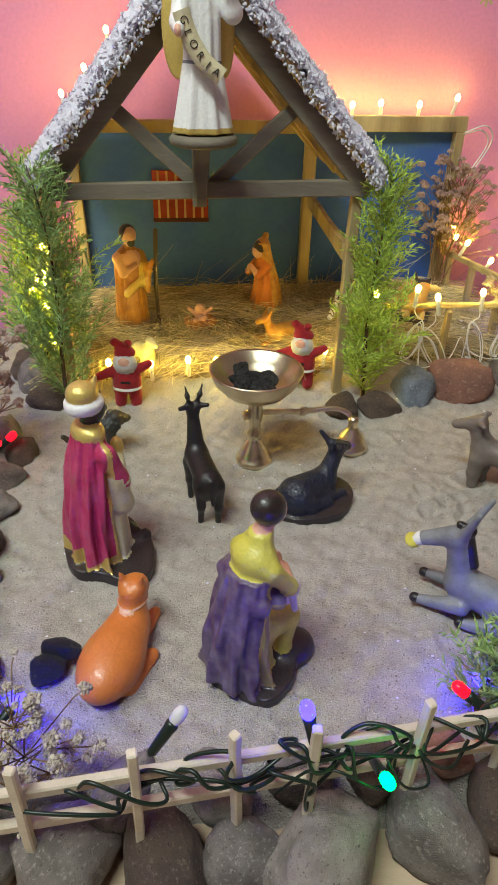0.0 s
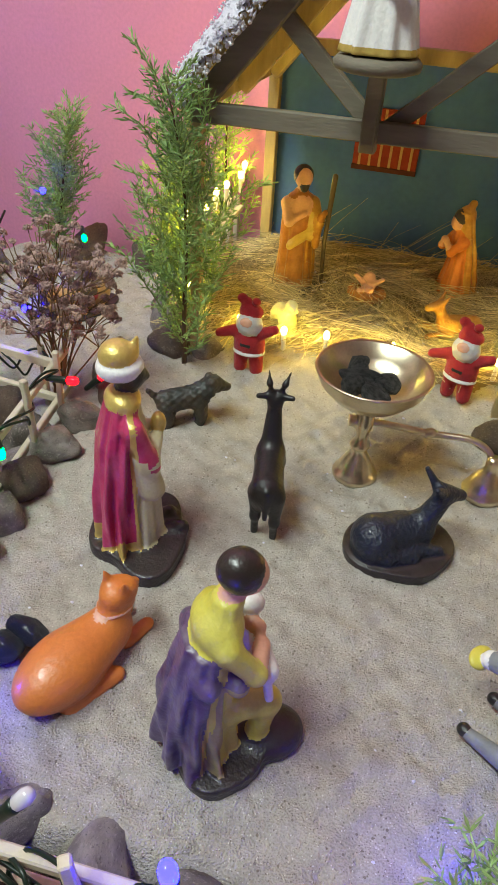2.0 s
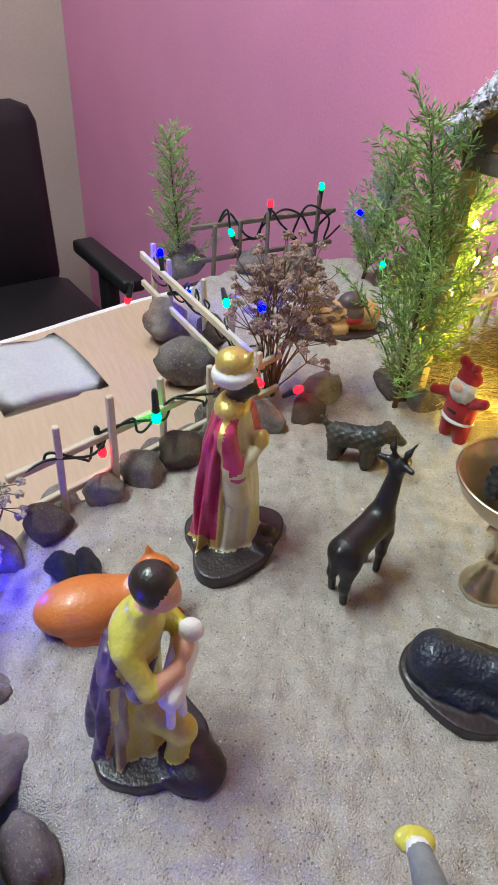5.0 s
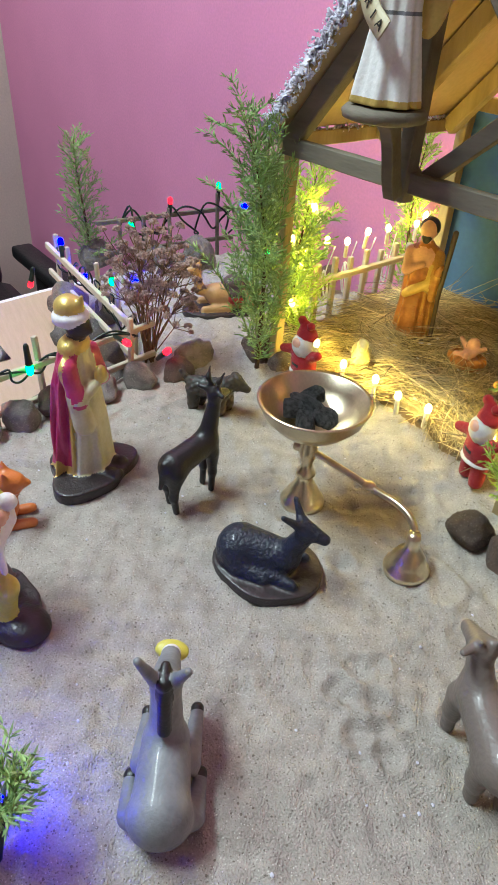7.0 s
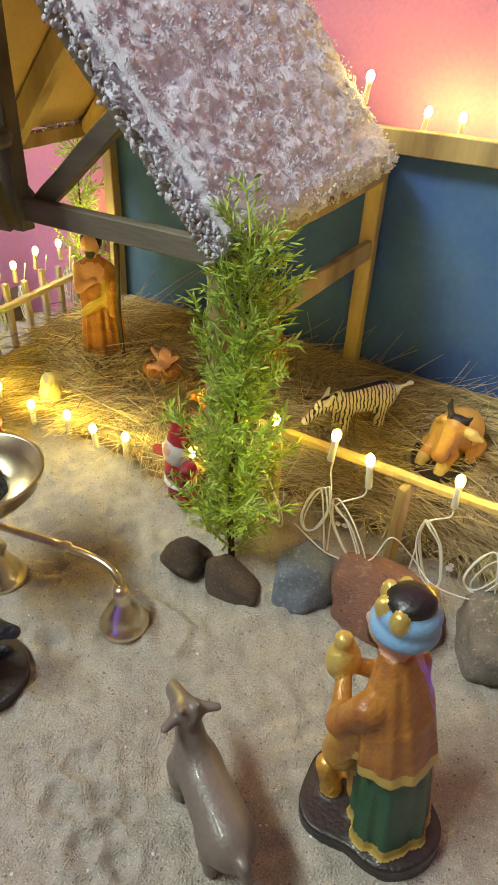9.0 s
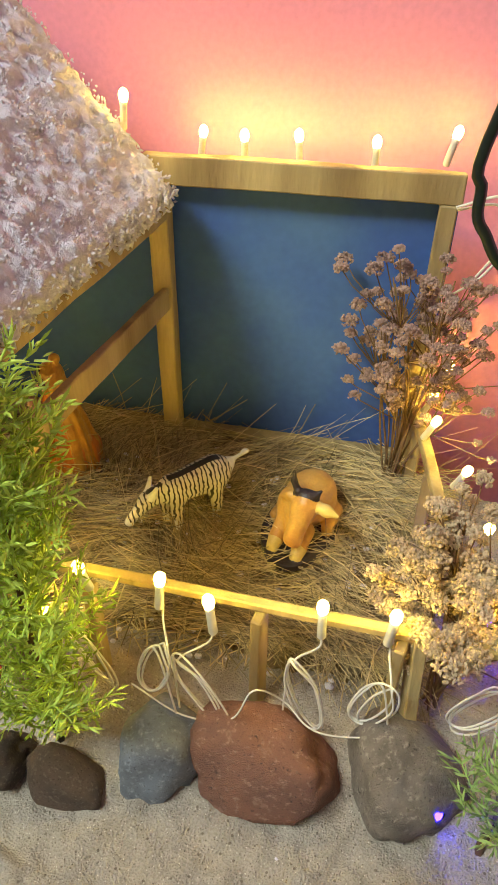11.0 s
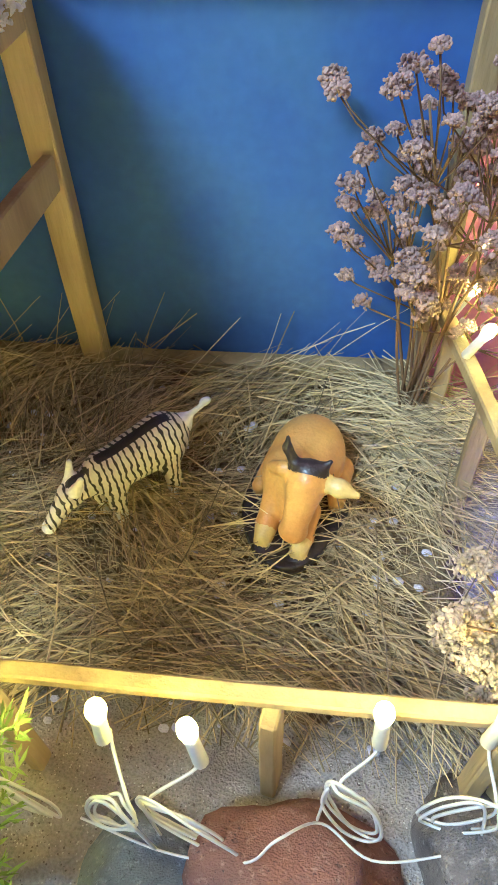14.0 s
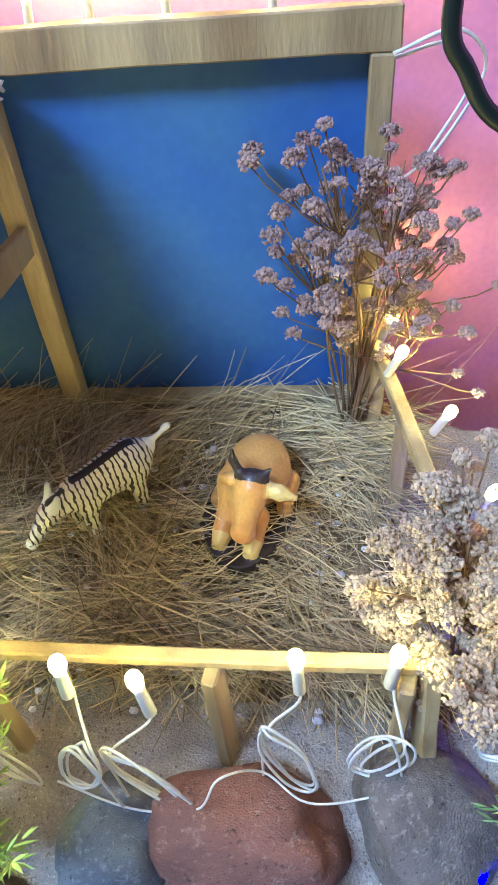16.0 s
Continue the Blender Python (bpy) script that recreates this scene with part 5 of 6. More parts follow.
# ---- hay ----
bed = bmesh.new()
NU, NV = 110, 60
bv = []
for i in range(NU + 1):
    for j in range(NV + 1):
        lx = -0.172 + 0.53 * i / NU
        front = 0.018 + 0.026 * float(ease(0.11, 0.16, lx))
        ly = front + (0.240 - front) * j / NV
        w = hut(lx, ly)
        edge = min(1, min(i, NU - i, j, 99) / 4)
        z = float(ground(w.x, w.y)) - 0.004 + edge * (0.006 + 0.018 * float(ease(0.0, 0.2, ly)) + 0.004 * noise.noise(Vector((lx * 40, ly * 40, 0))) + 0.003 * noise.noise(Vector((lx * 130, ly * 130, 3))))
        bv.append(bed.verts.new((w.x, w.y, z)))
for i in range(NU):
    for j in range(NV):
        a = i * (NV + 1) + j
        bed.faces.new((bv[a], bv[a + NV + 1], bv[a + NV + 2], bv[a + 1]))
tagged(link("hay_litter", bed, HAYBED), "brown trodden hay litter under the straw", "hay", kind="structure")


def strands(n, spot, seed, lift=0.010):
    """Bent straws of three flat sides."""
    rnd = random.Random(seed)
    vs, fs = [], []
    for _ in range(n):
        lx, ly, up = spot(rnd)
        w = hut(lx, ly)
        base = float(ground(w.x, w.y)) + 0.003 + 0.005 * max(0.0, noise.noise(Vector((lx * 26, ly * 26, 2)))) + 0.018 * float(ease(0.0, 0.2, ly))
        flow = 2.6 * noise.noise(Vector((lx * 11, ly * 13, 7)))
        th = flow + rnd.gauss(0.0, 0.42) + radians(YAW) + (math.pi / 2 if rnd.random() < 0.10 else 0)
        ln = rnd.uniform(0.025, 0.085)
        rise = rnd.uniform(-0.1, 0.16) if not up else rnd.uniform(0.4, 1.1)
        bend = rnd.gauss(0, 0.35)
        r = rnd.uniform(0.00018, 0.00044)
        p = Vector((w.x, w.y, base + abs(rnd.gauss(0, lift)) * (0.7 if not up else 0.3)))
        p = p - Vector((math.cos(th), math.sin(th), 0)) * ln * (0.5 if not up else 0)
        b0 = len(vs)
        for k in range(4):
            a = th + bend * (k / 3 - 0.5)
            d = Vector((math.cos(a), math.sin(a), rise - 0.25 * (k / 3) * (1 if rise > 0 else -1)))
            side = Vector((-math.sin(a), math.cos(a), 0))
            rr = r * (1 - 0.5 * k / 3)
            q = p.copy()
            q.z = max(q.z, base - 0.002)
            vs += [q + side * rr, q - side * rr, q + Vector((0, 0, rr * 1.5))]
            p = p + d * (ln / 3)
        for k in range(3):
            c = b0 + 3 * k
            for u in range(3):
                fs.append((c + u, c + (u + 1) % 3, c + 3 + (u + 1) % 3, c + 3 + u))
    me = bpy.data.meshes.new("hay")
    me.from_pydata([tuple(v) for v in vs], [], fs)
    me.materials.append(HAY)
    return me


def island(m, low=0.6, high=1.35):
    """Varies a material's brightness from piece to piece of one mesh."""
    nt = m.node_tree
    g = nt.nodes.new("ShaderNodeNewGeometry")
    r = nt.nodes.new("ShaderNodeMapRange")
    r.inputs["To Min"].default_value, r.inputs["To Max"].default_value = low, high
    nt.links.new(g.outputs["Random Per Island"], r.inputs["Value"])
    h = [q for q in nt.nodes if q.bl_idname == "ShaderNodeHueSaturation"][0]
    nt.links.new(r.outputs["Result"], h.inputs["Value"])


island(HAY, 0.35, 1.6)


def hay_spot(rnd):
    lx = rnd.uniform(-0.165, 0.356)
    ly = rnd.uniform(0.024, 0.228)
    up = ly > 0.19 and rnd.random() < 0.025
    for _ in range(3):
        if noise.noise(Vector((lx * 26, ly * 26, 2))) > -0.12:
            break
        lx, ly = rnd.uniform(-0.165, 0.345), rnd.uniform(0.024, 0.228)
    if rnd.random() < 0.18:
        ly = 0.225 - abs(rnd.gauss(0, 0.03))
    return lx, max(0.024 + 0.036 * float(ease(0.10, 0.16, lx)), ly), up


tagged(new("hay", strands(12500, hay_spot, 11)), "dry yellow-brown hay strewn over the stable floor", "hay", kind="stuff")
tagged(new("hay", strands(26, lambda r: (r.uniform(0.0, 0.33), r.uniform(0.205, 0.232), True), 12)), "loose straws standing against the blue board", "hay", kind="stuff")

# ---- light strings ----
def fairy_light(m, label="warm white fairy light on a white socket", length=0.016):
    ob = thing("fairy_light", m, label, "fairy light", "warm fairy lights")
    part("bulb", move(lathe([(0.0009, 0), (0.0024, 0.001), (0.0030, 0.0035), (0.0026, 0.0062), (0.0012, 0.0078), (0.0003, 0.0081)], 12), pose(0, 0, length)), WARM, ob, "glowing warm bulb")
    part("socket", lathe([(0.0016, 0), (0.0024, 0.001), (0.0022, length - 0.002), (0.0026, length), (0.0018, length + 0.0012)], 10), WHITEWIRE, ob)
    return ob


LIGHT = fairy_light(pose(0.178, 0.712, 0.094, 12, -4, 0))


def light_at(x, y, z, rx=0.0, ry=0.0):
    """A copy with its bulb about at the given place."""
    m = pose(x, y, z, rx, ry, 0)
    return copy_thing(LIGHT, m @ Matrix.Translation((0, 0, -0.020)))


for x, y, z, rx, ry in ((0.220, 0.714, 0.119, -4, 3), (0.243, 0.719, 0.109, -6, -10), (0.294, 0.738, 0.110, -5, -4), (0.327, 0.747, 0.110, -4, 4), (0.376, 0.765, 0.112, -5, 8)):
    light_at(x, y, z, rx, ry)
for x, y, z in ((-0.102, 0.665, 0.040), (-0.057, 0.668, 0.039), (-0.018, 0.677, 0.042), (0.012, 0.680, 0.041), (0.041, 0.690, 0.042), (0.093, 0.714, 0.040), (0.130, 0.722, 0.040)):
    light_at(x, y, z, random.uniform(-6, 6), random.uniform(-6, 6))
for ly, z in ((0.058, 0.107), (0.091, 0.110), (0.122, 0.104), (0.153, 0.110), (0.186, 0.109), (0.235, 0.107), (0.249, 0.115)):
    p = hut(-0.18, ly, z)
    light_at(p.x, p.y, p.z, random.uniform(-9, 9), random.uniform(-4, 12))
for lx, z, ry in ((0.169, 0.266, 10), (0.197, 0.265, 1), (0.233, 0.267, -4), (0.283, 0.266, 0), (0.331, 0.274, 12)):
    p = hut(lx, BY + 0.019, z)
    light_at(p.x, p.y, p.z, random.uniform(-4, 4), ry)
for lx, z, ry in ((0.129, 0.290, 8), (-0.150, 0.276, -8), (-0.122, 0.302, -8), (-0.094, 0.338, -6)):
    p = hut(lx, F1 + 0.006, z)
    light_at(p.x, p.y, p.z, random.uniform(-4, 4), ry)
tagged(link("cable", tube(spline([hut(lx, F1 + 0.006, z) for lx, z in ((0.136, 0.262), (0.129, 0.268), (0.10, 0.292), (0.06, 0.330), (0.0, 0.394), (-0.06, 0.336), (-0.094, 0.312), (-0.122, 0.279), (-0.150, 0.254))], 6), 0.0008, 5), WHITEWIRE), "white cord of the fairy lights along the roof's back edge", "cord", "white cords")
for lx, ly, z in ((0.346, 0.223, 0.112), (0.347, 0.186, 0.115), (0.355, 0.258, 0.118), (0.369, 0.157, 0.100), (0.378, 0.10, 0.105), (0.392, 0.06, 0.108)):
    p = hut(lx, ly, z)
    light_at(p.x, p.y, p.z, 10, 20)
for lx, ly, z in ((-0.160, 0.03, 0.060), (-0.165, 0.045, 0.095), (-0.158, 0.02, 0.130), (-0.162, 0.05, 0.155)):
    p = hut(lx, ly, z)
    light_at(p.x, p.y, p.z, 30, 10)


def wire(points, r, material, label, name="cable", n=7):
    return tagged(link(name, tube(spline(points, n), r, 5), material), label, "cord")


def loops(cx, cy, z, size, seed, turn=0.0):
    """Long slack loops of cord, one inside the other."""
    rnd = random.Random(seed)
    pts = []
    lean = turn * 0.45 + rnd.uniform(-0.25, 0.25)
    for k in range(3):
        s, w = size * rnd.uniform(0.85, 1.25), size * rnd.uniform(0.22, 0.42)
        o = rnd.uniform(-0.003, 0.003)
        for a in (80, 20, -40, -88, -140, -200, -250):
            u, v = w * math.cos(radians(a)) + o, s * math.sin(radians(a))
            pts.append((cx + u + lean * v, cy - 0.004 - 0.0012 * k + rnd.uniform(-0.001, 0.001), z + v - lean * u))
    return pts


for k, (x, y, z) in enumerate(((0.220, 0.714, 0.119), (0.243, 0.719, 0.109), (0.376, 0.765, 0.112), (0.294, 0.738, 0.110), (0.327, 0.747, 0.110), (0.178, 0.712, 0.114))):
    hang = loops(x, y - 0.008, z - 0.054, 0.021, k + 3, (-1) ** k)
    tagged(link("cable", tube(spline([(x, y + 0.001, z - 0.018), (x + 0.001, y - 0.002, z - 0.027)] + hang + [(x + 0.012 * (-1) ** k, y - 0.014, z - 0.086)], 6), 0.0006, 5), WHITEWIRE), "slack white cord looped below the fairy light", "cord", "white cords")
wire([(0.205, 0.700, 0.045), (0.235, 0.700, 0.036), (0.262, 0.703, 0.046), (0.272, 0.708, 0.070), (0.284, 0.720, 0.052), (0.302, 0.716, 0.044), (0.325, 0.725, 0.040), (0.345, 0.735, 0.046)], 0.0005, WHITEWIRE, "white cord running between the fairy lights")
for k, ly in enumerate((0.075, 0.107, 0.14, 0.17, 0.205)):
    p = hut(-0.183, ly, 0.058)
    tagged(link("cable", tube(spline([(p.x, p.y, 0.10)] + loops(p.x - 0.004, p.y, 0.055, 0.016, k + 30), 5), 0.0007, 5), WHITEWIRE), "slack white cord looped on the balusters", "cord", "white cords")
wire([hut(0.336, BY - 0.01, 0.238), hut(0.362, BY - 0.01, 0.246), hut(0.378, BY, 0.228), hut(0.362, BY, 0.195), hut(0.346, BY, 0.18)], 0.0009, WHITEWIRE, "white cord looped at the board's corner")
wire([hut(0.337, BY - 0.008, 0.236), hut(0.360, BY - 0.006, 0.240), hut(0.373, BY, 0.224), hut(0.356, BY, 0.19)], 0.0009, WHITEWIRE, "white cord looped at the board's corner")
wire([hut(0.60, 0.10, 1.9), hut(0.46, 0.10, 0.70), hut(0.345, 0.10, 0.34), hut(0.336, 0.10, 0.28), hut(0.342, 0.10, 0.263), hut(0.352, 0.10, 0.251), hut(0.372, 0.10, 0.247), hut(0.44, 0.10, 0.27), hut(0.56, 0.12, 0.40), hut(0.75, 0.14, 1.9)], 0.0026, GREENWIRE, "black cable hanging in a slack bend from the ceiling", "hanging_cable")

# ---- rails of the stable yard ----
rail = thing("light_rail", pose(0, 0, 0), "pale pine rail on short posts along the hay", "rail")
part("top_rail", batten((0.154, 0.719, 0.095), (0.376, 0.763, 0.091), 0.006, 0.0052, 0.0006), WOOD, rail, smooth=False)
for x, y, w in ((0.262, 0.748, 0.012), (0.332, 0.760, 0.010), (0.172, 0.728, 0.008)):
    part("post", batten((x, y - 0.010, 0.012), (x, y - 0.010, 0.088), w, 0.006, 0.0005), WOOD, rail, smooth=False)
part("brace", batten((0.345, 0.745, 0.015), (0.338, 0.758, 0.094), 0.007, 0.010, 0.0005), WOOD, rail, smooth=False)
side = thing("light_rail", pose(0, 0, 0), "pale pine rail beside the dried flowers", "rail")
a, b = hut(0.365, 0.05, 0.098), hut(0.336, 0.232, 0.092)
part("top_rail", batten(a, b, 0.007, 0.007, 0.0006), WOOD, side, smooth=False)
for q in (0.25, 0.6, 0.9):
    c = a.lerp(b, q)
    part("post", batten((c.x, c.y, 0.012), (c.x, c.y, 0.092), 0.008, 0.008, 0.0005), WOOD, side, smooth=False)
low = thing("floor_rail", pose(0, 0, 0), "low pine batten along the front of the hay", "rail")
part("batten", batten((-0.118, 0.675, 0.016), (0.150, 0.733, 0.020), 0.008, 0.016, 0.0006), WOOD, low, smooth=False)
bal = thing("baluster_fence", HUT.copy(), "cream baluster fence at the side of the stable", "fence")
part("top_rail", batten((-0.178, 0.03, 0.064), (-0.178, 0.236, 0.070), 0.007, 0.006, 0.0004), PALEWOOD, bal, smooth=False)
part("bottom_rail", batten((-0.178, 0.03, 0.014), (-0.178, 0.236, 0.016), 0.007, 0.006, 0.0004), PALEWOOD, bal, smooth=False)
for k in range(9):
    y = 0.036 + 0.0245 * k
    part("baluster", batten((-0.182, y, 0.004), (-0.182, y, 0.084 + 0.004 * (k % 2)), 0.006, 0.0055, 0.0004, seed=k), PALEWOOD, bal, smooth=False)


def stick_fence(posts, height, z0, rails, label, extra=0.012, wood=None):
    """Sticks joined by two rails."""
    f = thing("stick_fence", pose(0, 0, 0), label, "fence", "stick fences")
    for k, (x, y, h) in enumerate(posts):
        part("post", batten((x, y, z0 - 0.012), (x + 0.002 * math.sin(k * 2.1), y + 0.002 * math.cos(k * 1.3), z0 + h), 0.0052, 0.0048, 0.0004, seed=k), wood or PALEWOOD, f, smooth=False)
    for r, w in rails:
        a, b = Vector((*posts[0][:2], z0 + r)), Vector((*posts[-1][:2], z0 + r))
        d = (b - a).normalized()
        n = Vector((-d.y, d.x, 0)) * 0.005
        part("rail", batten(a - d * extra + n, b + d * extra + n, 0.005, w, 0.0005, seed=r * 100), wood or PALEWOOD, f, smooth=False)
    return f


stick_fence([(-0.022, 0.198, 0.074), (0.028, 0.211, 0.076), (0.076, 0.224, 0.079), (0.112, 0.231, 0.077), (0.164, 0.246, 0.079), (0.214, 0.260, 0.072)], 0.05, 0.0, [(0.050, 0.006), (0.024, 0.006)], "cream stick fence along the front stones", 0.05)
stick_fence([(-0.112, 0.315, 0.074), (-0.128, 0.357, 0.080), (-0.151, 0.404, 0.070), (-0.158, 0.446, 0.069), (-0.177, 0.495, 0.062)], 0.075, 0.0, [(0.044, 0.006), (0.010, 0.006)], "cream stick fence along the side of the sand", 0.035)
stick_fence([(-0.205, 0.508, 0.062), (-0.270, 0.511, 0.076), (-0.340, 0.511, 0.066), (-0.392, 0.490, 0.070), (-0.438, 0.484, 0.072)], 0.07, -0.010, [(0.052, 0.008), (0.018, 0.007)], "cream stick fence crossing the table's end", 0.02)
stick_fence([(-0.505, 0.585, 0.064), (-0.507, 0.622, 0.068), (-0.503, 0.662, 0.076), (-0.515, 0.742, 0.088)], 0.08, -0.015, [(0.062, 0.006), (0.018, 0.006)], "thin brown stick fence below the pink wall", 0.03, GREYWOOD)

LEDS = {c: glow("led_" + c, rgb, s) for c, rgb, s in (("blue", (0.003, 0.0012, 1.0), 150.0), ("green", (0.0, 1.0, 0.07), 12.0), ("red", (1.0, 0.0, 0.004), 10.0))}
CLEAR = mat("clear_unlit_bulb", (0.62, 0.60, 0.66), 0.12, second=(0.5, 0.5, 0.55), scale=60, amount=0.3, fine=300, bump=0.0, coat=0.6)


def led_light(x, y, z, colour, aim=(0, 0, 1)):
    m = Matrix.Translation((x, y, z)) @ Vector(aim).to_track_quat("Z", "Y").to_matrix().to_4x4()
    ob = thing("led_light", m, colour + " light in a dark green socket on the cord" if colour != "clear" else "unlit clear light in a dark green socket", "string light", "coloured string lights")
    part("bulb", move(lathe([(0.0026, 0), (0.0033, 0.0012), (0.0035, 0.006), (0.0027, 0.0086), (0.0008, 0.0098)], 12), pose(0, 0, -0.004)), CLEAR if colour == "clear" else LEDS[colour], ob, "faceted " + colour + " bulb")
    part("socket", move(lathe([(0.0012, -0.020), (0.0024, -0.018), (0.0030, -0.004), (0.0034, -0.0015), (0.0028, 0.0)], 12), pose(0, 0, -0.0035)), GREENWIRE, ob)
    return ob


for x, y, z, c, aim in ((0.047, 0.231, 0.076, "clear", (0.6, 0.5, 0.8)), (0.107, 0.236, 0.080, "blue", (-0.2, 0.1, 1)), (0.148, 0.228, 0.042, "green", (0.2, -0.8, 0.5)), (0.193, 0.280, 0.046, "red", (-0.8, 0.4, 0.4)),
                        (-0.156, 0.526, 0.030, "red", (0.6, 0.2, 0.6)), (-0.132, 0.392, 0.050, "green", (0.1, 0.0, -1)), (-0.131, 0.349, 0.030, "red", (0.0, 0.1, -1)), (-0.150, 0.484, 0.050, "red", (0.9, 0.2, 0.1)),
                        (-0.284, 0.511, 0.055, "green", (0.9, -0.2, -0.2)), (-0.410, 0.485, 0.060, "blue", (-0.6, 0.1, 0.8)), (-0.388, 0.440, 0.022, "red", (-0.3, -0.2, -1)), (-0.389, 0.722, 0.090, "blue", (0.5, -0.5, 0.3)),
                        (-0.350, 0.738, 0.040, "green", (0.6, -0.6, -0.2)), (-0.515, 0.742, 0.082, "green", (0, 0, 1)), (-0.503, 0.662, 0.070, "red", (0.1, 0, 1)), (-0.46, 0.59, 0.055, "green", (0.3, -0.4, 0.8)),
                        (0.367, 0.714, 0.020, "blue", (-0.4, -0.6, 0.6)), (0.214, 0.306, 0.022, "blue", (-0.5, 0.2, 0.5)), (-0.225, 0.520, 0.075, "blue", (0.5, -0.5, 0.3)), (-0.37, 0.50, 0.03, "blue", (0.5, 0.5, 0.2)), (-0.05, 0.262, 0.03, "blue", (0.3, 0.5, 0.2)), (0.372, 0.835, 0.03, "blue", (-0.5, 0.1, 0.6))):
    led_light(x, y, z, c, aim)


def fence_cord(start, end, z, seed, swing=0.018, turns=9, r=0.0011, label="dark green light cord wound round the fence"):
    rnd = random.Random(seed)
    a, b = Vector((*start, z)), Vector((*end, z))
    n = Vector((-(b - a).y, (b - a).x, 0)).normalized()
    pts = []
    for k in range(turns * 3 + 1):
        t = k / (turns * 3)
        an = k * 1.55 + rnd.uniform(-0.5, 0.5)
        pts.append(a.lerp(b, t) + n * (0.006 * math.cos(an) + rnd.uniform(-0.002, 0.002)) + Vector((0, 0, swing * math.sin(an) * rnd.uniform(0.3, 1.0))) + (b - a).normalized() * rnd.uniform(-0.012, 0.012))
    return wire(pts, r, GREENWIRE, label, n=6)


for s in range(4):
    fence_cord((-0.03 + 0.02 * s, 0.196 + 0.005 * s), (0.23, 0.266), 0.040 + 0.004 * s, 40 + s, 0.012, 5 + s)
for s in range(2):
    fence_cord((-0.105, 0.30), (-0.18, 0.50), 0.045, 50 + s, 0.010, 5)
    fence_cord((-0.19, 0.508), (-0.45, 0.487), 0.035, 54 + s, 0.022, 6 + s)
fence_cord((-0.508, 0.58), (-0.515, 0.78), 0.035, 60, 0.034, 4, 0.0016)
fence_cord((-0.508, 0.58), (-0.515, 0.78), 0.040, 64, 0.028, 3, 0.0016)
fence_cord((0.09, 0.225), (0.19, 0.252), 0.036, 71, 0.020, 4)
fence_cord((0.10, 0.224), (0.17, 0.244), 0.030, 72, 0.022, 4, 0.0008)

# ---- cypress sprigs ----
def leaf_material(name, colour, second):
    m = mat(name, colour, 0.5, second=second, scale=25, amount=0.6, fine=300, bump=0.0, spec=0.3)
    island(m, 0.65, 1.45)
    m.node_tree.nodes["Principled BSDF"].inputs["Subsurface Weight"].default_value = 0.12
    m.node_tree.nodes["Principled BSDF"].inputs["Subsurface Radius"].default_value = (0.002, 0.004, 0.001)
    return m


LEAF = leaf_material("green_cypress_scale", (0.42, 0.55, 0.10), (0.25, 0.39, 0.07))
DULL = leaf_material("dull_cypress_scale", (0.29, 0.42, 0.14), (0.17, 0.28, 0.10))
BARK = mat("brown_twig_bark", (0.11, 0.065, 0.035), 0.8, scale=120, fine=600, bump=0.5)


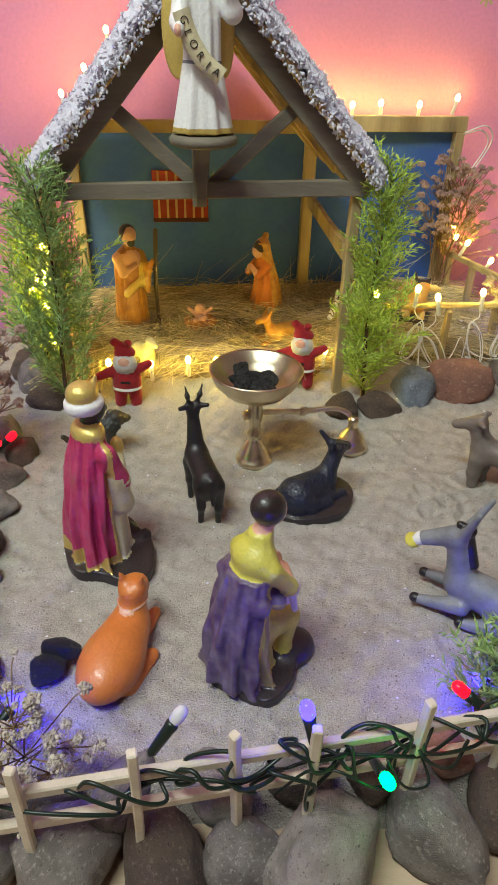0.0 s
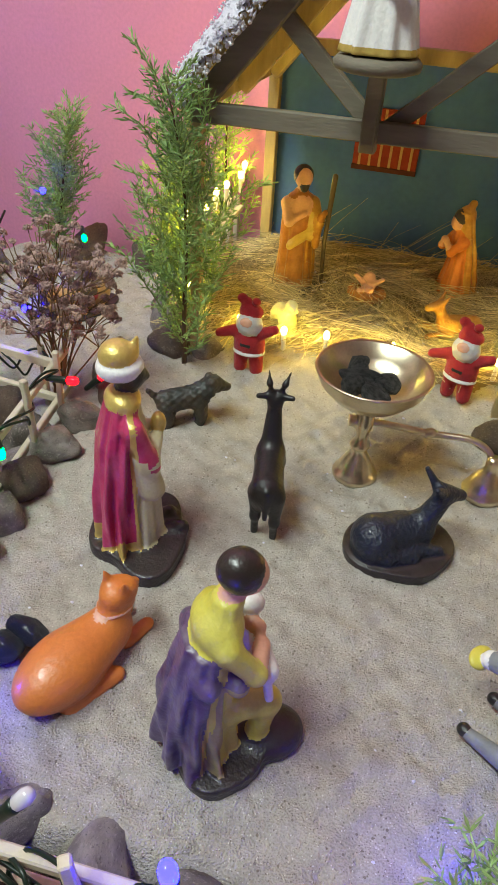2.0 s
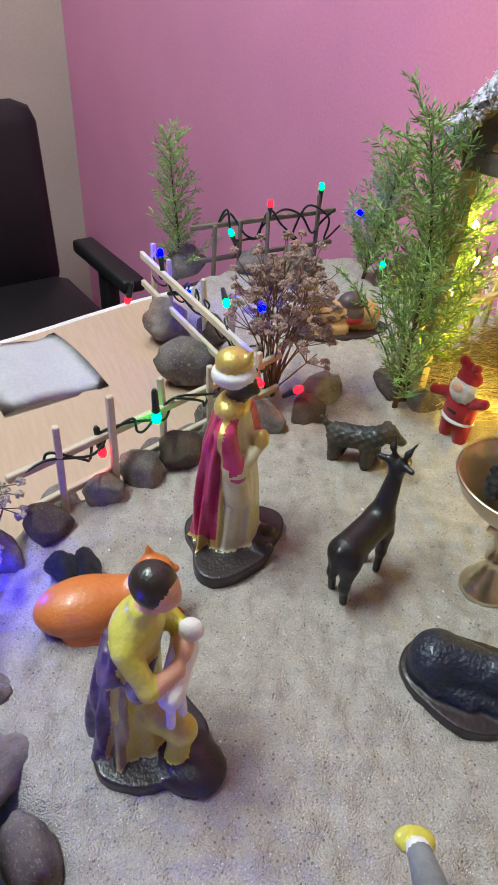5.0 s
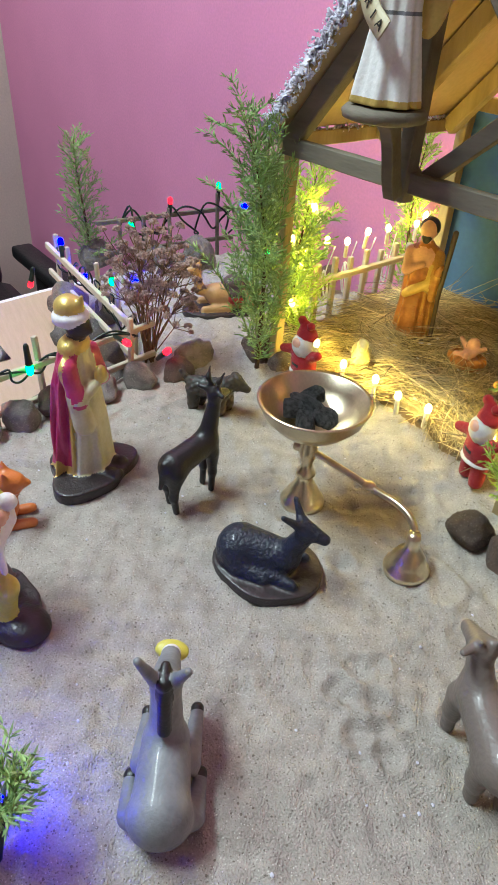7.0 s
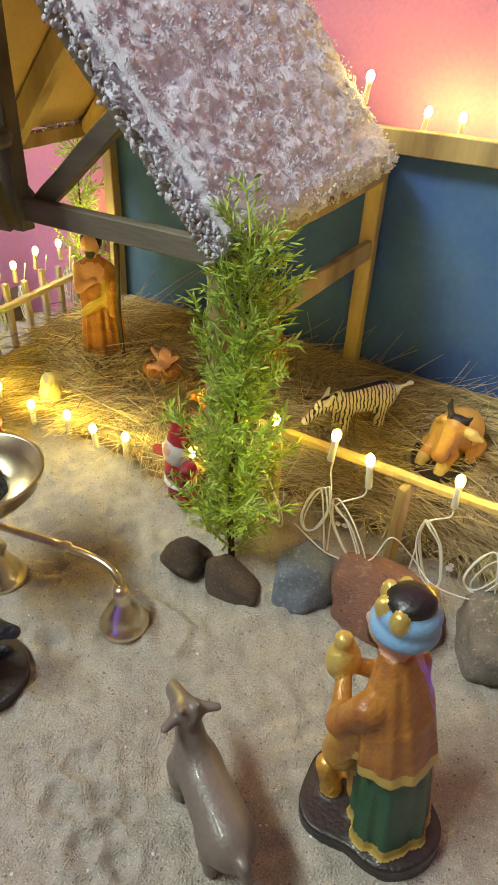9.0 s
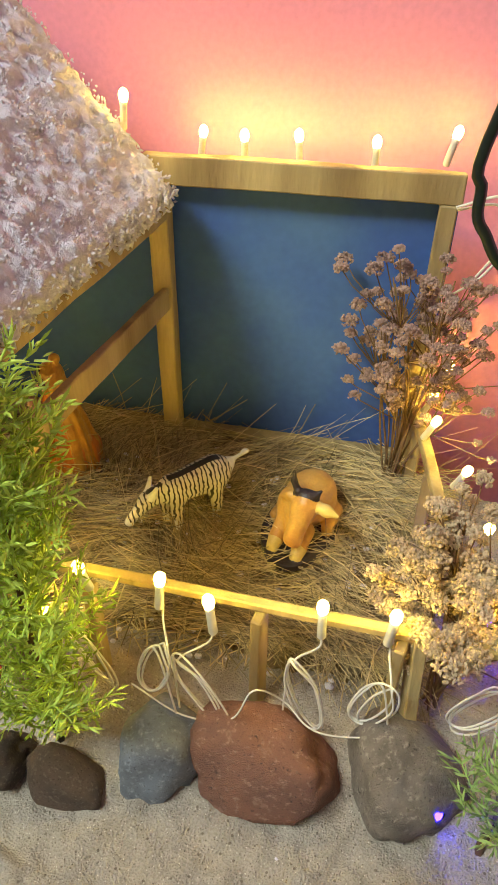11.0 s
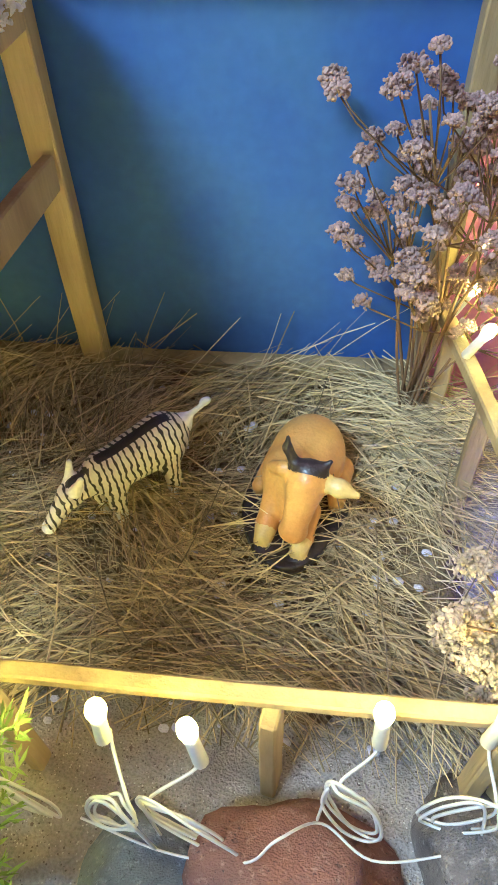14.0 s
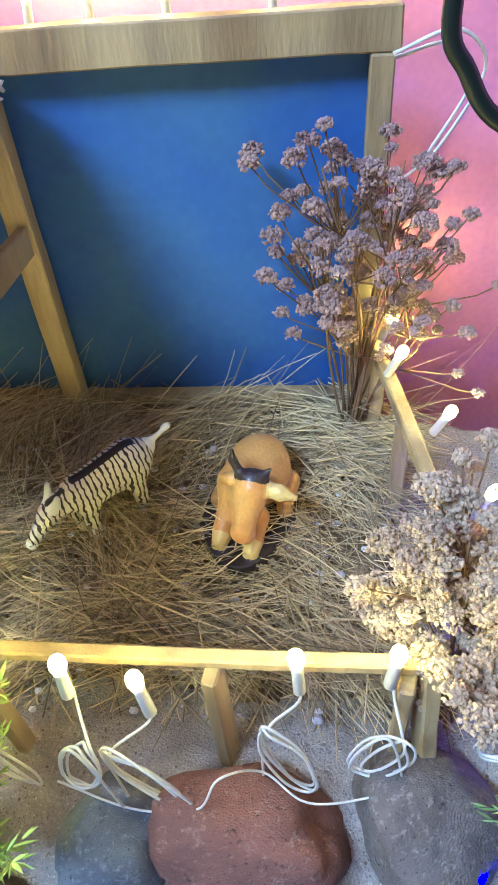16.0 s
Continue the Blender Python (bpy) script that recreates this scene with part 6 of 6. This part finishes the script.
def sprig(name, x, y, z, h, spread, n, seed, lean=(0, 0), material=None, label="", low=0.04, twig=1.0, leaf=1.0):
    """A cut cypress branch standing upright: stem, side branches and flat sprays of scale leaves."""
    rnd = random.Random(seed)
    ob = thing(name, pose(x, y, z), label, "cypress sprig", "cypress sprigs")
    stem = [Vector((lean[0] * t * t + 0.004 * math.sin(5 * t + seed), lean[1] * t * t + 0.004 * math.cos(4 * t + seed), h * t)) for t in [k / 10 for k in range(11)]]
    part("stem", tube(stem, [0.0026 * (1 - 0.85 * k / 10) for k in range(11)], 6), BARK, ob)
    vs, fs = [], []

    def blade(p, d, ln, w):
        side = d.cross(Vector((rnd.gauss(0, 1), rnd.gauss(0, 1), rnd.gauss(0, 1)))).normalized()
        nr = side.cross(d).normalized()
        b = len(vs)
        vs.extend([p - side * w * 0.6, p + side * w * 0.6, p + d * ln * 0.5 + side * w + nr * w * 0.5, p + d * ln, p + d * ln * 0.5 - side * w + nr * w * 0.5, p + d * ln * 0.45 - nr * w * 0.8])
        fs.extend([(b, b + 1, b + 2, b + 4), (b + 4, b + 2, b + 3), (b, b + 5, b + 1), (b + 1, b + 5, b + 2), (b + 2, b + 5, b + 3), (b + 3, b + 5, b + 4), (b + 4, b + 5, b)])

    twigs = bmesh.new()
    for k in range(n):
        t = low + (0.97 - low) * (k + rnd.random()) / n
        i = min(9, int(t * 10))
        base = stem[i].lerp(stem[i + 1], t * 10 - i)
        az = k * 2.4 + rnd.uniform(-0.4, 0.4)
        ln = spread * (1 - 0.72 * t) * rnd.uniform(0.6, 1.25)
        d = Vector((math.cos(az), math.sin(az), rnd.uniform(0.5, 1.3))).normalized()
        pts, p = [base], base.copy()
        steps = max(4, int(ln / 0.0055))
        for q in range(steps):
            d = (d + Vector((0, 0, 0.10 if q < steps * 0.6 else -0.06)) + 0.13 * Vector((rnd.gauss(0, 1), rnd.gauss(0, 1), rnd.gauss(0, 0.6)))).normalized()
            p = p + d * (ln / steps)
            pts.append(p.copy())
            plane = d.cross(Vector((rnd.gauss(0, 0.35), rnd.gauss(0, 0.35), 1))).normalized()
            for sgn in (-1, 1):
                if rnd.random() < 0.12:
                    continue
                sd = (d * 0.75 + plane * sgn * 0.8 + Vector((0, 0, 0.15))).normalized()
                sl = leaf * rnd.uniform(0.008, 0.019) * (1 - 0.45 * q / steps)
                pp = p.copy()
                for c in range(int(sl / 0.0036) + 1):
                    blade(pp, (sd + 0.30 * Vector((rnd.gauss(0, 1), rnd.gauss(0, 1), rnd.gauss(0, 1)))).normalized(), rnd.uniform(0.0050, 0.0085), rnd.uniform(0.0005, 0.0008))
                    if c % 2 == 0:
                        blade(pp, (sd + plane * sgn * 0.8).normalized(), rnd.uniform(0.0045, 0.0075), rnd.uniform(0.00045, 0.0007))
                    pp = pp + sd * 0.0036
        blade(p, d, 0.008, 0.0008)
        join(twigs, tube(pts, [0.0009 * twig * (1 - 0.6 * q / len(pts)) for q in range(len(pts))], 4))
    part("branching", twigs, BARK if twig > 1 else material or LEAF, ob)
    me = bpy.data.meshes.new("crown")
    me.from_pydata([tuple(v) for v in vs], [], fs)
    me.materials.append(material or LEAF)
    cr = new("crown", me)
    cr.parent = ob
    return ob


sprig("cypress_sprig", 0.172, 0.678, 0.004, 0.240, 0.080, 84, 3, (-0.004, -0.004), LEAF, "bright green cypress sprig between the stones")
sprig("cypress_sprig", -0.130, 0.618, 0.004, 0.246, 0.112, 54, 4, (0.002, -0.034), DULL, "tall dull green cypress sprig by the stable post")
sprig("cypress_sprig", -0.172, 0.680, 0.004, 0.175, 0.085, 60, 8, (-0.012, 0.012), LEAF, "green cypress sprig beside the stable post")
sprig("cypress_sprig", -0.420, 0.765, -0.014, 0.175, 0.085, 66, 5, (0.050, 0.0), DULL, "bushy green cypress sprig leaning at the back fence")
sprig("cypress_sprig", -0.545, 0.548, -0.030, 0.180, 0.055, 44, 6, (0.0, 0.0), DULL, "slim grey-green cypress sprig at the table's end")
p = hut(-0.205, 0.255)
sprig("cypress_sprig", p.x, p.y, 0.0, 0.215, 0.06, 46, 7, (0.01, 0.0), LEAF, "green cypress sprig behind the baluster fence")
sprig("cypress_sprig", 0.214, 0.297, 0.0, 0.040, 0.060, 22, 9, (0.01, 0.01), DULL, "low green sprig among the front stones", low=0.3)
sprig("cypress_sprig", 0.395, 0.715, 0.0, 0.050, 0.06, 18, 10, (0.01, 0.01), DULL, "low dark green sprig by the grey stone", low=0.3)

# ---- dried flowers ----
BLOOM = mat("dry_brown_blossom", (0.44, 0.31, 0.25), 0.9, second=(0.30, 0.20, 0.19), scale=60, amount=0.8, fine=700, bump=0.8, depth=0.001)
PALEBLOOM = mat("dry_cream_blossom", (0.58, 0.46, 0.30), 0.9, second=(0.40, 0.30, 0.19), scale=60, amount=0.8, fine=700, bump=0.8, depth=0.001)
GREYBLOOM = mat("dry_grey_blossom", (0.52, 0.46, 0.38), 0.9, second=(0.34, 0.29, 0.23), scale=60, amount=0.8, fine=700, bump=0.8, depth=0.001)
for q in (BLOOM, PALEBLOOM, GREYBLOOM):
    island(q, 0.75, 1.25)
DRYSTEM = mat("dry_stem", (0.24, 0.15, 0.07), 0.8, scale=120, fine=600, bump=0.3)


def dried_flower(x, y, z, h, spread, n, seed, bloom, label, lean=(0, 0), size=1.0):
    rnd = random.Random(seed)
    ob = thing("dried_flower", pose(x, y, z), label, "dried flower", "dried flowers")
    stems = bmesh.new()
    vs, fs = [], []

    def tuft(c, r):
        for _ in range(int(110 * (r / 0.008) ** 1.2 / size ** 0.2) + 16):
            az_, el_, rr_ = rnd.uniform(0, 6.2832), rnd.uniform(-0.6, 1.4), r * 0.75 * rnd.random() ** 0.45
            p = c + Vector((math.cos(az_) * math.cos(el_), math.sin(az_) * math.cos(el_), 0.65 * math.sin(el_))) * rr_
            q = rnd.uniform(0.0007, 0.0014) * size ** 0.2
            sq = Vector((rnd.uniform(0.7, 1.3), rnd.uniform(0.6, 1.1), rnd.uniform(0.3, 0.7)))
            rot = Euler((rnd.random() * 6, rnd.random() * 6, rnd.random() * 6)).to_matrix()
            b = len(vs)
            vs.extend([p + rot @ Vector((v.x * sq.x, v.y * sq.y, v.z * sq.z)) * q for v in ICOV])
            fs.extend([[b + i for i in f] for f in ICOF])

    for k in range(n):
        az = k * 2.4 + rnd.uniform(-0.5, 0.5)
        t = 0.45 + 0.55 * (k + 0.5) / n
        top = Vector((lean[0] * t + spread * math.cos(az) * rnd.uniform(0.25, 1.0), lean[1] * t + spread * math.sin(az) * rnd.uniform(0.2, 0.8), h * t))
        mid = Vector((top.x * 0.4 + rnd.gauss(0, 0.004), top.y * 0.4 + rnd.gauss(0, 0.004), top.z * 0.52))
        join(stems, tube(spline([(rnd.gauss(0, 0.003), rnd.gauss(0, 0.003), 0), mid, top], 5), [0.0010 - 0.00005 * i for i in range(11)], 4))
        for j in range(7):
            q = top + Vector((rnd.gauss(0, 0.014), rnd.gauss(0, 0.011), rnd.gauss(0.0, 0.008)))
            join(stems, tube([mid.lerp(top, 0.6), mid.lerp(q, 0.85) + Vector((0, 0, 0.002)), q], 0.00045, 3))
            tuft(q, rnd.uniform(0.0030, 0.0066) * size)
    part("stalk", stems, DRYSTEM, ob)
    me = bpy.data.meshes.new("blossom")
    me.from_pydata([tuple(v) for v in vs], [], fs)
    me.materials.append(bloom)
    o = new("blossom", me)
    o.parent = ob
    return ob


dried_flower(0.286, 0.934, 0.026, 0.182, 0.044, 21, 21, BLOOM, "tall brown dried flower stalks in the yard's corner", (0.004, -0.01), 1.25)
dried_flower(0.353, 0.776, 0.020, 0.116, 0.036, 20, 22, PALEBLOOM, "cream dried flower stalks beside the light rail", (0.002, 0.004), 1.7)
dried_flower(-0.204, 0.522, -0.006, 0.145, 0.050, 24, 23, BLOOM, "brown dried flower bush by the side fence", (0.004, 0.01), 1.2)
dried_flower(-0.045, 0.228, -0.004, 0.062, 0.034, 9, 24, GREYBLOOM, "grey dried flower tuft at the front fence")
dried_flower(-0.098, 0.262, -0.004, 0.060, 0.030, 8, 25, GREYBLOOM, "grey dried flower tuft at the front fence")

# ---- brass incense burner ----
bx, by = 0.062, 0.557
burner = thing("incense_burner", pose(bx, by, 0), "worn brass incense burner with a long handle and a second foot", "incense burner")
part("bowl", lathe([(0.006, 0.066), (0.016, 0.068), (0.028, 0.074), (0.037, 0.084), (0.0405, 0.0935), (0.0415, 0.0945), (0.0405, 0.0955), (0.0385, 0.0945), (0.034, 0.085), (0.026, 0.0775), (0.014, 0.0725), (0.001, 0.0715)], 56), BRASS, burner, "wide shallow brass bowl")
part("foot", lathe([(0.0172, -0.001), (0.0175, 0.002), (0.0166, 0.004), (0.0146, 0.0055), (0.0136, 0.009), (0.0104, 0.015), (0.0068, 0.021), (0.0052, 0.025), (0.0064, 0.027)], 40), BRASS, burner)
part("stem", lathe([(0.0064, 0.026), (0.0078, 0.028), (0.0070, 0.031), (0.0048, 0.034), (0.0042, 0.038), (0.0062, 0.044), (0.0072, 0.050), (0.0062, 0.058), (0.0075, 0.064), (0.0085, 0.068)], 28), BRASS, burner)
kn, ft = Vector((0.106 - bx, 0.583 - by, 0.040)), Vector((0.155 - bx, 0.588 - by, 0.0))
part("handle", join(tube(spline([(-0.010, -0.005, 0.050), (0.004, 0.002, 0.050), (0.02, 0.011, 0.047), kn, (0.072, 0.033, 0.041), (0.087, 0.034, 0.036), (0.0928, 0.0315, 0.026)], 6), [0.0045 if i < 6 else 0.0026 for i in range(37)], 10),
                    move(lathe([(0.0005, -0.006), (0.003, -0.004), (0.0042, 0), (0.003, 0.004), (0.0005, 0.006)], 14), Matrix.Translation(kn) @ pose(0, 0, 0, 0, 80, 30))), BRASS, burner, "jointed brass handle")
part("rear_foot", move(lathe([(0.0160, -0.001), (0.0165, 0.002), (0.0158, 0.004), (0.0138, 0.006), (0.0128, 0.010), (0.0098, 0.016), (0.0058, 0.021), (0.0044, 0.026), (0.0052, 0.029), (0.0040, 0.034)], 40), Matrix.Translation(ft)), BRASS, burner, "bell-shaped brass foot")
COAL = mat("black_charcoal", (0.012, 0.012, 0.013), 0.8, second=(0.20, 0.19, 0.185), scale=3, amount=0.6, fine=20, bump=1.0, depth=0.05)
for k, (x, y, z, rx, ry, rz, tn) in enumerate(((-0.006, 0.002, 0.083, 0.020, 0.0095, 0.0085, 20), (-0.010, -0.010, 0.083, 0.010, 0.009, 0.008, 60), (0.006, -0.010, 0.082, 0.014, 0.008, 0.007, -20), (-0.014, 0.008, 0.088, 0.011, 0.008, 0.008, 100), (0.010, 0.004, 0.084, 0.012, 0.008, 0.007, 10))):
    me = STONES[(k * 2 + 1) % 7].copy()
    me.materials.append(COAL)
    ob = new("charcoal", me)
    ob.matrix_world = pose(bx + x, by + y, z, 10 * k, 8, tn) @ Matrix.Diagonal((rx, ry, rz, 1))
    tagged(ob, "black charcoal lump lying in the brass bowl", "charcoal", "charcoal lumps")

# ---- striped cloth on the board ----
cloth = thing("wall_hanging", HUT.copy(), "red cloth with gold stripes hung on the blue board", "wall hanging")
REDCLOTH = mat("red_woven_cloth", (0.30, 0.035, 0.02), 0.9, second=(0.20, 0.02, 0.012), scale=120, amount=0.6, fine=1500, bump=0.6, depth=0.0006)
GOLDCLOTH = mat("gold_woven_stripe", (0.52, 0.33, 0.12), 0.8, second=(0.40, 0.22, 0.08), scale=120, amount=0.6, fine=1500, bump=0.5, depth=0.0005)
DARKCLOTH = mat("dark_woven_hem", (0.08, 0.015, 0.012), 0.9, scale=120, fine=1500, bump=0.5)
part("cloth", boxes(((-0.0195, BY + 0.0035, 0.1605), (0.070, 0.003, 0.062)), bevel=0.0006), REDCLOTH, cloth, smooth=False)
for k in range(6):
    part("stripe", boxes(((-0.047 + 0.011 * k, BY + 0.0016, 0.162), (0.0028, 0.001, 0.058)), bevel=0.0003), GOLDCLOTH, cloth, "gold woven stripe", smooth=False)
part("hem", boxes(((-0.0195, BY + 0.0014, 0.1315), (0.071, 0.002, 0.005)), bevel=0.0004), DARKCLOTH, cloth, "dark fringed hem", smooth=False)

# ---- banner of the angel ----
banner = thing("scroll_banner", HUT @ pose(-0.007, -0.052, 0.2505), "cream ribbon banner with dark lettering held by the angel", "banner")
PAPER = gloss("cream_ribbon_paint", (0.66, 0.58, 0.36), 0.5)
INK = gloss("dark_lettering_paint", (0.03, 0.025, 0.02), 0.5)
path = spline([(-0.012, -0.0185, 0.104), (-0.006, -0.0195, 0.088), (0.004, -0.021, 0.073), (0.017, -0.022, 0.063)], 8)
bm = bmesh.new()
prev = None
for i, q in enumerate(path):
    t = (path[min(i + 1, len(path) - 1)] - path[max(0, i - 1)]).normalized()
    n = Vector((t.z, 0, -t.x)).normalized() * 0.0062
    row = [bm.verts.new(v) for v in (q - n, q + n, q + n + Vector((0, 0.0012, 0)), q - n + Vector((0, 0.0012, 0)))]
    if prev:
        for a in range(4):
            bm.faces.new((prev[a], prev[(a + 1) % 4], row[(a + 1) % 4], row[a]))
    prev = row
bmesh.ops.recalc_face_normals(bm, faces=bm.faces[:])
part("ribbon", bm, PAPER, banner)
dg = bpy.context.evaluated_depsgraph_get
letters = bmesh.new()
for i, ch in enumerate("GLORIA"):
    cu = bpy.data.curves.new("letter", "FONT")
    cu.body, cu.size, cu.extrude, cu.align_x, cu.align_y, cu.resolution_u = ch, 0.0080, 0.0002, "CENTER", "CENTER", 3
    tmp = new("letter", cu)
    bpy.context.view_layer.update()
    me = bpy.data.meshes.new_from_object(tmp.evaluated_get(dg()))
    bpy.data.objects.remove(tmp)
    k = 3 + i * 3.7
    q = path[int(k)].lerp(path[int(k) + 1], k % 1)
    t = (path[int(k) + 1] - path[int(k)]).normalized()
    me.transform(Matrix.Translation(q - Vector((0, 0.0006, 0))) @ Matrix.Rotation(-math.atan2(t.z, t.x), 4, "Y") @ pose(0, 0, 0, 90, 0, 0))
    letters.from_mesh(me)
    bpy.data.meshes.remove(me)
part("lettering", letters, INK, banner, "dark painted word", smooth=False)

# ---- odds and ends ----
chair = thing("office_chair", HUT @ pose(-1.05, -0.17, FZ, 0, 0, 90), "black padded office chair standing behind the table's end", "office chair")
LEATHER = mat("black_leatherette", (0.012, 0.011, 0.012), 0.5, scale=20, fine=260, bump=0.5, depth=0.002)
part("backrest", move(boxes(((0, 0.24, 0.64), (0.50, 0.10, 0.42)), bevel=0.045), pose(0, 0, 0, -4, 0, 0)), LEATHER, chair)
part("seat", boxes(((0, 0, 0.42), (0.52, 0.50, 0.10)), bevel=0.04), LEATHER, chair)
for s in (-1, 1):
    part("armrest", boxes(((s * 0.27, 0.02, 0.56), (0.05, 0.26, 0.03)), ((s * 0.27, 0.02, 0.49), (0.03, 0.05, 0.14)), bevel=0.008), LEATHER, chair)
part("column", lathe([(0.03, 0.07), (0.03, 0.38)], 16), LEATHER, chair)
part("base", boxes(*[((0.15 * math.cos(a), 0.15 * math.sin(a), 0.05), (0.30, 0.05, 0.04), Matrix.Rotation(a, 4, "Z")) for a in [k * 1.2566 for k in range(5)]]), LEATHER, chair)
STRAW = mat("pale_straw_star", (0.62, 0.48, 0.24), 0.6, scale=60, fine=400, bump=0.2)
star = thing("hanging_star", HUT @ pose(0.334, 0.235, 0.378), "small straw star hanging on a thread before the pink wall", "star")
for k in range(4):
    part("ray", move(boxes(((0, 0, 0), (0.020, 0.0012, 0.0026)), bevel=0.0003), Matrix.Rotation(k * math.pi / 4, 4, "Y")), STRAW, star, smooth=False)
part("thread", tube([(0, 0, 0.0), (0.0, 0, CZ - 0.378)], 0.0003, 4), STRAW, star)
SHEET = mat("white_paper", (0.80, 0.80, 0.82), 0.7, second=(0.66, 0.66, 0.70), scale=30, amount=0.4, fine=300, bump=0.1)
pap = bmesh.new()
rows = []
for i in range(9):
    r = []
    for j in range(9):
        u, v = i / 8, j / 8
        r.append(pap.verts.new((-0.42 + 0.13 * u - 0.02 * v, 0.26 + 0.105 * v + 0.03 * u, TZ + 0.002 + 0.010 * math.sin(u * 3.1) * (1 - 0.4 * v) + 0.003 * math.sin(v * 6))))
    rows.append(r)
for i in range(8):
    for j in range(8):
        pap.faces.new((rows[i][j], rows[i + 1][j], rows[i + 1][j + 1], rows[i][j + 1]))
bmesh.ops.solidify(pap, geom=pap.faces[:], thickness=0.0006)
tagged(link("paper_sheet", pap, SHEET), "creased white paper sheet lying on the table", "paper")
for k, (x, y, z, r) in enumerate(((-0.046, 0.316, 0.008, 0.009), (-0.050, 0.302, 0.007, 0.010))):
    me = STONES[k + 3].copy()
    me.materials.append(NAVY)
    ob = new("dark_pebble", me)
    ob.matrix_world = pose(x, y, z, 0, 0, 40 * k) @ Matrix.Diagonal((r * 1.4, r, r * 0.9, 1))
    tagged(ob, "dark blue-black pebble beside the orange cat", "pebble")
rnd = random.Random(77)
crumbs = bmesh.new()
for k in range(420):
    lx, ly = rnd.uniform(-0.14, 0.33), rnd.uniform(0.03, 0.225)
    if k < 240:
        w = hut(lx, ly)
        z = float(ground(w.x, w.y)) + 0.008 + 0.018 * float(ease(0.0, 0.2, ly))
    else:
        w = Vector((rnd.uniform(-0.10, 0.36), rnd.uniform(0.29, 0.70), 0))
        z = float(sand_height(np.array(w.x), np.array(w.y)))
    if k >= 240 and rnd.random() < 0.6:
        continue
    bmesh.ops.create_icosphere(crumbs, subdivisions=1, radius=rnd.uniform(0.0008, 0.0026 if k < 240 else 0.0012), matrix=Matrix.Translation((w.x, w.y, z)) @ Matrix.Diagonal((1.3, 1, 0.6, 1)))
tagged(link("snow_crumbs", crumbs, SNOW), "white cotton crumbs fallen on the hay and sand", "crumbs", kind="stuff")
